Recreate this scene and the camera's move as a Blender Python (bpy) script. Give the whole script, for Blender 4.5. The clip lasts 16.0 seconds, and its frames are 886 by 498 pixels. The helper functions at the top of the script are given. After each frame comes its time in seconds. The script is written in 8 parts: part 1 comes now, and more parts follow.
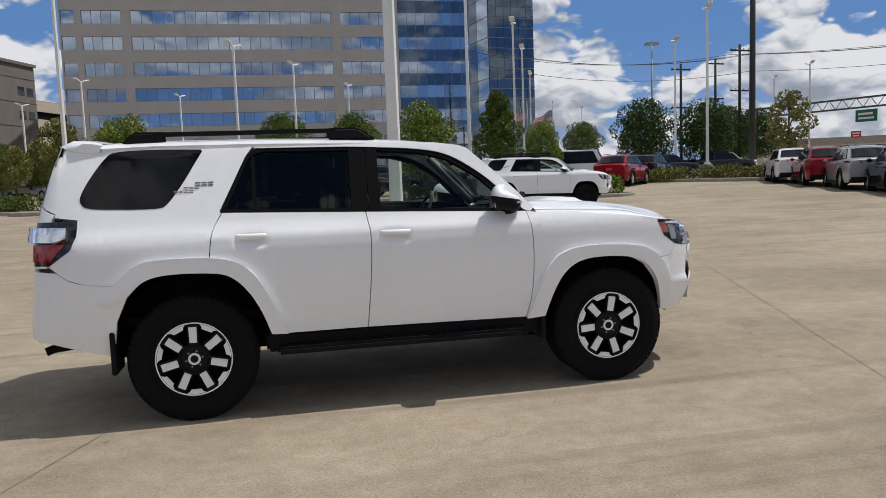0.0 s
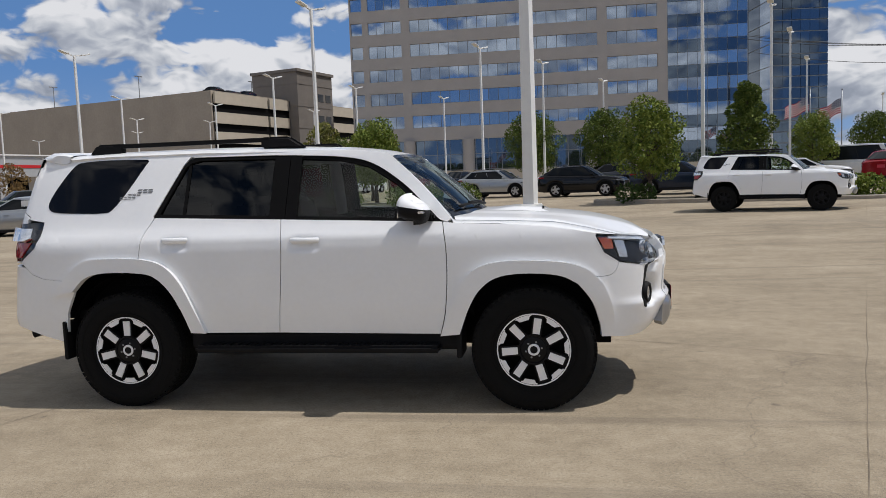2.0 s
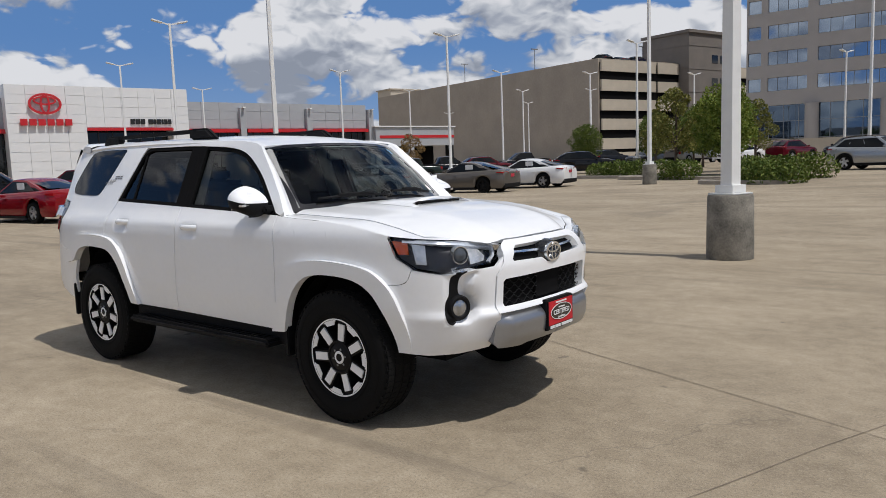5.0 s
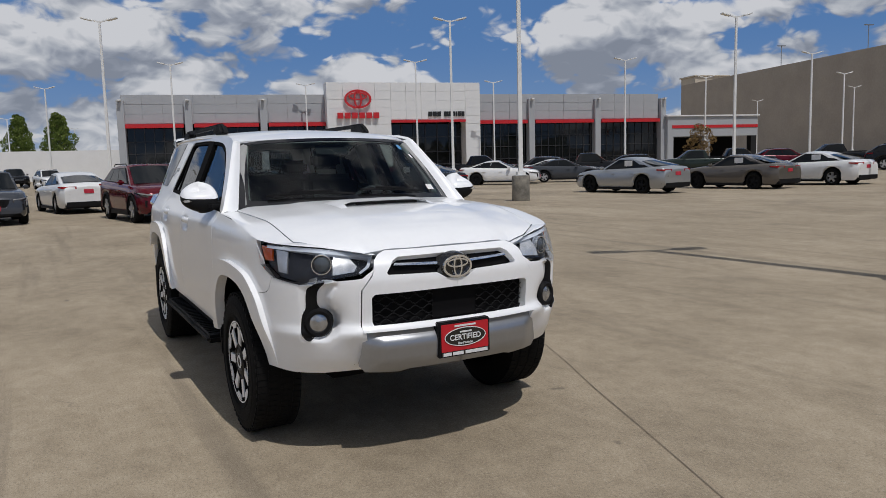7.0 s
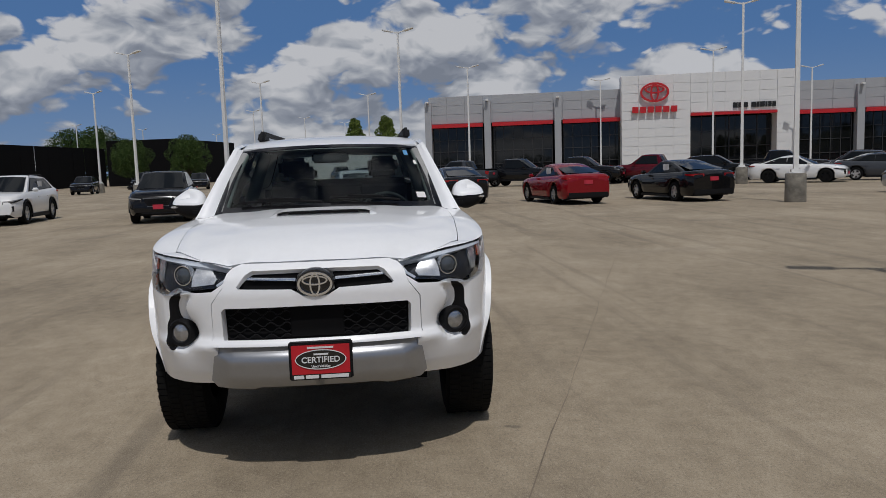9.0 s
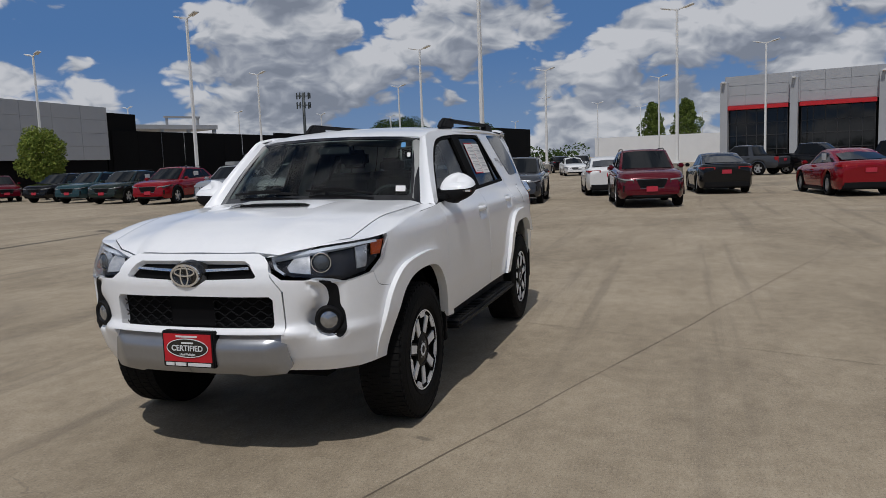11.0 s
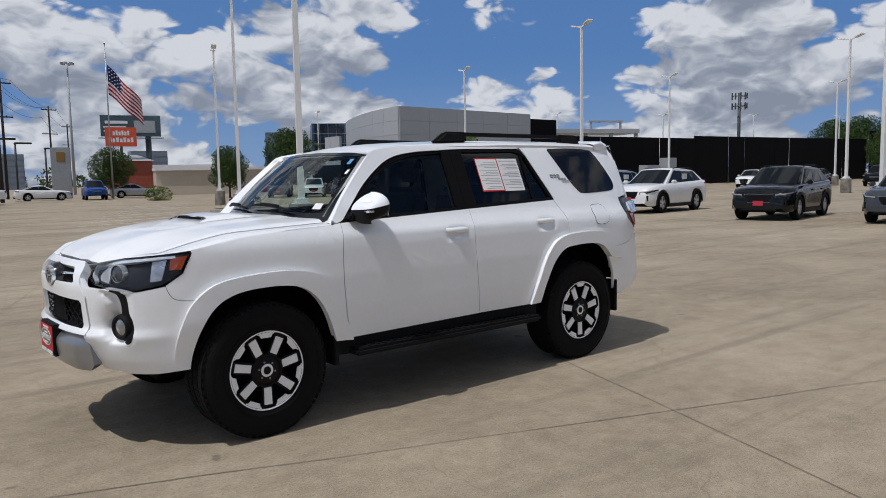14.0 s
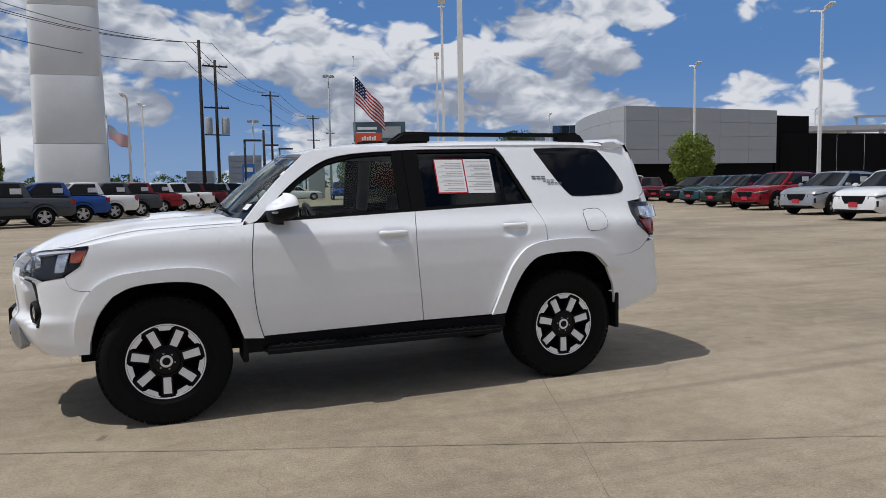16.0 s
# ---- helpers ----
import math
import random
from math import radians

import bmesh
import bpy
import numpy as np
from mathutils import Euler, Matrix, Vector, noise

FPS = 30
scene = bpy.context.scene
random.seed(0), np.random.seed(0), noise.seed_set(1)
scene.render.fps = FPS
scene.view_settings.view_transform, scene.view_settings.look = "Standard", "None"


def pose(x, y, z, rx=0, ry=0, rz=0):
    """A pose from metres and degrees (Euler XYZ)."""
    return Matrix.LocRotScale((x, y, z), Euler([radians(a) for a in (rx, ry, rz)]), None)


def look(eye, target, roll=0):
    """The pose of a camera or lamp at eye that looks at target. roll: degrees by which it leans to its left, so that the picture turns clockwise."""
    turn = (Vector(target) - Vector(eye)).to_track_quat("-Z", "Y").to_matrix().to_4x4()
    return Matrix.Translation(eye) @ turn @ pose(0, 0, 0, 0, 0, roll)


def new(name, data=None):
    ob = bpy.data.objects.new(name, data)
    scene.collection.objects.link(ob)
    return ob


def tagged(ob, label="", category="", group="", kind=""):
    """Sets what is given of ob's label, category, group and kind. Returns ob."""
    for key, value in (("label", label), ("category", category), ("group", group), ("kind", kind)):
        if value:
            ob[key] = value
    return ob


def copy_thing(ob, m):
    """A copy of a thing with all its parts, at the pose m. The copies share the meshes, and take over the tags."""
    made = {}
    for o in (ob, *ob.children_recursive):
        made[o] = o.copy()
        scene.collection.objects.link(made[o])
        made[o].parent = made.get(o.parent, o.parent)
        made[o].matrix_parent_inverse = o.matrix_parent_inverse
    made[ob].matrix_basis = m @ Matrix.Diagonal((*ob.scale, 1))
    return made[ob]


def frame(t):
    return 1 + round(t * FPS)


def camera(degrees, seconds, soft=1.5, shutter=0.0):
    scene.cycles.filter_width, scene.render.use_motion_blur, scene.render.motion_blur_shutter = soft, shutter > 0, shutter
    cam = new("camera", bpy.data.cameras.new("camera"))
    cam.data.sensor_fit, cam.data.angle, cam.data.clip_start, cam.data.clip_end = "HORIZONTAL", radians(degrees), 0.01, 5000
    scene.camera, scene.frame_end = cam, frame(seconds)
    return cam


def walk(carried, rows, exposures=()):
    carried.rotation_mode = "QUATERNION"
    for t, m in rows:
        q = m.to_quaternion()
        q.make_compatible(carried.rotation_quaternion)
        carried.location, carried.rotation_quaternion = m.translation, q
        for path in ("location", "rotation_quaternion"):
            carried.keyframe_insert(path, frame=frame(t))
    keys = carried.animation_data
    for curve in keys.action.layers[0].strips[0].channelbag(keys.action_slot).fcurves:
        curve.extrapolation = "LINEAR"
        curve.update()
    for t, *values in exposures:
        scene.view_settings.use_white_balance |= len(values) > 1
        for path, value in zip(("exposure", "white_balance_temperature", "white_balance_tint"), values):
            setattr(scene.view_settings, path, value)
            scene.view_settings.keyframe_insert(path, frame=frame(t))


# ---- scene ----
cam = camera(61.0, 16.0, soft=0.75, shutter=0.0)
PATH = [
    (0, (-0.791, -5.795, 1.498), (-0.384, -3.847, 1.299), -2.1),
    (0.5, (-0.219, -5.801, 1.507), (0.009, -3.824, 1.313), -2.2),
    (1, (0.379, -5.807, 1.504), (0.431, -3.817, 1.312), -2.2),
    (1.5, (0.967, -5.731, 1.489), (0.838, -3.744, 1.307), -2.2),
    (2, (1.577, -5.652, 1.487), (1.268, -3.684, 1.306), -2.1),
    (2.5, (2.174, -5.498, 1.473), (1.694, -3.566, 1.286), -2.2),
    (3, (2.726, -5.32, 1.489), (2.091, -3.433, 1.294), -2.2),
    (5.5, (4.948, -3.405, 1.525), (3.553, -1.991, 1.289), -2.0),
    (6, (5.213, -2.877, 1.519), (3.68, -1.614, 1.281), -1.9),
    (6.5, (5.459, -2.38, 1.513), (3.808, -1.275, 1.275), -1.8),
    (7, (5.65, -1.886, 1.504), (3.902, -0.941, 1.272), -1.5),
    (7.5, (5.799, -1.355, 1.505), (3.969, -0.583, 1.279), -1.2),
    (8, (5.86, -0.803, 1.498), (3.959, -0.222, 1.28), -1.3),
    (8.5, (5.922, -0.245, 1.509), (3.971, 0.136, 1.293), -1.6),
    (9, (5.938, 0.31, 1.511), (3.958, 0.482, 1.292), -1.9),
    (9.5, (5.861, 0.84, 1.508), (3.874, 0.802, 1.287), -2.1),
    (10, (5.789, 1.363, 1.505), (3.817, 1.125, 1.277), -2.2),
    (12.5, (4.561, 3.776, 1.462), (2.914, 2.661, 1.245), -1.7),
    (13, (4.172, 4.185, 1.478), (2.643, 2.913, 1.264), -1.6),
    (13.5, (3.777, 4.574, 1.487), (2.376, 3.161, 1.283), -1.3),
    (14, (3.333, 4.903, 1.498), (2.065, 3.368, 1.308), -1.1),
    (14.5, (2.875, 5.233, 1.495), (1.742, 3.595, 1.309), -1.0),
    (15, (2.371, 5.466, 1.481), (1.378, 3.74, 1.296), -1.0),
    (15.5, (1.894, 5.682, 1.477), (1.042, 3.881, 1.3), -1.2),
    (16, (1.426, 5.792, 1.456), (0.712, 3.931, 1.283), -1.0),
]
EXPOSURES = [(0, -0.58, 6350, 12), (3, -0.62, 6350, 12), (5.5, -0.68, 6300, 12), (6.5, -0.84, 6300, 12), (7, -0.94, 6250, 12), (8, -0.90, 6250, 12), (9, -1.20, 6250, 12), (10, -1.17, 6200, 12), (12.5, -0.96, 6150, 12), (14, -0.79, 6100, 12), (16, -0.70, 6150, 12)]
walk(cam, [(t, look(eye, target, roll)) for t, eye, target, roll in PATH], EXPOSURES)

# ---- world, sun ----
SUN_EL, SUN_AZ = radians(63.5), radians(4.0)  # azimuth from +x towards +y
sun_dir = Vector((math.cos(SUN_EL) * math.cos(SUN_AZ), math.cos(SUN_EL) * math.sin(SUN_AZ), math.sin(SUN_EL)))
sun = new("sun", bpy.data.lights.new("sun", "SUN"))
sun.data.energy, sun.data.angle, sun.data.color = 4.5, radians(0.55), (1.0, 0.96, 0.895)
sun.matrix_world = look(sun_dir * 200, (0, 0, 0))


class Net:
    """Short hand for building node trees."""

    def __init__(self, tree):
        self.t = tree
        tree.nodes.clear()

    def n(self, kind, props=None, **ins):
        nd = self.t.nodes.new(kind)
        props = props or {}
        if "operation" in props:
            nd.operation = props["operation"]
        if "use_clamp" in props:
            nd.use_clamp = props["use_clamp"]
        if "interpolation_type" in props:
            nd.interpolation_type = props["interpolation_type"]
        if "data_type" in props:
            nd.data_type = props["data_type"]
        if "blend_type" in props:
            nd.blend_type = props["blend_type"]
        for k, v in ins.items():
            key = int(k[1:]) if k[0] == "i" and k[1:].isdigit() else k.replace("_", " ")
            self.put(nd.inputs[key], v)
        return nd

    def put(self, sock, v):
        if isinstance(v, bpy.types.NodeSocket):
            self.t.links.new(v, sock)
        elif isinstance(v, bpy.types.Node):
            self.t.links.new(v.outputs[0], sock)
        else:
            sock.default_value = v

    def math(self, op, a, b=0.0, c=0.0, clamp=False):
        return self.n("ShaderNodeMath", {"operation": op, "use_clamp": clamp}, i0=a, i1=b, i2=c).outputs[0]

    def vmath(self, op, a, b=(0, 0, 0)):
        return self.n("ShaderNodeVectorMath", {"operation": op}, i0=a, i1=b).outputs[0]

    def noise(self, vec, scale, detail=4.0, rough=0.55, dist=0.0):
        return self.n("ShaderNodeTexNoise", None, Vector=vec, Scale=scale, Detail=detail, Roughness=rough, Distortion=dist).outputs[0]

    def ramp(self, fac, *stops):
        nd = self.n("ShaderNodeValToRGB", None, Fac=fac)
        el = nd.color_ramp.elements
        while len(el) < len(stops):
            el.new(0.5)
        for e, (p, c) in zip(el, stops):
            e.position, e.color = p, (*c, 1) if len(c) == 3 else c
        return nd.outputs[0]

    def step(self, x, a, b):
        return self.n("ShaderNodeMapRange", {"interpolation_type": "SMOOTHSTEP"}, Value=x, From_Min=a, From_Max=b).outputs[0]

    def mix(self, fac, a, b, mode="MIX"):
        nd = self.n("ShaderNodeMix", {"data_type": "RGBA", "blend_type": mode})
        self.put(nd.inputs[0], fac)
        self.put(nd.inputs[6], (*a, 1) if isinstance(a, tuple) and len(a) == 3 else a)
        self.put(nd.inputs[7], (*b, 1) if isinstance(b, tuple) and len(b) == 3 else b)
        return nd.outputs[2]


world = bpy.data.worlds.new("sky")
scene.world = world
world.use_nodes = True
w = Net(world.node_tree)
sky = w.n("ShaderNodeTexSky")
sky.sky_type, sky.sun_disc, sky.sun_elevation, sky.sun_rotation = "NISHITA", False, SUN_EL, radians(90) - SUN_AZ
sky.air_density, sky.dust_density, sky.ozone_density = 1.0, 0.7, 1.6
way = w.n("ShaderNodeTexCoord").outputs["Generated"]
sep = w.n("ShaderNodeSeparateXYZ", None, Vector=way)
up = w.math("MAXIMUM", sep.outputs[2], 0.0)
# heaped clouds: rounded billows with bright crowns over grey, flatter undersides
billow = w.vmath("ADD", w.n("ShaderNodeCombineXYZ", None, X=sep.outputs[0], Y=sep.outputs[1], Z=w.math("MULTIPLY", sep.outputs[2], 1.8)).outputs[0], (3.3, 1.7, 0.0))
sway = w.n("ShaderNodeTexNoise", None, Vector=billow, Scale=13.0, Detail=2.0).outputs[1]
swayed = w.vmath("ADD", billow, w.vmath("MULTIPLY", w.vmath("SUBTRACT", sway, (0.5, 0.5, 0.5)), (0.07, 0.07, 0.07)))


def domes(vec, scale):
    nd = w.n("ShaderNodeTexVoronoi", None, Vector=vec, Scale=scale)
    nd.feature = "SMOOTH_F1"
    nd.inputs["Smoothness"].default_value = 0.35
    return w.math("SUBTRACT", 0.45, nd.outputs[0])


def mass(shift):
    return w.noise(w.vmath("ADD", billow, shift), 5.2, 2.5, 0.5)


def lumps(shift):
    at = w.vmath("ADD", swayed, shift)
    big = w.math("ADD", w.math("MULTIPLY", domes(at, 15.0), 0.20), w.math("MULTIPLY", domes(at, 36.0), 0.11))
    return w.math("ADD", big, w.math("ADD", w.math("MULTIPLY", domes(at, 85.0), 0.05), w.math("MULTIPLY", w.noise(at, 60.0, 5.0, 0.6), 0.09)))


low = w.math("MULTIPLY", w.step(sep.outputs[2], 0.20, 0.02), 0.05)
high = w.math("MULTIPLY", w.step(sep.outputs[2], 0.30, 0.60), 0.03)
body = w.math("ADD", w.math("ADD", mass((0, 0, 0)), low), high)
small = lumps((0, 0, 0))
cover = w.math("ADD", body, small)
mask = w.step(cover, 0.490, 0.555)
crest = w.math("SUBTRACT", small, lumps((0.006, 0.0, 0.018)))
belly = w.math("SUBTRACT", mass((0, 0, 0)), mass((0.01, 0.0, 0.085)))
lit = w.math("ADD", w.math("MULTIPLY", crest, 5.0), w.math("MULTIPLY", belly, 3.6))
deep = w.math("MULTIPLY", w.step(cover, 0.56, 0.76), 0.26)
tone = w.math("SUBTRACT", w.math("ADD", lit, 0.50), deep)
cloud = w.ramp(tone, (0.0, (0.42, 0.46, 0.53)), (0.30, (0.57, 0.61, 0.68)), (0.58, (0.83, 0.86, 0.89)), (0.90, (1.16, 1.16, 1.15)))
blue = w.mix(1.0, sky.outputs[0], (0.060, 0.063, 0.067), "MULTIPLY")
blue = w.mix(w.math("MULTIPLY", w.step(sep.outputs[2], 0.85, 0.10), 0.85), blue, (0.165, 0.375, 0.80))
haze = w.step(sep.outputs[2], 0.17, -0.03)
blue = w.mix(w.math("MULTIPLY", haze, 0.60), blue, (0.50, 0.68, 0.90))
both = w.mix(w.math("MULTIPLY", mask, 0.95), blue, cloud)
w.n("ShaderNodeOutputWorld", None, Surface=w.n("ShaderNodeBackground", None, Color=both, Strength=1.0))

# ---- materials ----
def material(name, build):
    m = bpy.data.materials.new(name)
    m.use_nodes = True
    g = Net(m.node_tree)
    b = g.n("ShaderNodeBsdfPrincipled")
    g.n("ShaderNodeOutputMaterial", None, Surface=b)
    build(g, b)
    return m


def plain(name, colour, rough=0.5, metal=0.0, vary=0.12, scale=6.0, bump=0.0, bump_scale=60.0, coat=0.0, spec=0.5):
    """Painted or moulded surface: colour with mottling at two scales, roughness variation and fine relief."""

    def build(g, b):
        co = g.n("ShaderNodeTexCoord").outputs["Object"]
        a, f = g.noise(co, scale, 3), g.noise(co, scale * 9, 2)
        k = g.math("ADD", g.math("MULTIPLY", a, 0.7), g.math("MULTIPLY", f, 0.3))
        lo, hi = (tuple(c * (1 - vary) for c in colour), tuple(min(1, c * (1 + vary)) for c in colour))
        g.put(b.inputs["Base Color"], g.ramp(k, (0.3, lo), (0.7, hi)))
        g.put(b.inputs["Roughness"], g.math("ADD", rough - 0.06, g.math("MULTIPLY", a, 0.12)))
        b.inputs["Metallic"].default_value = metal
        b.inputs["Coat Weight"].default_value = coat
        b.inputs["Specular IOR Level"].default_value = spec
        b.inputs["Coat Roughness"].default_value = 0.03
        if bump:
            g.put(b.inputs["Normal"], g.n("ShaderNodeBump", None, Strength=bump, Distance=0.01, Height=g.noise(co, bump_scale, 3)))

    return material(name, build)


def concrete_ground(g, b):
    co = g.n("ShaderNodeTexCoord").outputs["Object"]
    # broad stains drawn out along the drainage, blotches, and grain at several sizes
    turn = g.n("ShaderNodeMapping", None, Vector=co, Rotation=(0, 0, radians(20.5)), Scale=(0.62, 1.0, 1.0)).outputs[0]
    wide = g.noise(turn, 0.40, 7, 0.60, 0.25)
    mid = g.noise(turn, 2.1, 7, 0.66, 0.1)
    blot = g.noise(co, 7.0, 6, 0.68)
    grain = g.noise(co, 60, 5, 0.78)
    tone = g.math("ADD", g.math("ADD", g.math("MULTIPLY", wide, 0.46), g.math("MULTIPLY", mid, 0.26)), g.math("MULTIPLY", blot, 0.28))
    col = g.ramp(tone, (0.37, (0.203, 0.161, 0.106)), (0.455, (0.290, 0.233, 0.157)), (0.53, (0.366, 0.298, 0.205)), (0.64, (0.468, 0.388, 0.279)))
    col = g.mix(g.math("MULTIPLY", g.step(grain, 0.51, 0.62), 0.50), col, (0.135, 0.113, 0.085))
    col = g.mix(g.math("MULTIPLY", g.step(grain, 0.46, 0.36), 0.40), col, (0.52, 0.47, 0.385))
    # tyre tracks, oil and drips
    dark = g.step(g.noise(co, 0.21, 6, 0.62, 1.2), 0.55, 0.70)
    col = g.mix(g.math("MULTIPLY", dark, 0.36), col, (0.128, 0.108, 0.083))
    run = g.n("ShaderNodeMapping", None, Vector=co, Rotation=(0, 0, radians(20.5)), Scale=(0.08, 2.6, 1.0)).outputs[0]
    col = g.mix(g.math("MULTIPLY", g.step(g.noise(run, 1.0, 4, 0.6), 0.54, 0.68), 0.42), col, (0.150, 0.123, 0.090))
    sand = g.noise(co, 190, 2, 0.6)
    col = g.mix(g.math("MULTIPLY", g.step(sand, 0.54, 0.66), 0.28), col, (0.60, 0.52, 0.40))
    col = g.mix(g.math("MULTIPLY", g.step(sand, 0.46, 0.34), 0.38), col, (0.12, 0.098, 0.070))
    spots = g.n("ShaderNodeTexVoronoi", None, Vector=g.vmath("ADD", co, w_offset(g, co)), Scale=1.1).outputs[0]
    col = g.mix(g.math("MULTIPLY", g.step(spots, 0.05, 0.02), 0.55), col, (0.075, 0.064, 0.052))
    # hairline cracks
    crack = g.n("ShaderNodeTexVoronoi", None, Vector=g.vmath("ADD", co, w_offset(g, co)), Scale=0.23)
    crack.feature = "DISTANCE_TO_EDGE"
    line = g.math("MULTIPLY", g.step(crack.outputs[0], 0.0016, 0.0004), g.step(g.noise(co, 0.5, 2), 0.50, 0.58))
    col = g.mix(g.math("MULTIPLY", line, 0.25), col, (0.07, 0.06, 0.05))
    g.put(b.inputs["Base Color"], col)
    b.inputs["Roughness"].default_value = 0.86
    # broomed finish
    broom = g.n("ShaderNodeMapping", None, Vector=co, Rotation=(0, 0, radians(20.5)), Scale=(1.5, 90.0, 1.0)).outputs[0]
    h = g.math("ADD", g.math("MULTIPLY", g.noise(broom, 1.0, 2), 0.4), grain)
    g.put(b.inputs["Normal"], g.n("ShaderNodeBump", None, Strength=0.55, Distance=0.008, Height=h))


def w_offset(g, co):
    wob = g.n("ShaderNodeTexNoise", None, Vector=co, Scale=1.7, Detail=4.0).outputs[1]
    return g.vmath("MULTIPLY", g.vmath("SUBTRACT", wob, (0.5, 0.5, 0.5)), (0.5, 0.5, 0.5))


M_GROUND = material("lot_concrete", concrete_ground)


def leafy(name, lo, hi):
    def build(g, b):
        isl = g.n("ShaderNodeNewGeometry").outputs["Random Per Island"]
        g.put(b.inputs["Base Color"], g.ramp(isl, (0.0, tuple(c * 1.5 for c in lo)), (1.0, tuple(c * 1.5 for c in hi))))
        b.inputs["Roughness"].default_value = 0.75
        b.inputs["Specular IOR Level"].default_value = 0.2
        b.inputs["Transmission Weight"].default_value = 0.0
        b.inputs["Subsurface Weight"].default_value = 0.0

    return material(name, build)


def glassy(name, tint, opacity, ior=1.5):
    """Tinted pane: mirror gloss over a see-through tint."""
    m = bpy.data.materials.new(name)
    m.use_nodes = True
    g = Net(m.node_tree)
    see = g.n("ShaderNodeBsdfTransparent", None, Color=(*tint, 1))
    gloss = g.n("ShaderNodeBsdfGlossy", None, Color=(1, 1, 1, 1), Roughness=0.01)
    fr = g.n("ShaderNodeFresnel", None, IOR=ior).outputs[0]
    sh = g.n("ShaderNodeMixShader", None, i0=g.math("ADD", g.math("MULTIPLY", fr, 0.75), opacity), i1=see, i2=gloss)
    g.n("ShaderNodeOutputMaterial", None, Surface=sh)
    return m

# ---- helpers for building ----
def part(name, bm, mat, parent=None, label="", smooth=False, sharp=None):
    """Links a bmesh as one mesh object under a thing or a part."""
    me = bpy.data.meshes.new(name)
    bmesh.ops.recalc_face_normals(bm, faces=bm.faces)
    bm.to_mesh(me)
    bm.free()
    for m in mat if isinstance(mat, (list, tuple)) else [mat]:
        me.materials.append(m)
    if smooth:
        me.polygons.foreach_set("use_smooth", [True] * len(me.polygons))
        if sharp:
            me.set_sharp_from_angle(angle=radians(sharp))
    ob = new(name, me)
    ob.parent = parent
    if label:
        tagged(ob, label)
    return ob


def thing(name, m, label, category, group="", kind=""):
    e = new(name)
    e.empty_display_size = 0.2
    e.matrix_basis = m
    return tagged(e, label, category, group, kind)


def add_box(bm, x0, x1, y0, y1, z0, z1, m=None, mi=0):
    vs = [bm.verts.new(p) for p in ((x0, y0, z0), (x1, y0, z0), (x1, y1, z0), (x0, y1, z0), (x0, y0, z1), (x1, y0, z1), (x1, y1, z1), (x0, y1, z1))]
    if m is not None:
        for v in vs:
            v.co = m @ v.co
    fs = [bm.faces.new([vs[i] for i in q]) for q in ((3, 2, 1, 0), (4, 5, 6, 7), (0, 1, 5, 4), (1, 2, 6, 5), (2, 3, 7, 6), (3, 0, 4, 7))]
    for f in fs:
        f.material_index = mi
    return vs


def boxes(*bs):
    bm = bmesh.new()
    for b in bs:
        add_box(bm, *b)
    return bm


BOX_MESHES = {}


def piece(name, b, mat, parent):
    """A box as a part of its own; alike boxes share one mesh."""
    size = tuple(round(b[i + 1] - b[i], 3) for i in (0, 2, 4))
    key = (name, size, mat.name)
    if key not in BOX_MESHES:
        bm = boxes((0, size[0], 0, size[1], 0, size[2]))
        me = bpy.data.meshes.new(name)
        bm.to_mesh(me)
        bm.free()
        me.materials.append(mat)
        BOX_MESHES[key] = me
    ob = new(name, BOX_MESHES[key])
    ob.parent = parent
    ob.location = (b[0], b[2], b[4])
    return ob


def soft_boxes(r, *bs, segments=2):
    """Boxes with rounded edges."""
    bm = boxes(*bs)
    bmesh.ops.bevel(bm, geom=bm.edges[:], offset=r, segments=segments, affect="EDGES", clamp_overlap=True)
    return bm


def lathe(bm, profile, seg=32, axis="z", m=None):
    """Turns (radius, height) pairs round an axis."""
    rings = []
    for r, h in profile:
        ring = []
        for k in range(seg):
            a = 2 * math.pi * k / seg
            p = (r * math.cos(a), r * math.sin(a), h)
            if axis == "y":
                p = (p[0], p[2], p[1])
            if axis == "x":
                p = (p[2], p[0], p[1])
            v = Vector(p)
            ring.append(bm.verts.new(m @ v if m else v))
        rings.append(ring)
    for a, b in zip(rings, rings[1:]):
        for k in range(seg):
            bm.faces.new((a[k], a[(k + 1) % seg], b[(k + 1) % seg], b[k]))
    return rings


def tube(bm, pts, r, seg=8, r1=None, cap=True):
    """A round bar along points."""
    pts = [Vector(p) for p in pts]
    rings = []
    for i, p in enumerate(pts):
        d = (pts[min(i + 1, len(pts) - 1)] - pts[max(i - 1, 0)]).normalized()
        s = d.cross(Vector((0, 0, 1))) if abs(d.z) < 0.95 else d.cross(Vector((1, 0, 0)))
        s.normalize()
        u = s.cross(d)
        rr = r if r1 is None else r + (r1 - r) * i / (len(pts) - 1)
        rings.append([bm.verts.new(p + (s * math.cos(a) + u * math.sin(a)) * rr) for a in (2 * math.pi * k / seg for k in range(seg))])
    for a, b in zip(rings, rings[1:]):
        for k in range(seg):
            bm.faces.new((a[k], a[(k + 1) % seg], b[(k + 1) % seg], b[k]))
    if cap:
        bm.faces.new(rings[0]), bm.faces.new(rings[-1])


def rise(x, y):
    """The lot climbs gently towards the street on one side."""
    s = 0.6 * x + 0.8 * y - 11
    return min(0.6, 0.019 * max(0.0, s))


GRID = radians(-20.5)  # the way the slabs are laid

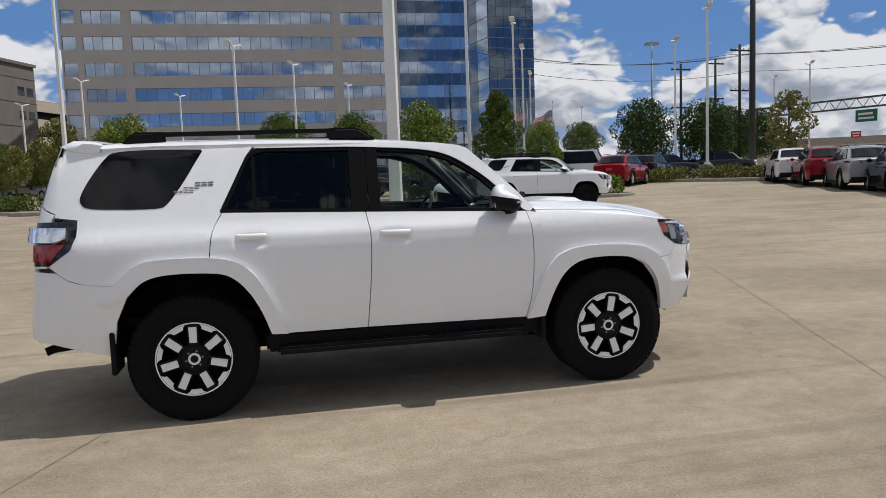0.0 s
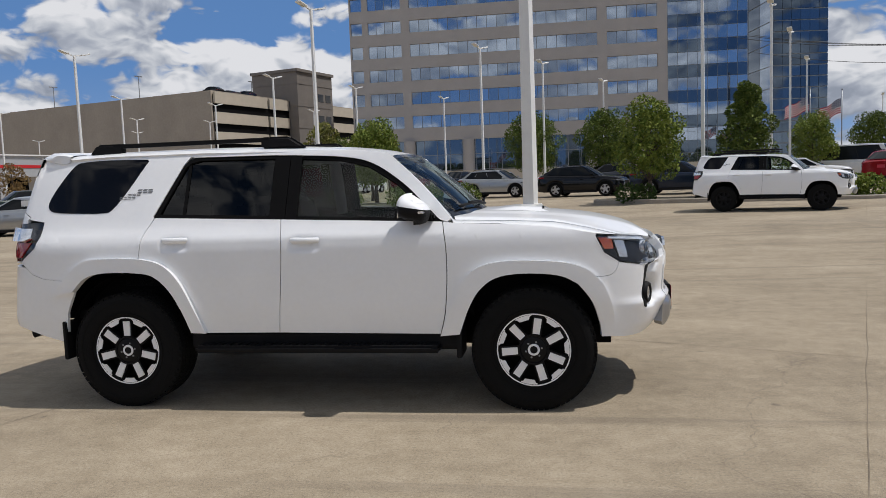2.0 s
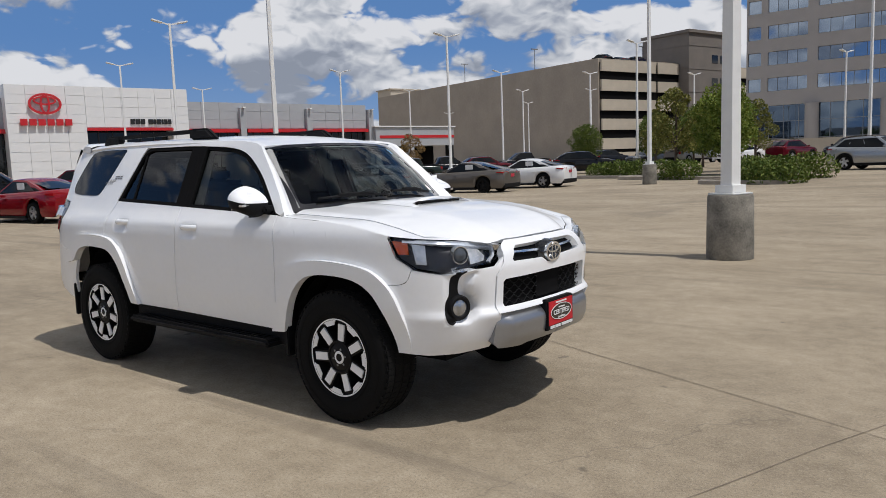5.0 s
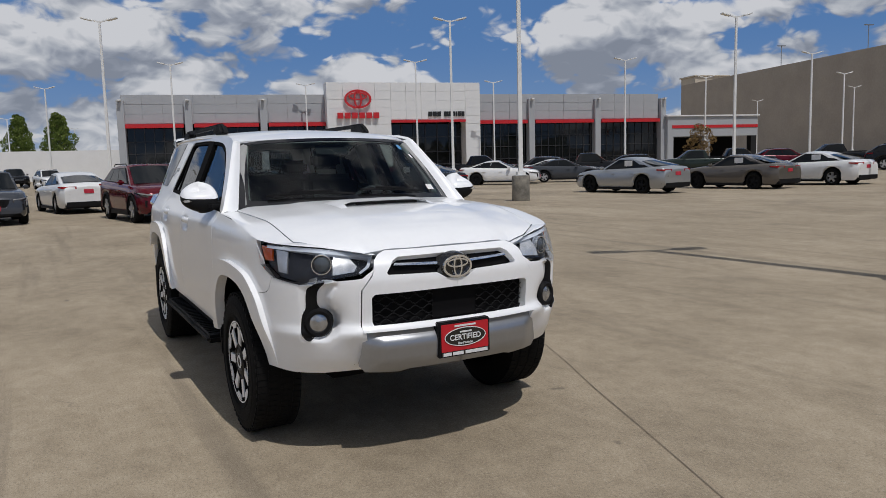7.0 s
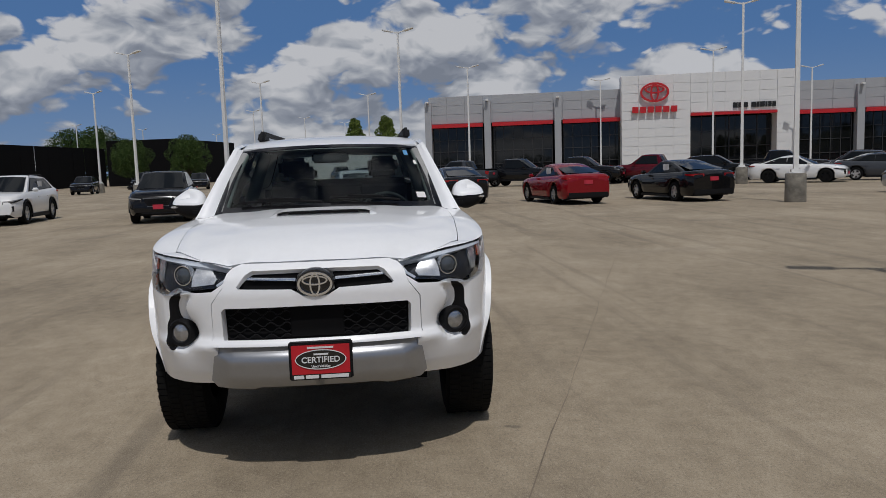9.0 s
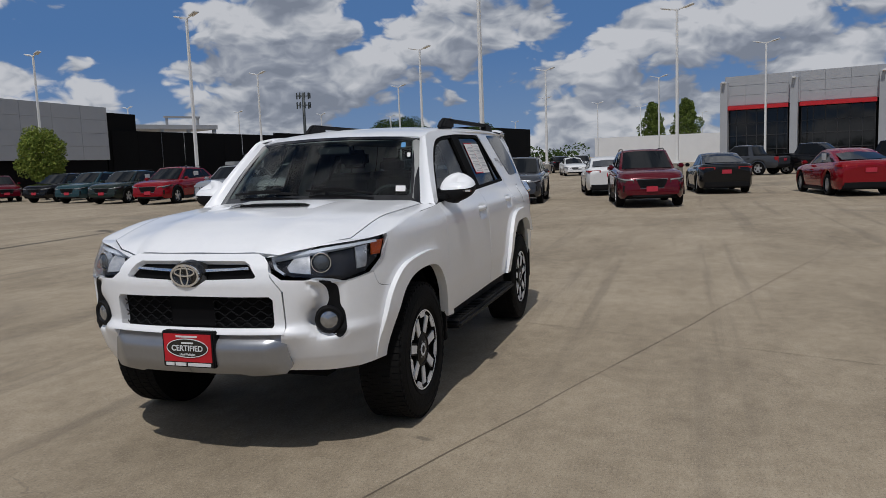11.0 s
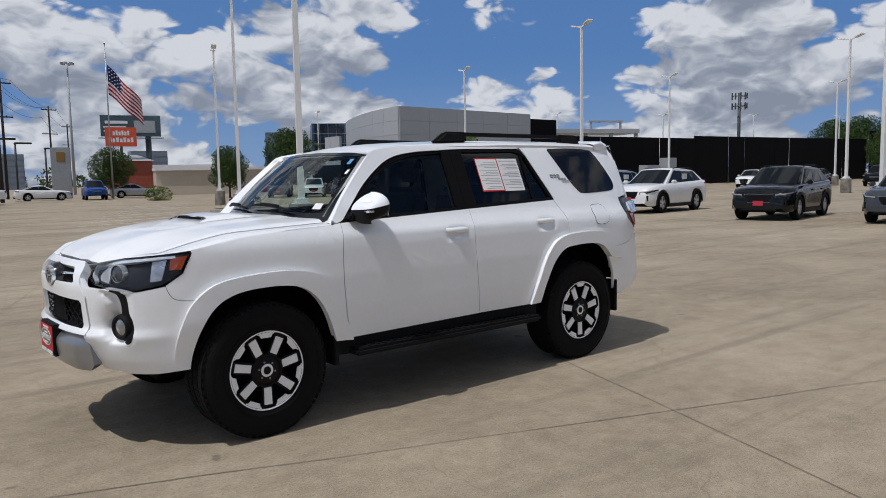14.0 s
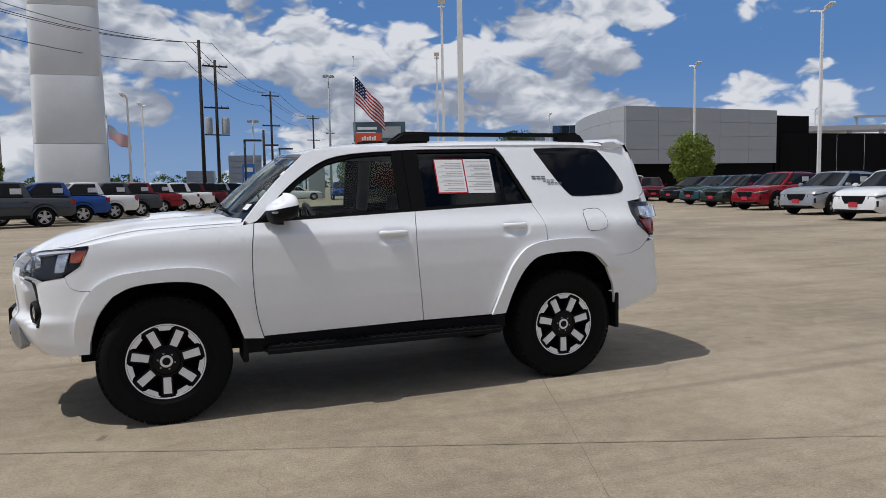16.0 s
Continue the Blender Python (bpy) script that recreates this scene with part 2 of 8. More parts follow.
# ---- ground ----
bm = bmesh.new()
xs = [-2500, -900, -400, -200, -120] + [-90 + 4.5 * k for k in range(36)] + [90, 140, 220, 400, 900, 2500]
grid = [[bm.verts.new((x, y, rise(x, y))) for y in xs] for x in xs]
for a, b in zip(grid, grid[1:]):
    for k in range(len(xs) - 1):
        bm.faces.new((a[k], b[k], b[k + 1], a[k + 1]))
ground = tagged(part("ground", bm, M_GROUND, smooth=True), "weathered tan concrete car lot with stains", "ground", kind="structure")

# ---- light poles ----
M_POLE = plain("white_pole_paint", (0.78, 0.78, 0.76), 0.4, vary=0.05)
M_BASE = plain("pole_base_concrete", (0.20, 0.185, 0.155), 0.9, vary=0.6, scale=3.5, bump=0.5, bump_scale=30)
M_DARKPOLE = plain("bronze_pole_paint", (0.03, 0.03, 0.032), 0.5)


def lamp_post(name, x, y, arms=2, h=9.7, paint=M_POLE, turn=GRID, label="tall white twin-head parking lot light on a concrete pier", w=0.075):
    z = rise(x, y)
    t = thing(name, pose(x, y, z, 0, 0, math.degrees(turn)), label, "street lamp", "parking lot lights")
    pier = bmesh.new()
    lathe(pier, [(0.02, 0), (0.32, 0), (0.325, 0.02), (0.315, 0.88), (0.30, 0.915), (0.02, 0.915)], 28)
    part("pier", pier, M_BASE, t, "stained grey concrete pier", True, 40)
    part("base_plate", soft_boxes(0.008, (-0.22, 0.22, -0.22, 0.22, 0.917, 0.94), (-0.15, 0.15, -0.15, 0.15, 0.94, 1.05)), paint, t)
    pole = bmesh.new()
    vs = add_box(pole, -w, w, -w, w, 1.05, h)
    for v in vs[4:]:
        v.co.x, v.co.y = v.co.x * 0.72, v.co.y * 0.72
    part("pole", pole, paint, t)
    for s in (1, -1)[:arms]:
        m = pose(0, 0, h) @ pose(0, 0, 0, 14 * s, 0, 0)
        arm = bmesh.new()
        add_box(arm, -0.035, 0.035, 0 if s > 0 else -0.42, 0.42 if s > 0 else 0, -0.10, -0.03, m)
        part("arm", arm, paint, t)
        head = bmesh.new()
        add_box(head, -0.16, 0.16, *((0.40, 0.98) if s > 0 else (-0.98, -0.40)), -0.115, -0.03, m)
        bmesh.ops.bevel(head, geom=head.edges[:], offset=0.02, segments=2, affect="EDGES")
        part("lamp_head", head, paint, t)
    return t


NEAR_LAMPS = [(1.1, 7.0), (-17.1, 13.7), (-5.7, -11.39), (-11.53, -27.63), (-9.85, 29.5), (-34.0, 20.4), (-40.9, 2.05), (-30.0, -23.0), (-26.8, 36.2),
              (-3.4, 44.9), (13.0, 37.8), (16.7, 47.4), (27.1, 44.3), (23.2, 33.7), (-20.5, 51.8), (0.5, 54.5), (-16.35, -41.11), (-36.0, -39.7),
              (-47.5, -15.9), (-53.5, -33.0), (-51.0, 26.6), (-44.5, 43.4), (-58.3, 8.45), (-25.3, -5.6), (7.6, 27.6)]
FAR_LAMPS = [(-16.7, 62.5), (-10.5, 75.5), (5.9, 68.2), (-27.2, 82.0), (21.9, 61.1), (50.5, 65.8), (47.1, 55.9), (42.3, 98.3), (-48.6, 79.5),
             (-37.5, 58.3), (-43.7, 88.7), (-33.5, 69.0), (-53.9, 63.4), (-70.7, 23.7), (-63.3, 42.0), (-60.7, 100.0), (-81.6, 106.0), (-130.0, -4.6),
             (-80.0, -0.1), (-160.0, 6.2), (-71.4, -26.7), (-118.0, -46.0), (-99.0, -15.7), (-66.0, -9.9), (-115.0, -10.3), (-90.5, -58.7),
             (-104.0, -52.3), (-45.0, -77.5), (-59.8, -71.5), (-74.5, -64.5), (2.0, -75.7), (-134.0, -40.6), (-160.0, -33.0)]
for x, y in NEAR_LAMPS[:1]:
    lamp_post("lamp_post", x, y, h=8.75, w=0.095)
for x, y in NEAR_LAMPS[1:] + FAR_LAMPS:
    lamp_post("lamp_post", x, y)

# ---- car dealership ----
M_PANEL = plain("pale_metal_panel", (0.40, 0.412, 0.43), 0.45, vary=0.05, scale=0.7)
M_WHITE_PANEL = plain("white_metal_panel", (0.78, 0.78, 0.77), 0.45, vary=0.04, scale=0.7)
M_RED = plain("red_enamel", (0.55, 0.02, 0.025), 0.35, vary=0.08)
M_MULLION = plain("silver_mullion", (0.30, 0.31, 0.32), 0.4, 0.6)
M_SHOPBAR = plain("bronze_mullion", (0.05, 0.05, 0.052), 0.45, 0.3)
# near-black for trim, and for recesses whose shade is painted into the colour
M_DARK = plain("trim_and_shade_black", (0.006, 0.006, 0.0065), 0.9, spec=0.1)
M_BLACK = plain("black_letters", (0.012, 0.012, 0.013), 0.5)
M_ROOF = plain("grey_roof_membrane", (0.4, 0.4, 0.4), 0.9)


def shop_glass(g, b):
    b.inputs["Base Color"].default_value = (0.008, 0.009, 0.010, 1)
    b.inputs["Roughness"].default_value = 0.03
    b.inputs["Specular IOR Level"].default_value = 0.45


M_SHOPGLASS = material("dark_shop_glass", shop_glass)

D_ANG = math.degrees(math.atan2(58.8, 13.5))  # the front runs this way
dealer = thing("dealership_building", pose(-76.0, 6.2, 0, 0, 0, D_ANG), "grey panelled car dealership with white portal and red band", "building")
# local: x along the front, y into the building, z up; the front is at y = 0 and looks to -y


def panels(parent, mat, x0, x1, z0, z1, y, nx, nz, gap=0.03, d=0.06):
    for i in range(nx):
        for k in range(nz):
            w, h = (x1 - x0) / nx, (z1 - z0) / nz
            piece("panel", ( x0 + i * w + gap / 2, x0 + (i + 1) * w - gap / 2, y, y + d, z0 + k * h + gap / 2, z0 + (k + 1) * h - gap / 2), mat, parent)


# core in near-black, standing for the unlit inside
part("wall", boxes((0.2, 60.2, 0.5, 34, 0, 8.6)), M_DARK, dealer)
part("roof", boxes((0.1, 60.3, 0.4, 34.2, 8.6, 8.72)), M_ROOF, dealer)
for x0, x1, n in ((0.2, 6.0, 3), (7.0, 13.4, 3), (14.4, 20.3, 3), (37.1, 43.2, 3), (44.2, 51.5, 4), (52.5, 60.2, 4)):
    fascia = bmesh.new()
    add_box(fascia, x0, x1, 0.06, 0.5, 5.95, 8.85)
    fob = part("fascia", fascia, M_PANEL, dealer)
    panels(fob, M_PANEL, x0, x1, 6.0, 8.85, 0.0, n, 3)
    part("red_band", boxes((x0, x1, -0.45, 0.3, 5.55, 5.93)), M_RED, dealer, "red canopy edge")
    glaz = bmesh.new()
    add_box(glaz, x0 + 0.1, x1 - 0.1, 0.40, 0.46, 0.2, 5.5)
    part("shop_window", glaz, M_SHOPGLASS, dealer)
    mull = bmesh.new()
    for k in range(n * 2 + 1):
        xx = x0 + 0.1 + (x1 - x0 - 0.2) * k / (n * 2)
        add_box(mull, xx - 0.03, xx + 0.03, 0.30, 0.40, 0.2, 5.5)
    for zz in (0.3, 1.6, 3.0, 4.2):
        add_box(mull, x0 + 0.1, x1 - 0.1, 0.32, 0.40, zz - 0.03, zz + 0.03)
    part("mullions", mull, M_SHOPBAR, dealer)
for x0, x1 in ((6.0, 7.0), (13.4, 14.4), (43.2, 44.2), (51.5, 52.5)):
    part("fascia", boxes((x0, x1, 0.03, 0.5, 5.95, 8.85)), M_PANEL, dealer)
for x0 in (-0.3, 6.05, 13.45, 43.25, 51.55, 60.2):
    pil = boxes((x0 + 0.1, x0 + 0.8, -0.5, 0.5, 0, 8.3))
    bmesh.ops.bevel(pil, geom=pil.edges[:], offset=0.02, segments=1, affect="EDGES")
    part("pilaster", pil, M_PANEL, dealer)
    part("spotlight", boxes((x0 + 0.3, x0 + 0.6, -0.95, -0.45, 8.2, 8.35)), M_POLE, dealer)
# the portal
portal = bmesh.new()
add_box(portal, 20.3, 27.1, -1.6, 0.5, 0, 9.95)
add_box(portal, 35.4, 37.1, -1.6, 0.5, 0, 9.95)
add_box(portal, 27.1, 35.4, -1.6, 0.5, 6.0, 9.95)
pob = part("portal", portal, M_WHITE_PANEL, dealer, "white panelled entrance portal")
panels(pob, M_WHITE_PANEL, 20.3, 27.1, 0.2, 9.95, -1.66, 4, 11)
panels(pob, M_WHITE_PANEL, 27.1, 35.4, 6.05, 9.95, -1.66, 5, 4)
panels(pob, M_WHITE_PANEL, 35.4, 37.1, 0.2, 9.95, -1.66, 1, 11)
part("red_band", boxes((27.1, 35.4, -1.8, -1.0, 5.72, 5.98)), M_RED, dealer, "red canopy edge")
part("shop_window", boxes((27.1, 35.4, 0.2, 0.26, 0.1, 5.7)), M_SHOPGLASS, dealer)
mull = bmesh.new()
for k in range(7):
    xx = 27.15 + 8.2 * k / 6
    add_box(mull, xx - 0.04, xx + 0.04, 0.10, 0.2, 0.1, 5.7)
for zz in (1.2, 2.6, 4.2):
    add_box(mull, 27.1, 35.4, 0.12, 0.2, zz - 0.04, zz + 0.04)
part("mullions", mull, M_SHOPBAR, dealer)


def ring(bm, cx, cz, a, b, wdt, y0, y1, seg=40):
    """An oval band standing in the x-z plane."""
    loops = []
    for k in range(seg):
        t = 2 * math.pi * k / seg
        c, s = math.cos(t), math.sin(t)
        loops.append([bm.verts.new(p) for p in ((cx + a * c, y0, cz + b * s), (cx + a * c, y1, cz + b * s),
                                                (cx + (a - wdt) * c, y1, cz + (b - wdt) * s), (cx + (a - wdt) * c, y0, cz + (b - wdt) * s))])
    for k in range(seg):
        p, q = loops[k], loops[(k + 1) % seg]
        for j in range(4):
            bm.faces.new((p[j], p[(j + 1) % 4], q[(j + 1) % 4], q[j]))


logo = bmesh.new()
ring(logo, 23.55, 8.2, 1.42, 0.98, 0.2, -2.0, -1.8)
ring(logo, 23.55, 8.5, 0.98, 0.42, 0.15, -2.0, -1.8)
ring(logo, 23.55, 8.2, 0.42, 0.90, 0.15, -2.02, -1.82)
part("emblem_sign", logo, M_RED, dealer, "red oval wall sign standing off the portal")
for k in range(6):
    x0 = 21.35 + k * 0.76
    piece("letter_bar", (x0, x0 + 0.60, -2.0, -1.8, 6.2, 6.8), M_RED, dealer)
for x0, x1 in ((31.2, 31.62), (31.7, 32.12), (32.2, 32.6), (32.95, 33.4), (33.46, 33.7), (33.78, 34.2), (34.28, 34.45), (34.53, 34.85), (34.93, 35.25)):
    piece("letter_bar", (x0, x1, -1.78, -1.66, 6.35, 6.86), M_BLACK, dealer)
# low service wing
part("wing", boxes((60.9, 73.5, -1.0, 18, 3.7, 6.1)), M_PANEL, dealer, "low grey service wing")
part("red_band", boxes((61.5, 73.5, -1.06, -1.0, 4.7, 5.05)), M_RED, dealer, "red stripe")
# set-back wall, near-black to paint in the shade of the open bay
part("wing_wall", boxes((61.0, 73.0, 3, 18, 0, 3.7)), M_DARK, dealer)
for x0 in (60.9, 66.0, 72.6):
    part("wing_post", boxes((x0, x0 + 0.8, -1, -0.2, 0, 3.7)), M_PANEL if x0 < 72 else M_BLACK, dealer)
part("wing_roof", boxes((60.7, 73.7, -1.2, 18.2, 6.1, 6.25)), M_WHITE_PANEL, dealer)

# ---- parking garage ----
def precast(g, b):
    co = g.n("ShaderNodeTexCoord").outputs["Object"]
    k = g.math("ADD", g.math("MULTIPLY", g.noise(co, 0.25, 5), 0.6), g.math("MULTIPLY", g.noise(co, 3, 4), 0.4))
    g.put(b.inputs["Base Color"], g.ramp(k, (0.35, (0.345, 0.298, 0.242)), (0.65, (0.43, 0.372, 0.305))))
    b.inputs["Roughness"].default_value = 0.85
    g.put(b.inputs["Normal"], g.n("ShaderNodeBump", None, Strength=0.3, Distance=0.02, Height=g.noise(co, 20, 3)))


M_PRECAST = material("tan_precast", precast)
M_PRECAST_PALE = plain("pale_precast", (0.52, 0.46, 0.37), 0.8, vary=0.08, scale=0.6)
garage = thing("parking_garage", pose(-52.8, 109.0, 0, 0, 0, math.degrees(math.atan2(0.957, 0.29))), "tan precast concrete parking garage with open decks", "parking garage")
# local: x along the open side, y along the blank wall (away), z up
part("blank_wall", boxes((0, 42, 0.2, 72, 0, 17.2)), M_PRECAST, garage)
for k in range(5):
    z0 = 1.2 + 3.15 * k
    for x0, x1 in ((0.3, 13.4), (14.0, 19.6), (31.5, 44.5)):
        piece("spandrel", (x0, x1, -0.35, 0.0, z0 + 1.35, z0 + 3.15), M_PRECAST_PALE, garage)
piece("spandrel", (0.3, 19.6, -0.35, 0.0, 0, 2.0), M_PRECAST_PALE, garage)
# the open decks' inner shade, painted as one near-black sheet
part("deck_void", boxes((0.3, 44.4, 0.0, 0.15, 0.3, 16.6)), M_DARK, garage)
part("extension", boxes((42.0, 44.5, 0.2, 40, 0, 16.9)), M_PRECAST, garage)
tower = bmesh.new()
add_box(tower, 19.8, 31.0, -2.2, 8, 0, 22.2)
M_TOWERSTONE = plain("brown_grey_panel", (0.20, 0.178, 0.158), 0.8, vary=0.10, scale=0.6)
stair = part("stair_tower", tower, M_TOWERSTONE, garage)
for z0 in (4, 8, 12, 16, 20):
    piece("string_course", (19.75, 31.05, -2.26, 8, z0, z0 + 0.12), M_TOWERSTONE, stair)
piece("parapet", (19.5, 31.3, -2.5, 8.2, 22.2, 22.7), M_TOWERSTONE, stair)
for z0 in (5.2, 9.2, 13.2, 17.2):
    for x0 in (26.2, 28.6):
        piece("tower_window", (x0, x0 + 1.7, -2.24, -2.0, z0, z0 + 1.4), M_SHOPGLASS, garage)
for x0, y0 in ((4, 20), (4, 42), (22, 10)):
    pm = bmesh.new()
    tube(pm, [(x0, y0, 17.2), (x0, y0, 21.5)], 0.07)
    add_box(pm, x0 - 0.8, x0 + 0.8, y0 - 0.15, y0 + 0.15, 21.5, 21.65)
    part("deck_light", pm, M_MULLION, garage)
cap = bmesh.new()
add_box(cap, 0, 8, 66, 72, 17.2, 18.6)
add_box(cap, -0.3, 8.3, 65.7, 72.3, 18.6, 18.85)
part("stair_head", cap, M_PRECAST_PALE, garage)

# ---- office tower ----
def granite(g, b):
    co = g.n("ShaderNodeTexCoord").outputs["Object"]
    k = g.math("ADD", g.math("MULTIPLY", g.noise(co, 0.5, 4), 0.5), g.math("MULTIPLY", g.noise(co, 9, 3), 0.5))
    g.put(b.inputs["Base Color"], g.ramp(k, (0.35, (0.40, 0.372, 0.350)), (0.65, (0.46, 0.432, 0.410))))
    b.inputs["Roughness"].default_value = 0.7


M_GRANITE = material("grey_brown_stone", granite)


def reflecting(name, tint):
    def build(g, b):
        rnd = g.n("ShaderNodeObjectInfo").outputs["Random"]
        g.put(b.inputs["Base Color"], g.mix(rnd, tuple(c * 0.72 for c in tint), tint))
        b.inputs["Metallic"].default_value = 0.9
        b.inputs["Roughness"].default_value = 0.02
        co = g.n("ShaderNodeTexCoord").outputs["Object"]
        g.put(b.inputs["Normal"], g.n("ShaderNodeBump", None, Strength=0.05, Distance=0.02, Height=g.noise(co, 0.9, 1)))

    return material(name, build)


M_BLUEGLASS = reflecting("blue_mirror_glass", (0.40, 0.47, 0.56))
M_DARKGLASS = reflecting("dark_mirror_glass", (0.13, 0.17, 0.22))
office = thing("office_building", pose(0, 110, 0), "nine storey brown stone office block with blue ribbon windows", "building")
FL, Z0 = 3.63, 9.72
part("core", boxes((-29.6, 17.6, 0.6, 30, 0, 38)), M_GRANITE, office)
bays = ((-29.8, -28.0), (-27.1, -21.9), (-20.6, 7.6), (9.0, 16.2))
for k in range(8):
    z0 = Z0 + FL * k
    part("spandrel", boxes((-30, 17.6, 0, 0.6, z0 + 1.86, z0 + FL)), M_GRANITE, office)
    for x0, x1 in bays:
        n = max(1, round((x1 - x0) / 1.45))
        wob = part("window", boxes((x0, x1, 0.34, 0.5, z0 + 0.002, z0 + 1.858)), M_MULLION, office)
        for i in range(n):
            a, b2 = x0 + (x1 - x0) * i / n, x0 + (x1 - x0) * (i + 1) / n
            piece("pane", (a + 0.04, b2 - 0.04, 0.26, 0.335, z0 + 0.05, z0 + 1.82), M_BLUEGLASS, wob)
    for x0, x1 in ((-30, -29.8), (-28.0, -27.1), (-21.9, -20.6), (7.6, 9.0), (16.2, 17.6)):
        part("pier_stone", boxes((x0, x1, 0.0, 0.6, z0, z0 + 1.86)), M_GRANITE, office)
part("spandrel", boxes((-30, 17.6, 0, 0.6, 7.7, Z0)), M_GRANITE, office)
# recessed ground floors with round columns
part("lobby_window", boxes((-29, 17, 0.45, 0.58, 0.3, 7.7)), M_DARKGLASS, office)
lm = bmesh.new()
for k in range(24):
    add_box(lm, -29 + 2 * k, -28.92 + 2 * k, 0.36, 0.45, 0.3, 7.7)
for zz in (3.0, 5.4):
    add_box(lm, -29, 17, 0.38, 0.45, zz, zz + 0.08)
part("lobby_mullions", lm, M_MULLION, office)
for x0 in (-21.2, -12, -3, 6.5, 14):
    col = bmesh.new()
    lathe(col, [(0.9, 0), (0.9, 7.7)], 20, m=pose(x0, 0.0, 0))
    part("column", col, M_GRANITE, office, smooth=True)
# glass corner
cwall = part("curtain_wall", boxes((17.62, 28.8, 0.205, 0.22, 0, 34), (28.755, 28.79, 0.21, 23, 0, 34)), M_MULLION, office, "mirror glass curtain wall")
for k in range(18):
    z0 = 0.3 + 1.815 * k + 0.35
    for i in range(8):
        x0 = 17.65 + 1.39 * i
        piece("pane", (x0 + 0.03, x0 + 1.36, 0.15, 0.2, z0 + 0.03, z0 + 1.785), M_BLUEGLASS if k % 2 else M_DARKGLASS, cwall)
    for i in range(8):
        y0 = 0.25 + 2.8 * i
        piece("pane", (28.8, 28.86, y0 + 0.03, y0 + 2.77, z0 + 0.03, z0 + 1.785), M_BLUEGLASS if (k + i // 3) % 2 else M_DARKGLASS, cwall)
part("corner_core", boxes((17.6, 28.75, 0.22, 23, 0, 38)), M_MULLION, office)
far_off = thing("office_tower_annex", pose(37.0, 128, 0, 0, 0, 8), "tall dark glass office tower", "building")
part("core", boxes((0, 9, 0.2, 20, 0, 48)), M_MULLION, far_off)
cwall = part("curtain_wall", boxes((0, 9, 0.16, 0.2, 0, 48)), M_MULLION, far_off)
for k in range(26):
    for i in range(6):
        piece("pane", (1.5 * i + 0.03, 1.5 * i + 1.47, 0, 0.15, 1.82 * k + 0.3, 1.82 * k + 1.95), M_DARKGLASS, cwall)
for k in range(13):
    for i in range(4):
        piece("pane", (-0.15, -0.005, 4.9 * i + 0.25, 4.9 * i + 5.05, 3.64 * k + 0.3, 3.64 * k + 3.8), M_BLUEGLASS if i < 1 else M_DARKGLASS, cwall)

# ---- low wall in front of the office ----
part("garden_wall", boxes((-34, 40, 0, 0.3, 0, 2.6)), M_PRECAST_PALE, thing("retaining_wall", pose(0, 84, 0, 0, 0, 0), "long low pale concrete wall", "wall"))

# ---- grey showroom and black screen fence ----
M_GREYCLAD = plain("grey_cladding", (0.41, 0.42, 0.435), 0.45, vary=0.04, scale=0.5)
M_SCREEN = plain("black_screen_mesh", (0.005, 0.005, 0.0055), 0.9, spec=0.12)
grey = thing("showroom_building", pose(-36.0, -48.4, 0), "grey clad showroom with a curved overhanging upper storey", "building")


def clad(p, q, z0, z1, d=0.06, name="panel", mat=M_GREYCLAD, parent=grey):
    """An upright slab between two plan points, its thickness to the right of the way."""
    l = math.hypot(q[0] - p[0], q[1] - p[1])
    ob = piece(name, (0, round(l, 2), -d, 0, 0, z1 - z0), mat, parent)
    ob.matrix_basis = pose(p[0], p[1], z0, 0, 0, math.degrees(math.atan2(q[1] - p[1], q[0] - p[0])))
    return ob


LONG = [(-17.3 * k / 5, -0.9 * k / 5) for k in range(6)]
SWEEP = [(0.0, 0.0)] + [(-6.2 * (k / 7) ** 1.55, -18.2 * k / 7) for k in range(1, 8)]
LOWER = [(-5.4, -18.0), (-5.2, -19.6), (-5.6, -21.3), (-6.7, -22.6)]
core = bmesh.new()
base = LONG[::-1] + SWEEP[1:] + [(-17.3, -19.5)]
base = [(p[0] * 0.99 - 0.12, p[1] * 0.99 - 0.10) for p in base]
lo, hi = [core.verts.new((*p, 2.95)) for p in base], [core.verts.new((*p, 7.75)) for p in base]
for k in range(len(base)):
    core.faces.new((lo[k], lo[(k + 1) % len(base)], hi[(k + 1) % len(base)], hi[k]))
core.faces.new(lo[::-1]), core.faces.new(hi)
bmesh.ops.triangulate(core, faces=[f for f in core.faces if len(f.verts) > 4])
part("upper_storey", core, M_GREYCLAD, grey)
for way, turned in ((LONG, False), (SWEEP, True)):
    for p, q in zip(way, way[1:]):
        g_ = 0.012 / math.hypot(q[0] - p[0], q[1] - p[1])
        p, q = (p[0] + (q[0] - p[0]) * g_, p[1] + (q[1] - p[1]) * g_), (q[0] - (q[0] - p[0]) * g_, q[1] - (q[1] - p[1]) * g_)
        for j in range(4):
            clad(*((q, p) if not turned else (p, q)), 2.85 + 1.22 * j + 0.01, 2.85 + 1.22 * j + 1.21, 0.08)
for p, q in zip(LOWER, LOWER[1:]):
    clad(p, q, 1.6, 6.2, 0.3, "curved_wing")
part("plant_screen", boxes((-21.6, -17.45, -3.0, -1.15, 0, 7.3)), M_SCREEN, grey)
# ground floor is one plain box in the fence's near-black, not a mesh
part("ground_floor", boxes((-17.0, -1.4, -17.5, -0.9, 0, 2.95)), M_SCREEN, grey)
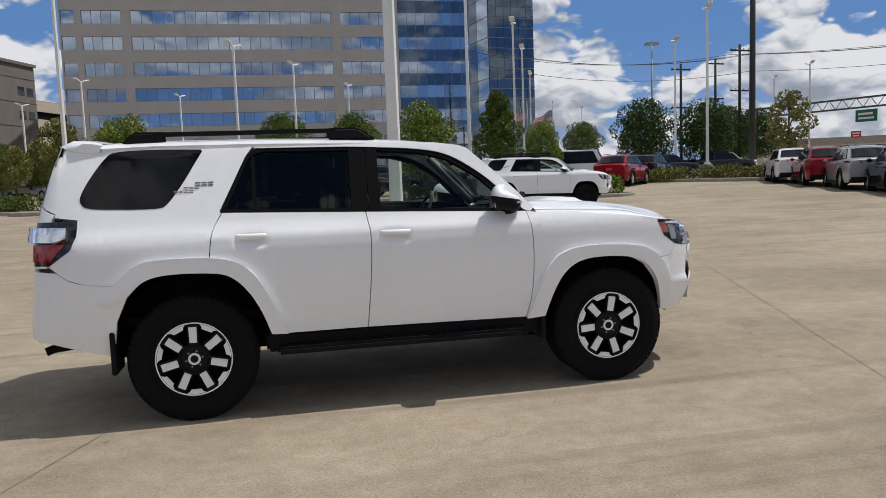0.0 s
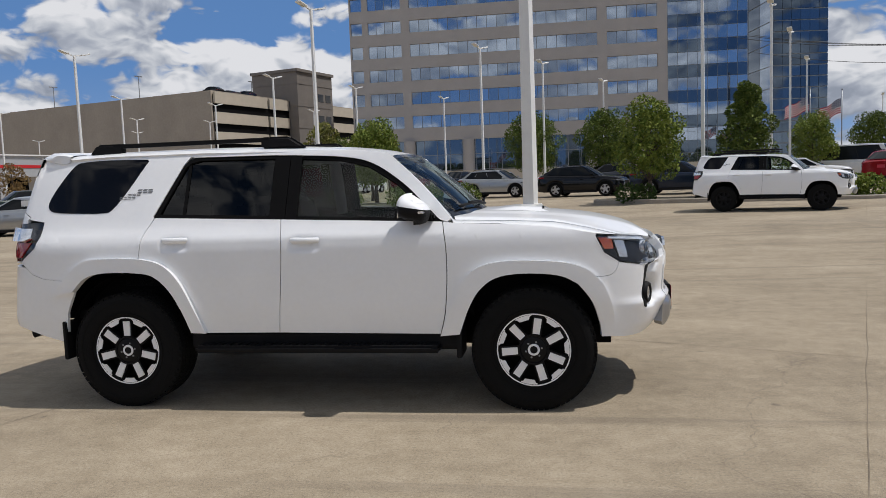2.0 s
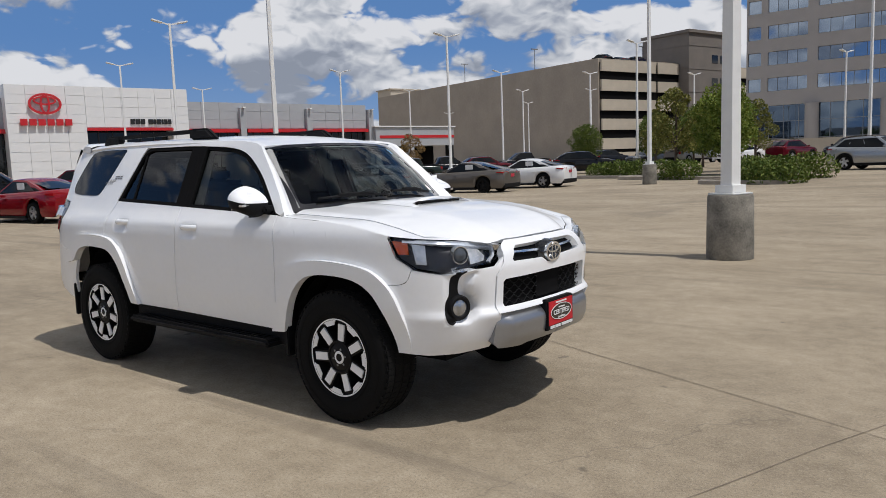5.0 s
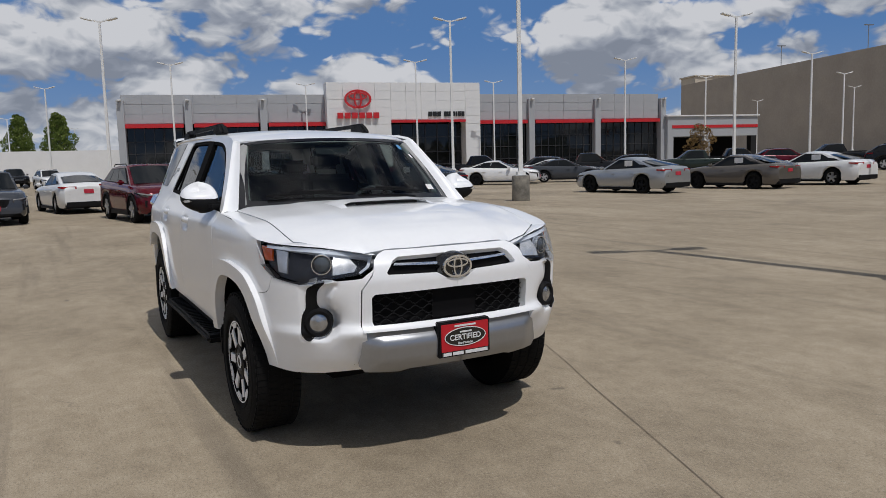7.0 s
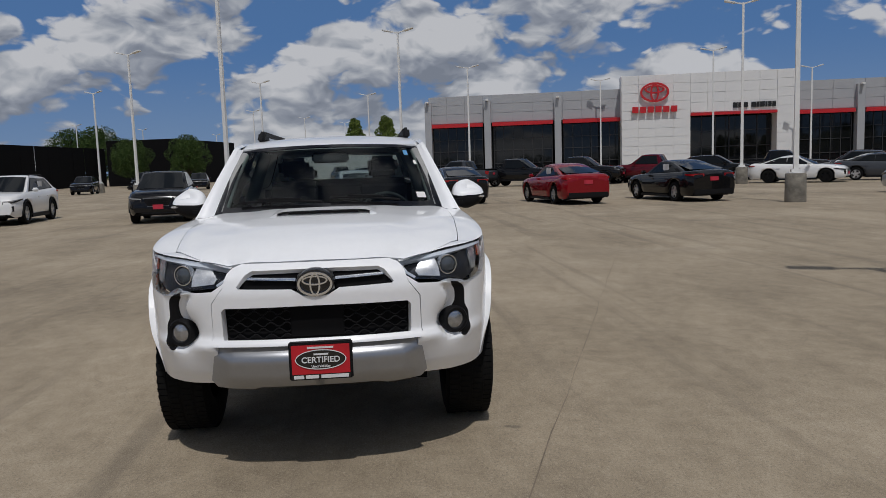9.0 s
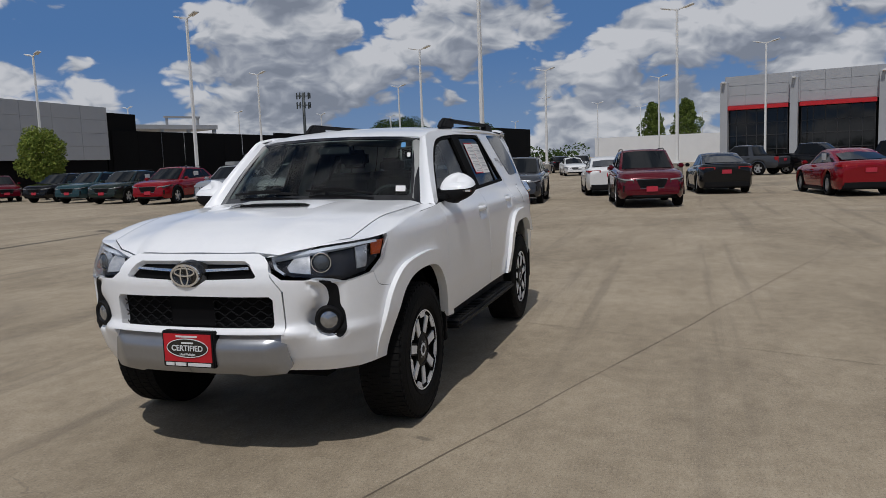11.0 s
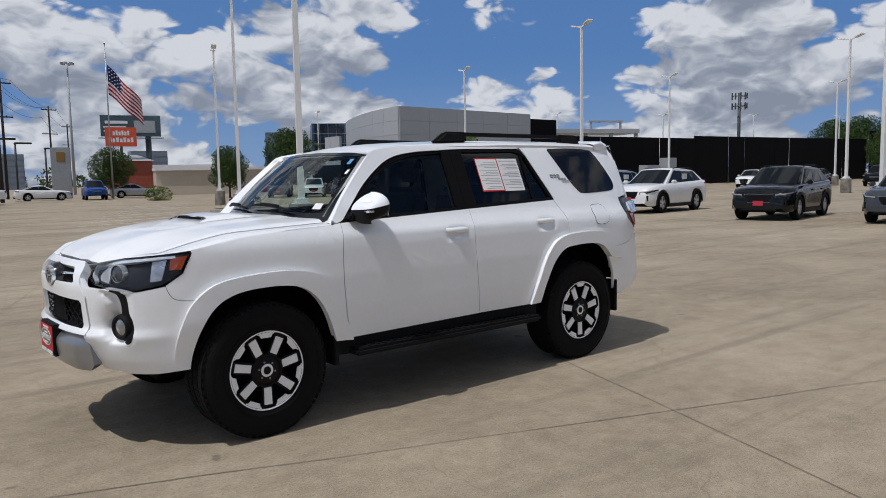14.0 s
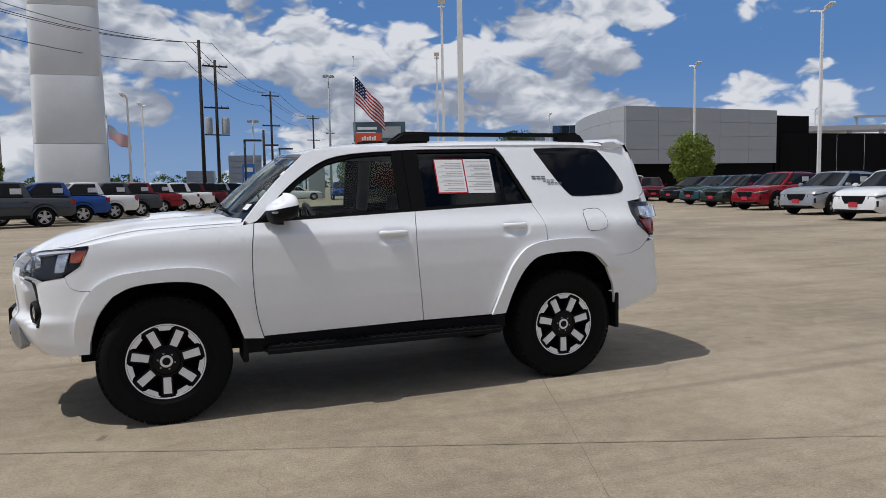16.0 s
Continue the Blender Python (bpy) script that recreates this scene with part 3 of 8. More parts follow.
for k in range(1, 7):
    p, q = SWEEP[k], SWEEP[k + 1]
    clad((p[0] - 0.9, p[1]), (q[0] - 0.9, q[1] + 0.06), 0.2, 2.8, 0.05, "shop_window", M_SHOPGLASS)
    clad((p[0] - 0.4, p[1]), (p[0] - 0.4, p[1] - 0.3), 0.0, 2.85, 0.3, "column")
for a, b2 in ((0.50, 0.56), (0.58, 0.66), (0.68, 0.70), (0.72, 0.78)):
    i0, i1 = a * 7, b2 * 7
    p = (-6.2 * (i0 / 7) ** 1.55 + 0.12, -18.2 * a)
    q = (-6.2 * (i1 / 7) ** 1.55 + 0.12, -18.2 * b2)
    clad(p, q, 3.7, 4.5, 0.1, "word_bar", M_RED)


def fence(name, x0, y0, x1, y1, h, label):
    d = math.hypot(x1 - x0, y1 - y0)
    t = thing(name, pose(x0, y0, 0, 0, 0, math.degrees(math.atan2(y1 - y0, x1 - x0))), label, "fence")
    n = int(d / 3)
    for k in range(n):
        o = 0.03 * math.sin(k * 1.7)
        piece("screen", (d * k / n + 0.02, d * (k + 1) / n - 0.02, o - 0.02, o + 0.02, 0.1, h), M_SCREEN, t)
    for k in range(n + 1):
        piece("fence_post", (d * k / n - 0.05, d * k / n + 0.05, 0.06, 0.16, 0, h + 0.02), M_SCREEN, t)


fence("screen_fence", -54.0, -49.5, -80.0, -47.0, 5.65, "tall black mesh screen fence")
fence("screen_fence", -80.0, -47.0, -118.0, -42.0, 5.95, "tall black mesh screen fence")
blackb = thing("black_building", pose(-119, -42, 0, 0, 0, 78), "low black clad building", "building")
part("wall", boxes((0, 11, 0, 25, 0, 7.2)), M_SCREEN, blackb)
deck = thing("unfinished_deck_building", pose(-68.5, -63.3, 0, 0, 0, 153), "pale concrete deck behind the fence", "building")
for z0 in (3.0, 6.9):
    part("deck_slab", boxes((0, 15, 0, 6, z0, z0 + 0.55)), M_GREYCLAD, deck)
for k in range(5):
    part("column", boxes((3.6 * k, 3.6 * k + 0.4, 0.1, 0.5, 0, 6.9)), M_GREYCLAD, deck)
for x0 in (8.0, 12.2):
    part("post", boxes((x0, x0 + 0.25, 0.1, 0.35, 7.45, 8.3)), M_GREYCLAD, deck)
part("roof_beam", boxes((7.8, 12.6, 0.05, 0.4, 8.3, 8.55)), M_GREYCLAD, deck)
for (x, y, a, w2, h) in ((-104.0, -210.0, 152, 11.5, 16.3), (-106.5, -186.0, 152, 14.0, 17.5)):
    gb = thing("glass_office", pose(x, y, 0, 0, 0, a), "distant blue glass office block", "building")
    part("core", boxes((0, w2, 0.2, w2, 0, h)), M_MULLION, gb)
    cw = part("curtain_wall", boxes((0.02, w2 - 0.02, 0.02, 0.18, 0, h - 0.05)), M_MULLION, gb)
    for k in range(6):
        for i in range(6):
            piece("pane", (w2 * i / 6 + 0.08, w2 * (i + 1) / 6 - 0.08, -0.16, 0.0, h * k / 6 + 0.15, h * (k + 1) / 6 - 0.1), M_DARKGLASS, cw)
wh = thing("white_warehouse", pose(-126, -12, 0, 0, 0, 85), "long low white warehouse", "building")
part("wall", boxes((0, 44, 0, 30, 0, 4.6)), M_WHITE_PANEL, wh)

# ---- parked vehicles ----
M_RUBBER = plain("tyre_rubber", (0.006, 0.006, 0.006), 0.85, vary=0.2, spec=0.18, bump=0.3, bump_scale=80)
M_TRIM = plain("black_trim", (0.008, 0.008, 0.009), 0.6, vary=0.1, spec=0.18)
M_ALLOY = plain("machined_alloy", (0.62, 0.62, 0.63), 0.30, 0.6, vary=0.06)
M_LAMPRED = plain("tail_lamp_red", (0.30, 0.006, 0.010), 0.12, coat=0.6)
M_LAMPCLEAR = plain("headlamp_clear", (0.45, 0.47, 0.50), 0.1, 0.4, coat=1.0)
M_LAMPDARK = plain("dark_lamp_lens", (0.05, 0.052, 0.056), 0.08, 0.3, coat=1.0)
M_TAG = plain("red_dealer_tag", (0.50, 0.03, 0.055), 0.4)
M_TAGWHITE = plain("white_print", (0.75, 0.75, 0.75), 0.5)


def car_glass(g, b):
    b.inputs["Base Color"].default_value = (0.012, 0.014, 0.016, 1)
    b.inputs["Roughness"].default_value = 0.02
    b.inputs["Specular IOR Level"].default_value = 0.13


M_CARGLASS = material("tinted_car_glass", car_glass)
PAINTS = {}


def paint(name, colour, flake=0.0):
    if name not in PAINTS:
        deep = max(colour) < 0.3
        PAINTS[name] = plain(name + "_car_paint", colour, 0.16 if deep else 0.30, flake * (0.4 if deep else 1.0), vary=0.03, coat=0.5 if deep else 0.8, spec=0.15 if deep else 0.5)
    return PAINTS[name]


PAINT = {"white": ((0.78, 0.78, 0.77), 0), "black": ((0.005, 0.005, 0.006), 0.0), "red": ((0.24, 0.006, 0.012), 0.3), "maroon": ((0.10, 0.004, 0.011), 0.2),
         "silver": ((0.40, 0.41, 0.42), 0.6), "brown": ((0.14, 0.125, 0.11), 0.6), "grey": ((0.055, 0.06, 0.07), 0.35), "blue": ((0.012, 0.06, 0.26), 0.3),
         "navy": ((0.012, 0.02, 0.04), 0.3), "teal": ((0.025, 0.06, 0.07), 0.3), "dark green": ((0.02, 0.03, 0.025), 0.3)}
# length, width, height, wheelbase, front overhang, bonnet height, belt height, tyre radius, cowl x, roof front x, roof rear x, tail x, deck height, sill
SHAPE = {"suv": (4.68, 1.88, 1.64, 2.72, 0.93, 1.02, 1.07, 0.375, 1.06, 0.22, -1.50, -2.12, 1.17, 0.27),
         "sedan": (4.85, 1.84, 1.45, 2.82, 0.95, 0.90, 0.96, 0.345, 1.00, 0.02, -0.85, -1.95, 1.06, 0.22),
         "pickup": (5.4, 1.92, 1.82, 3.25, 0.95, 1.14, 1.20, 0.40, 1.02, 0.26, -0.85, -1.12, 1.18, 0.42),
         "van": (5.6, 2.0, 2.35, 3.4, 1.0, 1.15, 1.25, 0.36, 1.75, 1.15, -2.75, -2.85, 1.25, 0.30)}


def arch_z(x, axles, r, sill):
    """Lower edge of the body side: the sill, or the wheel arch over an axle."""
    for a in axles:
        d = abs(x - a)
        if d < r:
            return max(sill, r * 0.92 + math.sqrt(max(0.0, r * r - d * d)) * 0.98)
    return sill


def wheel(parent, x, y, r, side, rim_mat, width=0.23, seg=28, spokes=5):
    m = pose(x, y, r)
    bm = bmesh.new()
    w = width / 2
    lathe(bm, [(r * 0.66, -w), (r * 0.90, -w * 1.02), (r * 0.985, -w * 0.8), (r, -w * 0.4), (r, w * 0.4), (r * 0.985, w * 0.8), (r * 0.90, w * 1.02), (r * 0.66, w)], seg, "y", m)
    wh = part("wheel", bm, M_RUBBER, parent, "black tyre", True, 40)
    bm = bmesh.new()
    o = side * w * 0.75
    lathe(bm, [(r * 0.67, o), (r * 0.63, o), (r * 0.60, o - side * 0.05)], seg, "y", m)
    for k in range(spokes):
        a = 2 * math.pi * k / spokes
        t = m @ Matrix.Rotation(a, 4, "Y")
        add_box(bm, -r * 0.075, r * 0.075, o - 0.03, o, r * 0.08, r * 0.65, t)
        add_box(bm, -r * 0.19, -r * 0.10, o - 0.04, o - 0.01, r * 0.15, r * 0.65, t)
    lathe(bm, [(0.0, o + side * 0.005), (r * 0.17, o + side * 0.005), (r * 0.19, o - side * 0.03)], 14, "y", m)
    part("rim", bm, rim_mat, wh)
    bm = bmesh.new()
    lathe(bm, [(0.0, o - side * 0.06), (r * 0.62, o - side * 0.06)], seg, "y", m)
    part("brake_shield", bm, M_TRIM, wh)


def vehicle(kind, colour, x, y, heading, label, rim="alloy", tag=True, scale=1.0, sticker=False, name=None):
    L, W, H, WB, FO, HB, BELT, R, COWL, RF, RR, TAIL, DECK, SILL = SHAPE[kind]
    z = rise(x, y)
    cat = {"suv": "suv", "sedan": "car", "pickup": "pickup truck", "van": "van"}[kind]
    t = thing(name or {"suv": "suv", "sedan": "sedan", "pickup": "pickup_truck", "van": "van"}[kind], pose(x, y, z, 0, 0, heading), label, cat, "parked vehicles")
    pm = paint(colour, *PAINT[colour])
    xf = L / 2
    xr = -L / 2
    ax = (xf - FO, xf - FO - WB)
    wv = W / 2
    glass_m = M_CARGLASS
    # stations along the body, close together over the wheels
    st = sorted(set([round(xr + L * k / 30, 3) for k in range(31)] + [round(a + s * (R + 0.07) * q, 3) for a in ax for s in (-1, 1) for q in (0.3, 0.6, 0.8, 0.92, 0.985, 1.0)]))

    def plan(px):
        f = max(0.0, (px - (xf - 0.75)) / 0.75)
        b = max(0.0, ((xr + 0.5) - px) / 0.5)
        return wv * (1 - 0.22 * f ** 2.6 - 0.14 * b ** 2.6)

    def top(px):
        """Height of the body's shoulder line."""
        if px > COWL:
            f = (px - COWL) / (xf - COWL)
            return BELT + (HB - BELT) * min(1, f * 1.6) - (0.17 if kind != "pickup" else 0.08) * f ** 4
        if px < TAIL and kind in ("sedan", "pickup"):
            return DECK - 0.05 * ((TAIL - px) / (TAIL - xr)) ** 2
        return BELT + (DECK - BELT) * min(1, max(0, (COWL - px) / (COWL - TAIL)))

    bm = bmesh.new()
    rows = []
    for px in st:
        p, tz = plan(px), top(px)
        zb = arch_z(px, ax, R + 0.07, SILL)
        end = max(0.0, (abs(px) - (L / 2 - 0.12)) / 0.12)
        zb = max(zb, SILL + 0.10 * end)
        tz2 = tz - 0.10 * end
        hi = max(zb + 0.02, tz2 - 0.16)
        mid = zb + (hi - zb) * 0.55
        low = zb + (hi - zb) * 0.18
        sec = [(p - 0.07, zb), (p - 0.015, low), (p, mid), (p - 0.012, hi - 0.03), (p - 0.03, hi + 0.02), (p - 0.055, tz2 - 0.045), (p - 0.11, tz2 - 0.004), (p * 0.72, tz2 + 0.018), (p * 0.35, tz2 + 0.036), (0.0, tz2 + 0.042)]
        row = [bm.verts.new((px - 0.0, -yy, zz)) for yy, zz in sec] + [bm.verts.new((px, yy, zz)) for yy, zz in reversed(sec[:-1])]
        rows.append(row)
    for a, b in zip(rows, rows[1:]):
        for k in range(len(a) - 1):
            bm.faces.new((a[k], a[k + 1], b[k + 1], b[k]))
    bm.faces.new(rows[0]), bm.faces.new(rows[-1])
    part("body", bm, pm, t, smooth=True, sharp=50)
    part("underbody", boxes((xr + 0.25, xf - 0.3, -wv + 0.22, wv - 0.22, SILL - 0.02, BELT - 0.12)), M_TRIM, t)
    part("wheel_well", boxes((ax[0] - R - 0.2, ax[0] + R + 0.1, -wv + 0.10, wv - 0.10, R + 0.30, BELT - 0.10)), M_TRIM, t)
    # cabin
    rw, bw = wv * 0.70, wv - 0.13
    zr = H - 0.05
    cabin = bmesh.new()
    secs = []
    for px, zz, ww in ((COWL, BELT - 0.04, bw), (RF, zr, rw), (RR, zr - 0.05, rw), (TAIL, top(TAIL) - 0.05, bw)):
        secs.append((px, zz, ww))
    zfl = BELT - 0.05
    c0, r0, r1, c1 = secs
    n = 6
    crown = [(0.0, 0.05), (0.5, 0.045), (0.85, 0.025), (1.0, 0.0)]
    ring_rows = []
    for i in range(n + 1):
        px = r0[0] + (r1[0] - r0[0]) * i / n
        zc = zr + 0.03 * math.sin(math.pi * i / n) - (0.05 if kind in ("suv", "sedan") else 0.0) * (i / n) ** 2
        row = [cabin.verts.new((px, -rw * a, zc + h)) for a, h in reversed(crown)] + [cabin.verts.new((px, rw * a, zc + h)) for a, h in crown[1:]]
        ring_rows.append(row)
    for a, b in zip(ring_rows, ring_rows[1:]):
        for k in range(len(a) - 1):
            cabin.faces.new((a[k], a[k + 1], b[k + 1], b[k]))
    fb = [cabin.verts.new((c0[0] + 0.10 * (1 - abs(s)) , bw * s, zfl)) for s in (-1, -0.85, -0.5, 0, 0.5, 0.85, 1)]
    rb = [cabin.verts.new((c1[0] - 0.06 * (1 - abs(s)), bw * s, top(TAIL) - 0.05)) for s in (-1, -0.85, -0.5, 0, 0.5, 0.85, 1)]
    for k in range(6):
        cabin.faces.new((fb[k], fb[k + 1], ring_rows[0][k + 1], ring_rows[0][k]))
        cabin.faces.new((ring_rows[-1][k], ring_rows[-1][k + 1], rb[k + 1], rb[k]))
    for j in (0, 6):
        cabin.faces.new([fb[j]] + [r[j] for r in ring_rows] + [rb[j]])
    part("cabin", cabin, pm, t, smooth=True, sharp=35)

    def pane(name, pts, push, mat=None):
        bm = bmesh.new()
        bm.faces.new([bm.verts.new(Vector(p) + Vector(push)) for p in pts])
        bmesh.ops.recalc_face_normals(bm, faces=bm.faces)
        ex = bmesh.ops.extrude_face_region(bm, geom=bm.faces[:])
        for v in ex["geom"]:
            if isinstance(v, bmesh.types.BMVert):
                v.co -= Vector(push) * 1.2
        part(name, bm, mat or glass_m, t)

    def lerp(a, b, f):
        return tuple(a[i] + (b[i] - a[i]) * f for i in range(3))

    def quad(a, b, c, d, u0, u1, v0, v1):
        """A smaller four-sided face in the plane a-b (below), d-c (above)."""
        return [lerp(lerp(a, b, u), lerp(d, c, u), v) for u, v in ((u0, v0), (u1, v0), (u1, v1), (u0, v1))]

    def bowed(name, x0, z0, w0, x1, z1, w1, bow, push):
        """A screen of glass that bows outwards across the car."""
        bm = bmesh.new()
        rows = []
        for i in range(5):
            f = i / 4
            row = []
            for k in range(11):
                u = -1 + k / 5
                out = bow * (1 - u * u) * (1 - 0.75 * f)
                row.append(bm.verts.new((x0 + (x1 - x0) * f + out + push, u * (w0 + (w1 - w0) * f), z0 + (z1 - z0) * f + 0.03 * f * (1 - u * u) + abs(push) * 0.8)))
            rows.append(row)
        for p, q in zip(rows, rows[1:]):
            for k in range(10):
                bm.faces.new((p[k], p[k + 1], q[k + 1], q[k]))
        part(name, bm, glass_m, t, smooth=True)

    tz = top(TAIL) - 0.05
    bowed("windscreen", c0[0] + 0.0, zfl + 0.04, bw - 0.09, r0[0] + 0.03, zr - 0.03, rw - 0.05, 0.11, 0.018)
    bowed("rear_window", c1[0] + 0.0, tz + 0.09, bw - 0.12, r1[0] - 0.03, zr - 0.08, rw - 0.07, -0.07, -0.020)
    for s in (-1, 1):
        a, b = (c0[0], s * bw, zfl), (c1[0], s * bw, tz)
        c, d = (r1[0], s * rw, zr - (0.05 if kind in ("suv", "sedan") else 0.0)), (r0[0], s * rw, zr)
        cuts = ((0.10, 0.495), (0.51, 0.83)) if kind in ("sedan", "pickup") else ((0.10, 0.42), (0.435, 0.72), (0.735, 0.90))
        pane("window_surround", quad(a, b, c, d, 0.065, 0.93 if kind != "pickup" else 0.86, 0.10, 0.945), (0, s * 0.010, 0.003), M_TRIM)
        for u0, u1 in cuts:
            pane("side_window", quad(a, b, c, d, u0, u1, 0.14, 0.91), (0, s * 0.018, 0.006))
        mir = soft_boxes(0.045, (COWL - 0.42, COWL - 0.22, *sorted((s * (wv - 0.02), s * (wv + 0.17))), BELT + 0.0, BELT + 0.14), segments=3)
        part("mirror", mir, pm, t, smooth=True, sharp=50)
        # slim lamps that sweep round the corners
        tall = 0.17 if kind == "pickup" else 0.125

        def wedge(name, pts, mat, z0, z1, z2, z3):
            wb = bmesh.new()
            n_ = len(pts)
            lo_ = [wb.verts.new((px_, s * py_, z0 + (z2 - z0) * i / (n_ - 1))) for i, (px_, py_) in enumerate(pts)]
            hi_ = [wb.verts.new((px_, s * py_, z1 + (z3 - z1) * i / (n_ - 1))) for i, (px_, py_) in enumerate(pts)]
            li = [wb.verts.new((px_ * 0.93, s * py_ * 0.88, z0 + (z2 - z0) * i / (n_ - 1))) for i, (px_, py_) in enumerate(pts)]
            hi2 = [wb.verts.new((px_ * 0.93, s * py_ * 0.88, z1 + (z3 - z1) * i / (n_ - 1))) for i, (px_, py_) in enumerate(pts)]
            for i in range(n_ - 1):
                wb.faces.new((lo_[i], lo_[i + 1], hi_[i + 1], hi_[i]))
                wb.faces.new((hi_[i], hi_[i + 1], hi2[i + 1], hi2[i]))
                wb.faces.new((li[i], li[i + 1], lo_[i + 1], lo_[i]))
            for i in (0, n_ - 1):
                wb.faces.new((lo_[i], hi_[i], hi2[i], li[i]))
            return part(name, wb, mat, t, smooth=True, sharp=40)

        zf = HB - 0.26
        fx = [xf + 0.006, xf - 0.055, xf - 0.17, xf - 0.34, xf - 0.56]
        front = [(fx[0], wv * 0.52)] + [(q, plan(q) + 0.010 - (0.035 if i == 0 else 0.0)) for i, q in enumerate(fx[1:])]
        lamp = wedge("headlamp", front, M_LAMPDARK, zf - tall * 0.5, zf + tall * 0.35, zf + 0.075, zf + 0.115)
        wedge("light_strip", [(q[0] + 0.004, q[1] + 0.004) for q in front[:4]], M_LAMPCLEAR, zf + tall * 0.05, zf + tall * 0.36, zf + 0.075, zf + 0.105).parent = lamp
        zt = DECK - (0.13 if kind != "pickup" else 0.22)
        tt_ = 0.09 if kind != "pickup" else 0.34
        bx = [xr - 0.006, xr + 0.05, xr + 0.16, xr + 0.32]
        wedge("tail_lamp", [(bx[0], wv * (0.42 if kind != "pickup" else 0.80))] + [(q, plan(q) + 0.010 - (0.03 if i == 0 else 0)) for i, q in enumerate(bx[1:(4 if kind != "pickup" else 3)])], M_LAMPRED, zt - tt_ * 0.6, zt + tt_ * 0.4, zt - tt_ * 0.1, zt + tt_ * 0.4)
        if kind in ("suv", "pickup"):
            for a_ in ax:
                fl_ = bmesh.new()
                ang = [math.pi * k / 14 for k in range(15)]
                ri, ro = R + 0.055, R + 0.115
                rows_f = [[fl_.verts.new((a_ + rr * math.cos(q), s * yy, R * 0.92 + rr * math.sin(q))) for q in ang] for rr, yy in ((ri, wv - 0.10), (ri, wv + 0.014), (ro, wv + 0.006), (ro, wv - 0.03))]
                for p_, q_ in zip(rows_f, rows_f[1:]):
                    for k in range(14):
                        fl_.faces.new((p_[k], p_[k + 1], q_[k + 1], q_[k]))
                part("arch_trim", fl_, M_TRIM if kind == "suv" else pm, t, smooth=True, sharp=40)
        for a_ in ax:
            wheel(t, a_, s * (wv - 0.125), R, s, M_ALLOY if rim == "alloy" else M_TRIM)
        part("sill_trim", boxes((ax[1] + R + 0.08, ax[0] - R - 0.08, *sorted((s * (wv - 0.2), s * (wv - 0.01))), SILL - 0.06, SILL + (0.07 if kind != "sedan" else 0.03))), M_TRIM, t)
        for xh in (0.15, -0.85)[: 1 if kind == "van" else 2]:
            part("door_handle", soft_boxes(0.01, (xh - 0.10, xh + 0.10, *sorted((s * (wv - 0.02), s * (wv + 0.025))), BELT - 0.19, BELT - 0.155)), pm, t)
        if sticker:
            pm2 = bmesh.new()
            add_box(pm2, -0.75, -0.35, *sorted((s * (bw - 0.03), s * (bw - 0.045))), BELT + 0.12, BELT + 0.36)
            part("window_sticker", pm2, M_TAGWHITE, t, "white paper window sticker")
    # nose: a tapered grille in a bright frame, a lower intake, side vents
    zg = HB - 0.22

    def plate(name, pts, x0, x1, mat, parent):
        pb_ = bmesh.new()
        fr_ = [pb_.verts.new((x1 - 0.05 * (abs(a) / wv) ** 2, a, b)) for a, b in pts]
        bk_ = [pb_.verts.new((x0, a, b)) for a, b in pts]
        pb_.faces.new(fr_)
        for i in range(len(pts)):
            pb_.faces.new((fr_[i], fr_[(i + 1) % len(pts)], bk_[(i + 1) % len(pts)], bk_[i]))
        return part(name, pb_, mat, parent)

    gw, gh = wv * (0.44 if kind != "pickup" else 0.58), 0.24 if kind != "sedan" else 0.17
    hexa = [(-gw, zg), (gw, zg), (gw * 0.92, zg - gh * 0.5), (gw * 0.72, zg - gh), (-gw * 0.72, zg - gh), (-gw * 0.92, zg - gh * 0.5)]
    gob = plate("grille", [(a * 1.05, zg - gh / 2 + (b - zg + gh / 2) * 1.10) for a, b in hexa], xf - 0.2, xf + 0.006, M_MULLION, t)
    plate("grille_mesh", hexa, xf - 0.2, xf + 0.012, M_TRIM, gob)
    for k in range(3):
        zz = zg - gh * (0.25 + 0.25 * k)
        part("grille_bar", boxes((xf - 0.05, xf + 0.016, -gw * 0.7, gw * 0.7, zz - 0.008, zz + 0.008)), M_MULLION if kind != "suv" else M_TRIM, gob)
    lw = wv * 0.62
    plate("lower_intake", [(-lw, SILL + 0.17), (lw, SILL + 0.17), (lw * 0.86, SILL + 0.05), (-lw * 0.86, SILL + 0.05)], xf - 0.2, xf + 0.010, M_TRIM, t)
    for s in (-1, 1):
        plate("side_vent", [(s * wv * 0.70, SILL + 0.34), (s * wv * 0.84, SILL + 0.38), (s * wv * 0.84, SILL + 0.20), (s * wv * 0.74, SILL + 0.18)], xf - 0.24, xf - 0.005, M_TRIM, t)
    part("bumper_trim", soft_boxes(0.03, (xr - 0.012, xr + 0.3, -wv * 0.84, wv * 0.84, SILL + 0.02, SILL + 0.24)), M_TRIM, t)
    part("wiper_cowl", boxes((COWL + 0.02, COWL + 0.13, -wv * 0.72, wv * 0.72, BELT + 0.0, BELT + 0.035)), M_TRIM, t)
    if tag:
        part("front_tag", soft_boxes(0.006, (xf + 0.005, xf + 0.035, -0.155, 0.155, SILL + 0.19, SILL + 0.335)), M_TAG, t, "red dealer tag")
        part("rear_tag", soft_boxes(0.006, (xr - 0.02, xr + 0.02, -0.16, 0.16, DECK - 0.34, DECK - 0.20)), M_TAG, t, "red dealer tag")
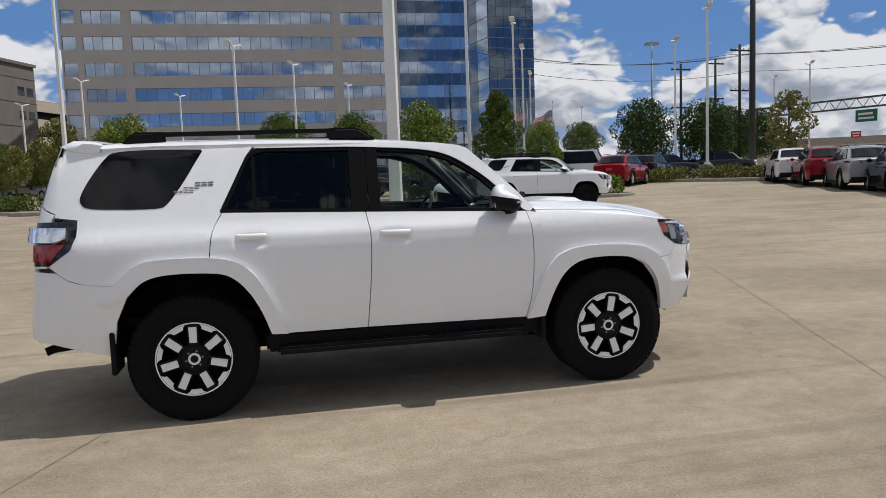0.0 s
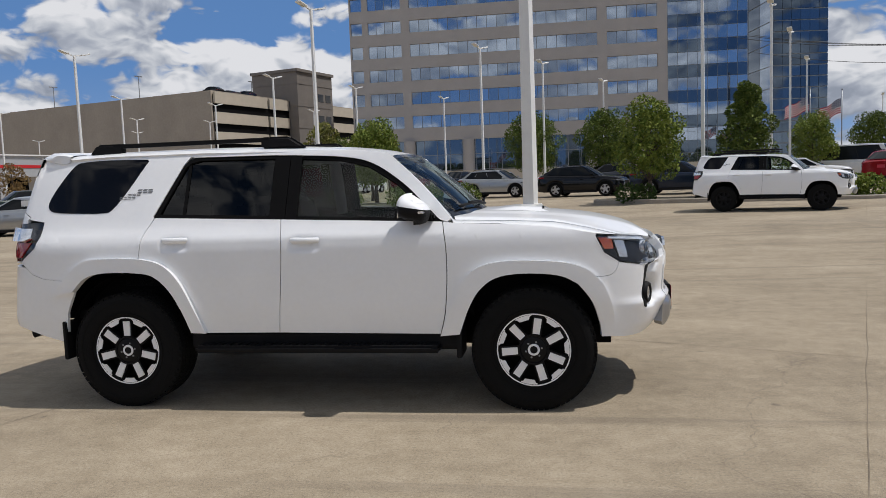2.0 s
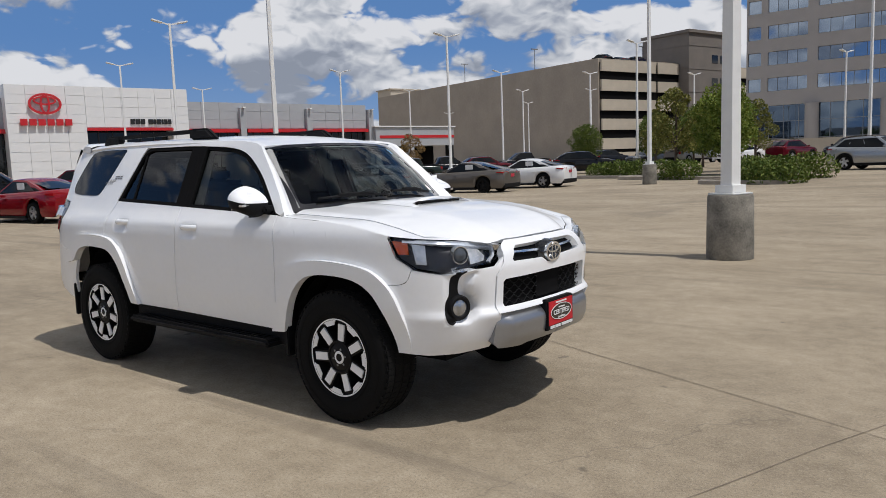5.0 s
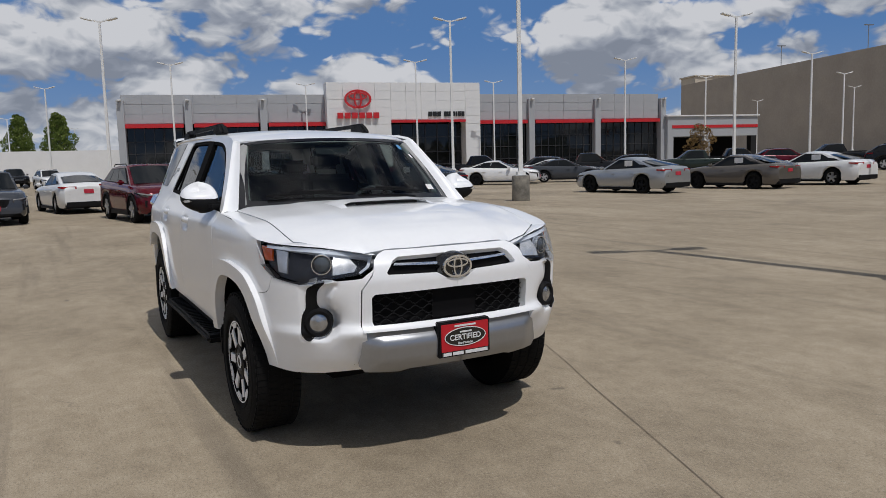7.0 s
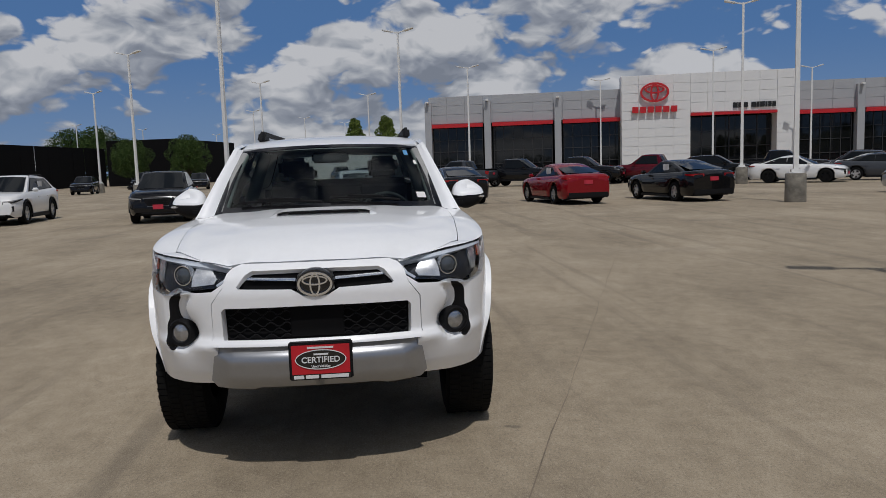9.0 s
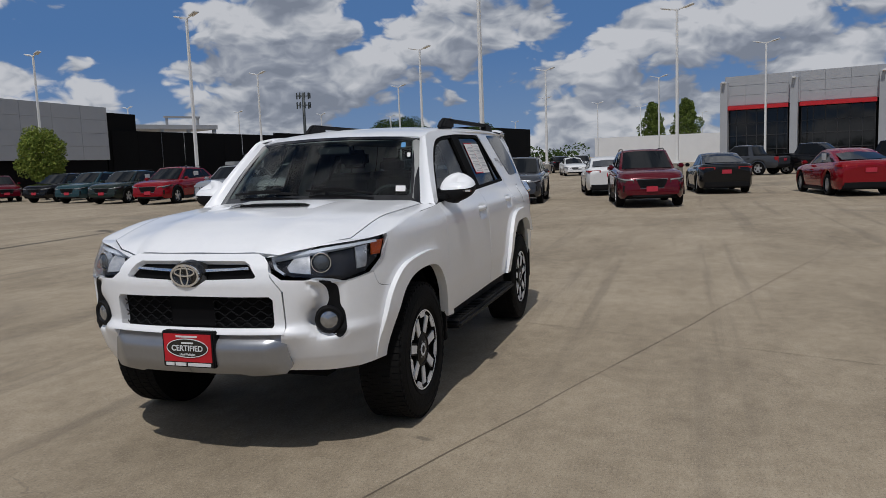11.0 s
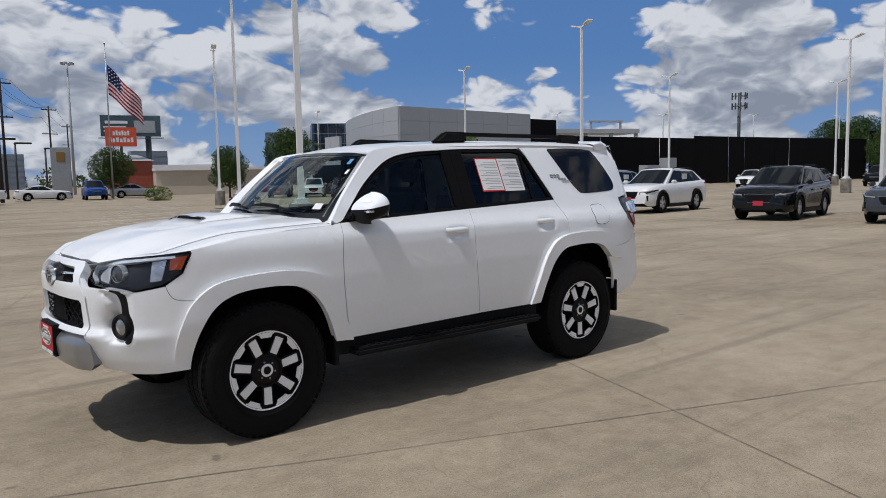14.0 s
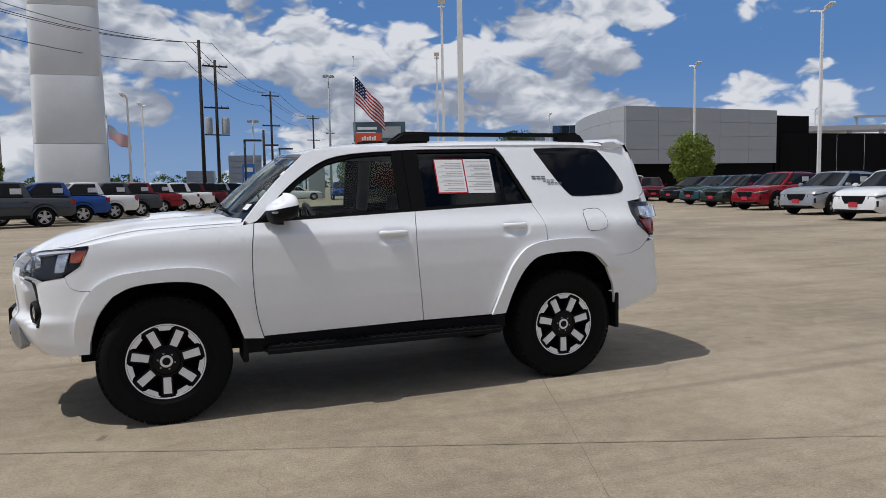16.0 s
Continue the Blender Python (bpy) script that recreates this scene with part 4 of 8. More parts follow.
    if kind == "pickup":
        bed = boxes((xr + 0.10, TAIL - 0.03, -wv + 0.16, wv - 0.16, DECK + 0.012, DECK + 0.06))
        part("bed_cover", bed, M_TRIM, t)
    if kind == "suv":
        for s in (-1, 1):
            bm = bmesh.new()
            tube(bm, [(RR + 0.15, s * rw * 0.93, zr + 0.02), (RR + 0.3, s * rw * 0.93, zr + 0.075), (RF - 0.3, s * rw * 0.93, zr + 0.075), (RF - 0.15, s * rw * 0.93, zr + 0.02)], 0.016, 6)
            part("roof_rail", bm, M_TRIM, t)
    t.scale = (scale, scale, scale)
    return t


# the rows nearest to the subject
vehicle("suv", "maroon", -18.6, 1.2, 9, "dark red crossover with black grille and red dealer tag")
vehicle("suv", "grey", -20.9, -3.1, 6, "dark grey compact crossover with red dealer tag", scale=0.94)
vehicle("suv", "black", -20.8, -6.9, 9, "black crossover with red dealer tag")
vehicle("suv", "white", -22.4, -12.7, 6, "white luxury crossover with dark spindle grille", scale=1.02, sticker=True)
vehicle("suv", "silver", -24.3, -16.9, 6, "silver luxury crossover parked in a row", scale=1.02, sticker=True)
vehicle("suv", "red", -26.2, -21.6, 6, "red three row crossover", scale=1.05, sticker=True)
vehicle("suv", "dark green", -27.6, -25.6, 6, "dark green crossover in the row", sticker=True)
vehicle("suv", "teal", -29.3, -29.4, 6, "dark teal crossover in the row", sticker=True)
vehicle("suv", "black", -31.0, -33.4, 6, "black crossover in the row", sticker=True)
vehicle("sedan", "white", -25.8, -0.6, 190, "white sedan seen beyond the crossovers")
vehicle("sedan", "black", -25.3, 3.6, 186, "black sedan with red dealer tag")
vehicle("sedan", "red", -22.3, 7.4, 188, "metallic red sedan with red dealer tag", sticker=True)
vehicle("sedan", "black", -21.3, 11.5, 188, "black luxury sedan with silver wheels", sticker=True)
vehicle("sedan", "silver", -18.6, 20.3, 187, "silver sedan with black wheels and a window sticker", rim="dark", sticker=True)
vehicle("sedan", "brown", -17.1, 25.1, 185, "bronze grey sedan with black wheels", rim="dark", sticker=True)
vehicle("sedan", "white", -16.2, 28.9, 185, "white luxury sedan with silver wheels", sticker=True)
vehicle("sedan", "white", -33.2, 23.2, 50, "white sedan with dark wheels", rim="dark")
vehicle("sedan", "grey", -33.0, 28.0, 55, "dark grey sedan parked in the far row")
vehicle("sedan", "white", -38.5, 31.5, 55, "white sedan in the far row")
for k, (kd, c) in enumerate((("pickup", "grey"), ("pickup", "black"), ("pickup", "black"), ("pickup", "maroon"), ("suv", "black"), ("pickup", "black"), ("suv", "grey"),
                             ("pickup", "black"), ("suv", "black"), ("pickup", "dark green"), ("pickup", "black"), ("suv", "maroon"), ("pickup", "black"))):
    vehicle(kd, c, -45.5 + 1.0 * k, 6.0 + 4.1 * k, 55 if k % 3 else 235, f"{c} {'pickup truck' if kd == 'pickup' else 'crossover'} in front of the showroom")
vehicle("suv", "black", -22.5, 47.0, 35, "black crossover beyond the sedans")
# towards the street
vehicle("suv", "red", 17.6, 33.0, 48, "red body-on-frame suv seen from behind", scale=1.03)
vehicle("suv", "black", 22.3, 38.8, 48, "black suv in the row")
vehicle("suv", "navy", 25.5, 42.5, 10, "dark blue suv in the row")
vehicle("pickup", "black", 31.0, 45.0, 5, "black pickup truck in the row")
vehicle("pickup", "white", 36.0, 52.0, 5, "white pickup truck in the row")
vehicle("suv", "black", 2.9, 36.2, -18, "black crossover with silver wheels", tag=False)
vehicle("suv", "navy", 7.6, 34.0, -18, "dark blue crossover behind the island", tag=False)
vehicle("suv", "silver", -2.0, 39.4, -18, "pale silver luxury crossover", tag=False)
vehicle("suv", "grey", 5.0, 47.0, 160, "dark grey crossover in the second row", tag=False)
vehicle("pickup", "white", 8.6, 48.5, -18, "white pickup truck in the second row", tag=False)
vehicle("sedan", "white", 15.6, 40.5, -20, "white sedan behind the suv")
vehicle("van", "white", 22.5, 50.5, -30, "white delivery van parked near the street", tag=False)
for k, (kd, c) in enumerate((("suv", "white"), ("suv", "red"), ("suv", "silver"), ("suv", "black"))):
    vehicle(kd, c, 24.0 - 1.2 * k, 27.6 - 3.7 * k, 62, f"{c} suv seen from behind in the street row")
for k, (kd, c) in enumerate((("sedan", "white"), ("suv", "black"), ("sedan", "grey"), ("pickup", "silver"), ("sedan", "white"), ("suv", "maroon"), ("suv", "black"), ("sedan", "silver"), ("sedan", "white"), ("suv", "grey"))):
    vehicle(kd, c, -34.0 + 4.4 * k, 66.0 - 0.6 * k, 70 if k % 2 else 250, f"{c} {kd} in the office car park", tag=False)
# truck row and far row on the other side
for k, c in enumerate(("grey", "blue", "white", "grey", "red", "white", "white", "maroon", "black", "silver", "black", "white")):
    vehicle("pickup", c, 7.2 - 1.15 * k, -28.4 - 3.2 * k, 18, f"{c} pickup truck in the truck row", tag=False, sticker=k < 6)
for kd, c, x, y in (("suv", "grey", -28.6, -56.5), ("suv", "white", -30.3, -53.4), ("suv", "navy", -30.9, -49.8), ("sedan", "grey", -31.8, -46.7), ("pickup", "white", -33.2, -43.2), ("suv", "maroon", -31.8, -39.2)):
    vehicle(kd, c, x, y, 58, f"{c} {'pickup truck' if kd == 'pickup' else kd} by the grey showroom")
vehicle("sedan", "red", -38.0, -78.0, 150, "red sports coupe at the far side", tag=False)
vehicle("suv", "white", -76.0, -14.0, 200, "white crossover in the far lane", tag=False)
vehicle("sedan", "white", -58.0, -6.4, 15, "white sedan in the far lane", tag=False)
vehicle("suv", "black", -71.0, -9.6, 200, "black crossover in the far lane", tag=False)
vehicle("pickup", "blue", -16.9, -71.5, 80, "bright blue pickup truck facing the lot", tag=False)
vehicle("sedan", "white", -13.0, -74.0, 175, "white coupe at the far side", tag=False)
vehicle("sedan", "silver", -22.0, -76.0, 170, "silver sedan at the far side", tag=False)
for k, (kd, c) in enumerate((("suv", "white"), ("suv", "black"), ("pickup", "black"), ("suv", "black"), ("sedan", "white"), ("suv", "grey"), ("pickup", "black"))):
    vehicle(kd, c, -64.0 - 2.5 * k, -31.0 + 4.6 * k, 10, f"{c} {'pickup truck' if kd == 'pickup' else kd} in the back row", tag=False)
vehicle("suv", "white", -66.5, -0.6, 10, "white suv far down the lane")

# ---- the white suv ----
def soft_interp(xs, ys, d):
    """A smoothed polyline function."""
    xs, ys = np.array(xs, float), np.array(ys, float)
    k = np.linspace(-1, 1, 9) * d

    def f(x):
        return float(np.mean(np.interp(x + k, xs, ys)))

    return f


PLAN = [(2.29, 0.0), (2.285, 0.2), (2.268, 0.35), (2.236, 0.5), (2.185, 0.63), (2.112, 0.74), (2.008, 0.828), (1.872, 0.888), (1.70, 0.918), (1.45, 0.932), (0.9, 0.938),
        (0.0, 0.94), (-0.9, 0.94), (-1.5, 0.938), (-1.9, 0.926), (-2.1, 0.905), (-2.26, 0.858), (-2.37, 0.745), (-2.43, 0.47), (-2.445, 0.2), (-2.445, 0.0)]


def catmull(pts, n=14):
    ps = [Vector((pts[0][0], -pts[1][1]))] + [Vector(p) for p in pts] + [Vector((pts[-1][0], -pts[-2][1]))]
    out = []
    for i in range(1, len(ps) - 2):
        p0, p1, p2, p3 = ps[i - 1 : i + 3]
        for k in range(n):
            t = k / n
            out.append(0.5 * (2 * p1 + (p2 - p0) * t + (2 * p0 - 5 * p1 + 4 * p2 - p3) * t * t + (3 * p1 - p0 - 3 * p2 + p3) * t ** 3))
    return out + [Vector(pts[-1])]


CURVE = np.array([tuple(p) for p in catmull(PLAN)])
ARC = np.concatenate([[0], np.cumsum(np.hypot(*np.diff(CURVE, axis=0).T))])
MID = int(np.argmin(np.abs(CURVE[:, 0])))


def X(x, z):
    """Plan position from a length along the car."""
    return (float(np.interp(-x, -CURVE[:, 0], ARC)), z)


def Y(y, z):
    """Plan position on the nose, from a half width."""
    return (float(np.interp(y, CURVE[:MID, 1], ARC[:MID])), z)


def YR(y, z):
    """Plan position on the tail, from a half width."""
    return (float(np.interp(-y, -CURVE[MID + 60 :, 1], ARC[MID + 60 :])), z)


side_in = soft_interp([0.30, 0.45, 0.55, 0.70, 0.90, 1.08, 1.15, 1.19, 1.24, 1.28, 1.34, 1.70, 1.80], [0.06, 0.035, 0.02, 0.004, 0.0, 0.006, 0.016, 0.045, 0.078, 0.096, 0.122, 0.275, 0.33], 0.018)
nose_in = soft_interp([0.40, 0.45, 0.52, 0.60, 0.67, 0.71, 0.86, 0.93, 1.00, 1.05, 1.10, 1.2], [0.16, 0.09, 0.035, 0.0, -0.035, 0.0, -0.012, -0.015, 0.005, 0.05, 0.115, 0.26], 0.014)
tail_in = soft_interp([0.4, 0.6, 1.0, 1.3, 1.6, 1.8], [0.06, 0.0, 0.05, 0.09, 0.19, 0.28], 0.03)
S_NOSE, S_FEND, S_REAR, S_TAIL = Y(0.52, 0)[0], X(1.78, 0)[0], X(-1.95, 0)[0], YR(0.6, 0)[0]
FOG_S = Y(0.655, 0)[0]
POCKET_Z = (0.64, 0.67, 0.715, 0.765, 0.80, 0.85, 0.892, 0.93)
POCKET_S = [Y(y, 0)[0] for y in (0.69, 0.652, 0.634, 0.642, 0.672, 0.678, 0.660, 0.62)]
S_POCKET = Y(0.775, 0)[0]
HANDLES = ((-0.215, 1.118), (-1.135, 1.137))


def smooth01(a, b, x):
    t = min(1.0, max(0.0, (x - a) / (b - a)))
    return t * t * (3 - 2 * t)


def skin(s, z, out=0.0):
    """A point of the body's skin on the car's left: s along the plan from nose to tail, z up."""
    x, y = np.interp(s, ARC, CURVE[:, 0]), np.interp(s, ARC, CURVE[:, 1])
    e = 0.012
    tx = np.interp(s + e, ARC, CURVE[:, 0]) - np.interp(s - e, ARC, CURVE[:, 0])
    ty = np.interp(s + e, ARC, CURVE[:, 1]) - np.interp(s - e, ARC, CURVE[:, 1])
    n = math.hypot(tx, ty)
    nx, ny = ty / n, -tx / n
    wf, wr = 1 - smooth01(S_NOSE, S_FEND, s), smooth01(S_REAR, S_TAIL, s)
    d = side_in(z) * (1 - wf) * (1 - wr) + nose_in(z) * wf + tail_in(z) * wr
    d += 0.045 * math.exp(-(((s - FOG_S) / 0.075) ** 2) - ((z - 0.725) / 0.085) ** 2)
    if 0.60 < z < 0.96 and s < S_POCKET:
        s_in = float(np.interp(z, POCKET_Z, POCKET_S))
        fade = smooth01(0.625, 0.655, z) * smooth01(0.928, 0.900, z)
        d += 0.045 * fade * smooth01(s_in - 0.045, s_in + 0.012, s) * max(0.0, 1 - (s - s_in) / (S_POCKET - s_in))
    for x0, z0 in HANDLES:
        d += 0.030 * math.exp(-(((s - X(x0 + 0.125, 0)[0]) / 0.085) ** 4) - ((z - z0 + 0.012) / 0.040) ** 4)
    d -= out
    return Vector((x - nx * d, y - ny * d, z))


def mapped_panel(name, pts, fn, mat, parent, grid=(0.07, 0.05), depth=0.025, flip=1, label="", out=0.0):
    """A panel whose outline is given in the plane and laid onto a curved surface, with turned-in edges and true surface normals."""
    bm = bmesh.new()
    bm.faces.new([bm.verts.new((a, b, 0)) for a, b in pts])
    bm.normal_update()
    bmesh.ops.triangulate(bm, faces=bm.faces[:], ngon_method="BEAUTY")
    us, vs = [p[0] for p in pts], [p[1] for p in pts]
    for lo, hi, step, axis in ((min(us), max(us), grid[0], 0), (min(vs), max(vs), grid[1], 1)):
        k = math.floor(lo / step) + 1
        while k * step < hi - 1e-4:
            co, no = [0, 0, 0], [0, 0, 0]
            co[axis], no[axis] = k * step, 1
            bmesh.ops.bisect_plane(bm, geom=bm.verts[:] + bm.edges[:] + bm.faces[:], dist=1e-5, plane_co=co, plane_no=no)
            k += 1
    bm.verts.index_update()
    uv = [(v.co.x, v.co.y) for v in bm.verts]
    faces = [[v.index for v in f.verts] for f in bm.faces]
    rim = [(e.verts[0].index, e.verts[1].index) for e in bm.edges if len(e.link_faces) == 1]
    bm.free()

    def at(u, v, o=0.0):
        p = fn(u, v, out + o)
        return Vector((p.x, p.y * flip, p.z))

    co, no = [], []
    for u, v in uv:
        p = at(u, v)
        h = 0.008
        n = (at(u + h, v) - at(u - h, v)).cross(at(u, v + h) - at(u, v - h))
        n.normalize()
        co.append(p), no.append(n)
    sense = 1 if sum((no[i]).dot(at(*uv[i], 0.01) - co[i]) for i in range(0, len(co), max(1, len(co) // 20))) > 0 else -1
    no = [n * sense for n in no]
    tri = []
    for f in faces:
        a, b, c = (co[i] for i in f[:3])
        tri.append(f if (b - a).cross(c - a).dot(no[f[0]]) > 0 else f[::-1])
    # edges: a small rounded bead and a return
    base = len(co)
    used = {}

    def edge_vert(i):
        if i not in used:
            p, n = co[i], no[i]
            used[i] = len(co)
            co.append(p.copy()), no.append(n.copy())
            co.append(p - n * depth), no.append(n.copy())
        return used[i]

    for a, b in rim:
        ia, ib = edge_vert(a), edge_vert(b)
        tri.append([ia, ib, ib + 1, ia + 1])
    me = bpy.data.meshes.new(name)
    me.from_pydata([tuple(p) for p in co], [], tri)
    me.polygons.foreach_set("use_smooth", [True] * len(me.polygons))
    # returns take their own flat normals
    cn = []
    for p in me.polygons:
        for vi in p.vertices:
            cn.append(tuple(no[vi]) if max(p.vertices) < base else tuple(p.normal))
    me.normals_split_custom_set(cn)
    me.materials.append(mat)
    ob = new(name, me)
    ob.parent = parent
    if label:
        tagged(ob, label)
    return ob


def hero_white(g, b):
    co = g.n("ShaderNodeTexCoord").outputs["Object"]
    dust = g.math("ADD", g.math("MULTIPLY", g.noise(co, 2.5, 5, 0.6), 0.6), g.math("MULTIPLY", g.noise(co, 30, 3), 0.4))
    g.put(b.inputs["Base Color"], g.ramp(dust, (0.35, (0.885, 0.895, 0.905)), (0.6, (0.915, 0.925, 0.935))))
    g.put(b.inputs["Roughness"], g.math("ADD", 0.34, g.math("MULTIPLY", dust, 0.12)))
    b.inputs["Coat Weight"].default_value = 0.7
    b.inputs["Coat Roughness"].default_value = 0.04
    g.put(b.inputs["Coat Normal"], g.n("ShaderNodeBump", None, Strength=0.02, Distance=0.004, Height=g.noise(co, 9, 2)))


M_BODY = material("white_car_paint_gloss", hero_white)
M_GLOSSBLACK = plain("gloss_black", (0.008, 0.008, 0.009), 0.15, coat=0.5)
M_PLASTIC = plain("grained_black_plastic", (0.008, 0.008, 0.009), 0.6, vary=0.15, spec=0.16, bump=0.25, bump_scale=250)
M_CHROME = plain("chrome", (0.86, 0.88, 0.91), 0.14, 0.95, vary=0.02)
M_SILVER = plain("silver_skid_paint", (0.34, 0.35, 0.37), 0.32, 0.8, vary=0.05, coat=0.3)
M_LAMPBED = plain("black_lamp_housing", (0.035, 0.035, 0.04), 0.3, 0.5, vary=0.2, scale=14)
M_LAMPSILVER = plain("lamp_reflector", (0.80, 0.81, 0.83), 0.25, 0.55, vary=0.35, scale=26)
M_AMBER = plain("amber_lens", (0.62, 0.09, 0.01), 0.12, coat=1.0)
M_WINDSCREEN = glassy("windscreen_glass", (0.76, 0.87, 0.85), 0.0)
M_DOORGLASS = glassy("front_door_glass", (0.80, 0.87, 0.83), 0.0)
M_PRIVACY = glassy("privacy_glass", (0.10, 0.105, 0.11), 0.0)
M_BACKGLASS = plain("black_privacy_glass", (0.004, 0.004, 0.005), 0.05, spec=0.3)
M_REARGLASS = glassy("rear_privacy_glass", (0.34, 0.37, 0.37), 0.0)
M_LENS = glassy("lamp_cover", (0.95, 0.96, 0.97), 0.0, 1.35)
M_GUIDE = plain("light_guide", (0.70, 0.74, 0.80), 0.2, 0.15, vary=0.08, coat=1.0)
M_FOGLENS = plain("fog_lamp_lens", (0.34, 0.35, 0.37), 0.16, 0.75, vary=0.5, scale=30, coat=1.0)
M_LENSBALL = plain("projector_lens", (0.10, 0.11, 0.12), 0.04, 0.3, coat=1.0)
M_SEAT = plain("black_seat_fabric", (0.03, 0.03, 0.032), 0.85, vary=0.2, bump=0.3, bump_scale=90)
M_CABIN = plain("grey_cabin_trim", (0.32, 0.32, 0.31), 0.7)
M_PAPER = plain("paper_sheet", (0.78, 0.77, 0.75), 0.7, vary=0.04)
M_INK = plain("grey_print", (0.42, 0.42, 0.44), 0.7)
M_REDPRINT = plain("red_print", (0.50, 0.008, 0.016), 0.6)
M_BLUEPRINT = plain("blue_print", (0.10, 0.30, 0.55), 0.5)
M_BADGE = plain("grey_decal", (0.16, 0.165, 0.175), 0.5)
M_RIMDARK = plain("black_wheel_paint", (0.005, 0.005, 0.006), 0.5, spec=0.2)
M_RIMFACE = plain("machined_wheel_face", (0.90, 0.90, 0.90), 0.36, 0.05, vary=0.03)

guard_out = soft_interp([0.44, 0.47, 0.52, 0.60, 0.625, 0.67, 0.70], [-0.01, 0.022, 0.045, 0.052, 0.045, -0.002, -0.03], 0.008)


def guard(s, z, out=0.0):
    """The silver guard: its upper face leans back, its lower face stands upright."""
    p = skin(s, 0.60, 0.0)
    q = skin(s + 0.005, 0.60) - skin(s - 0.005, 0.60)
    n = Vector((q.y, -q.x, 0)).normalized()
    fade = 1 - 0.85 * smooth01(Y(0.40, 0)[0], Y(0.53, 0)[0], s)
    return Vector((p.x, p.y, z)) + n * (guard_out(z) * fade + out)


hero = thing("suv", pose(0, 0, 0), "white four door off-road suv with black roof rack", "suv")

hood_c = soft_interp([0.7, 0.95, 1.2, 1.5, 1.8, 2.0, 2.1, 2.19, 2.3], [1.275, 1.268, 1.258, 1.240, 1.208, 1.168, 1.135, 1.085, 1.01], 0.05)
roof_c = soft_interp([0.75, 0.5, 0.3, 0.1, -0.3, -0.9, -1.6, -2.0, -2.2][::-1], [1.60, 1.692, 1.735, 1.760, 1.783, 1.798, 1.80, 1.787, 1.77][::-1], 0.07)


def bonnet(x, y, out=0.0):
    a = abs(y)
    z = hood_c(x) - 0.022 * (a / 0.7) ** 2 - 0.9 * max(0.0, a - 0.70) ** 1.6
    z += 0.008 * smooth01(0.50, 0.36, a) * smooth01(2.15, 1.6, x)
    # the leading edge rolls down to the nose and the lamps
    edge = float(np.interp(a, [0.0, 0.2, 0.36, 0.46, 0.58, 0.70, 0.738, 0.78], [2.192, 2.188, 2.172, 2.125, 2.07, 1.97, 1.925, 1.90]))
    drop = float(np.interp(a, [0.0, 0.34, 0.44, 0.58, 0.70, 0.76], [0.012, 0.018, 0.050, 0.028, 0.0, 0.0]))
    z -= drop * math.exp(-max(0.0, edge - x) / 0.07) + 0.042 * smooth01(1.5, 1.98, x) * smooth01(0.34, 0.74, a)
    return Vector((x, y, z + out))


def roof_skin(x, y, out=0.0):
    a = abs(y)
    z = roof_c(x) - 0.032 * (a / 0.6) ** 2 - 3.2 * max(0.0, a - 0.585) ** 1.9
    return Vector((x, y, z + out))


def curve_pts(pts, n=5):
    """Rounds a run of points."""
    ps = [Vector(p) for p in pts]
    ps = [ps[0] * 2 - ps[1]] + ps + [ps[-1] * 2 - ps[-2]]
    out = []
    for i in range(1, len(ps) - 2):
        p0, p1, p2, p3 = ps[i - 1 : i + 3]
        for k in range(n):
            t = k / n
            q = 0.5 * (2 * p1 + (p2 - p0) * t + (2 * p0 - 5 * p1 + 4 * p2 - p3) * t * t + (3 * p1 - p0 - 3 * p2 + p3) * t ** 3)
            out.append((q.x, q.y))
    return out + [tuple(pts[-1])]


def XS(*ps):
    return [X(*p) for p in ps]


G = 0.0028
ARCH_F = [(0.925, 0.50), (0.985, 0.66), (1.06, 0.785), (1.17, 0.865), (1.34, 0.89), (1.55, 0.875), (1.68, 0.815), (1.765, 0.70), (1.815, 0.56), (1.83, 0.47)]
ARCH_R = [(-1.86, 0.50), (-1.835, 0.66), (-1.765, 0.81), (-1.66, 0.905), (-1.52, 0.94), (-1.29, 0.938), (-1.15, 0.91), (-1.045, 0.815), (-0.965, 0.675), (-0.91, 0.52)]
FLARE_F = [(0.80, 0.49), (0.885, 0.70), (0.955, 0.84), (1.06, 0.935), (1.25, 0.972), (1.53, 0.962), (1.70, 0.925), (1.815, 0.83), (1.875, 0.70), (1.905, 0.58), (1.91, 0.49), (1.90, 0.468)]
FLARE_R = [(-1.93, 0.78), (-1.80, 0.92), (-1.69, 1.01), (-1.56, 1.036), (-1.28, 1.034), (-1.10, 0.995), (-0.985, 0.895), (-0.905, 0.75), (-0.805, 0.515)]
DOOR_F_EDGE = [(0.83, 1.225), (0.852, 1.08), (0.856, 0.92), (0.85, 0.78), (0.833, 0.63), (0.80, 0.50)]
DOOR_MID = [(-0.268, 1.268), (-0.248, 1.11), (-0.258, 0.87), (-0.292, 0.515)]
DOOR_R_EDGE = [(-1.18, 1.302), (-1.235, 1.20), (-1.258, 1.08), (-1.268, 0.94)]
ROOF_LINE = [(0.47, 1.672), (0.41, 1.694), (0.25, 1.716), (0.0, 1.728), (-0.5, 1.738), (-0.95, 1.742), (-1.5, 1.742), (-1.9, 1.735)]
WIN_TOP = [(-0.24, 1.70), (0.12, 1.676), (0.34, 1.625), (0.55, 1.49), (0.70, 1.35), (0.815, 1.232)]


def off(pts, dx, dz=0.0):
    return [(a + dx, b + dz) for a, b in pts]


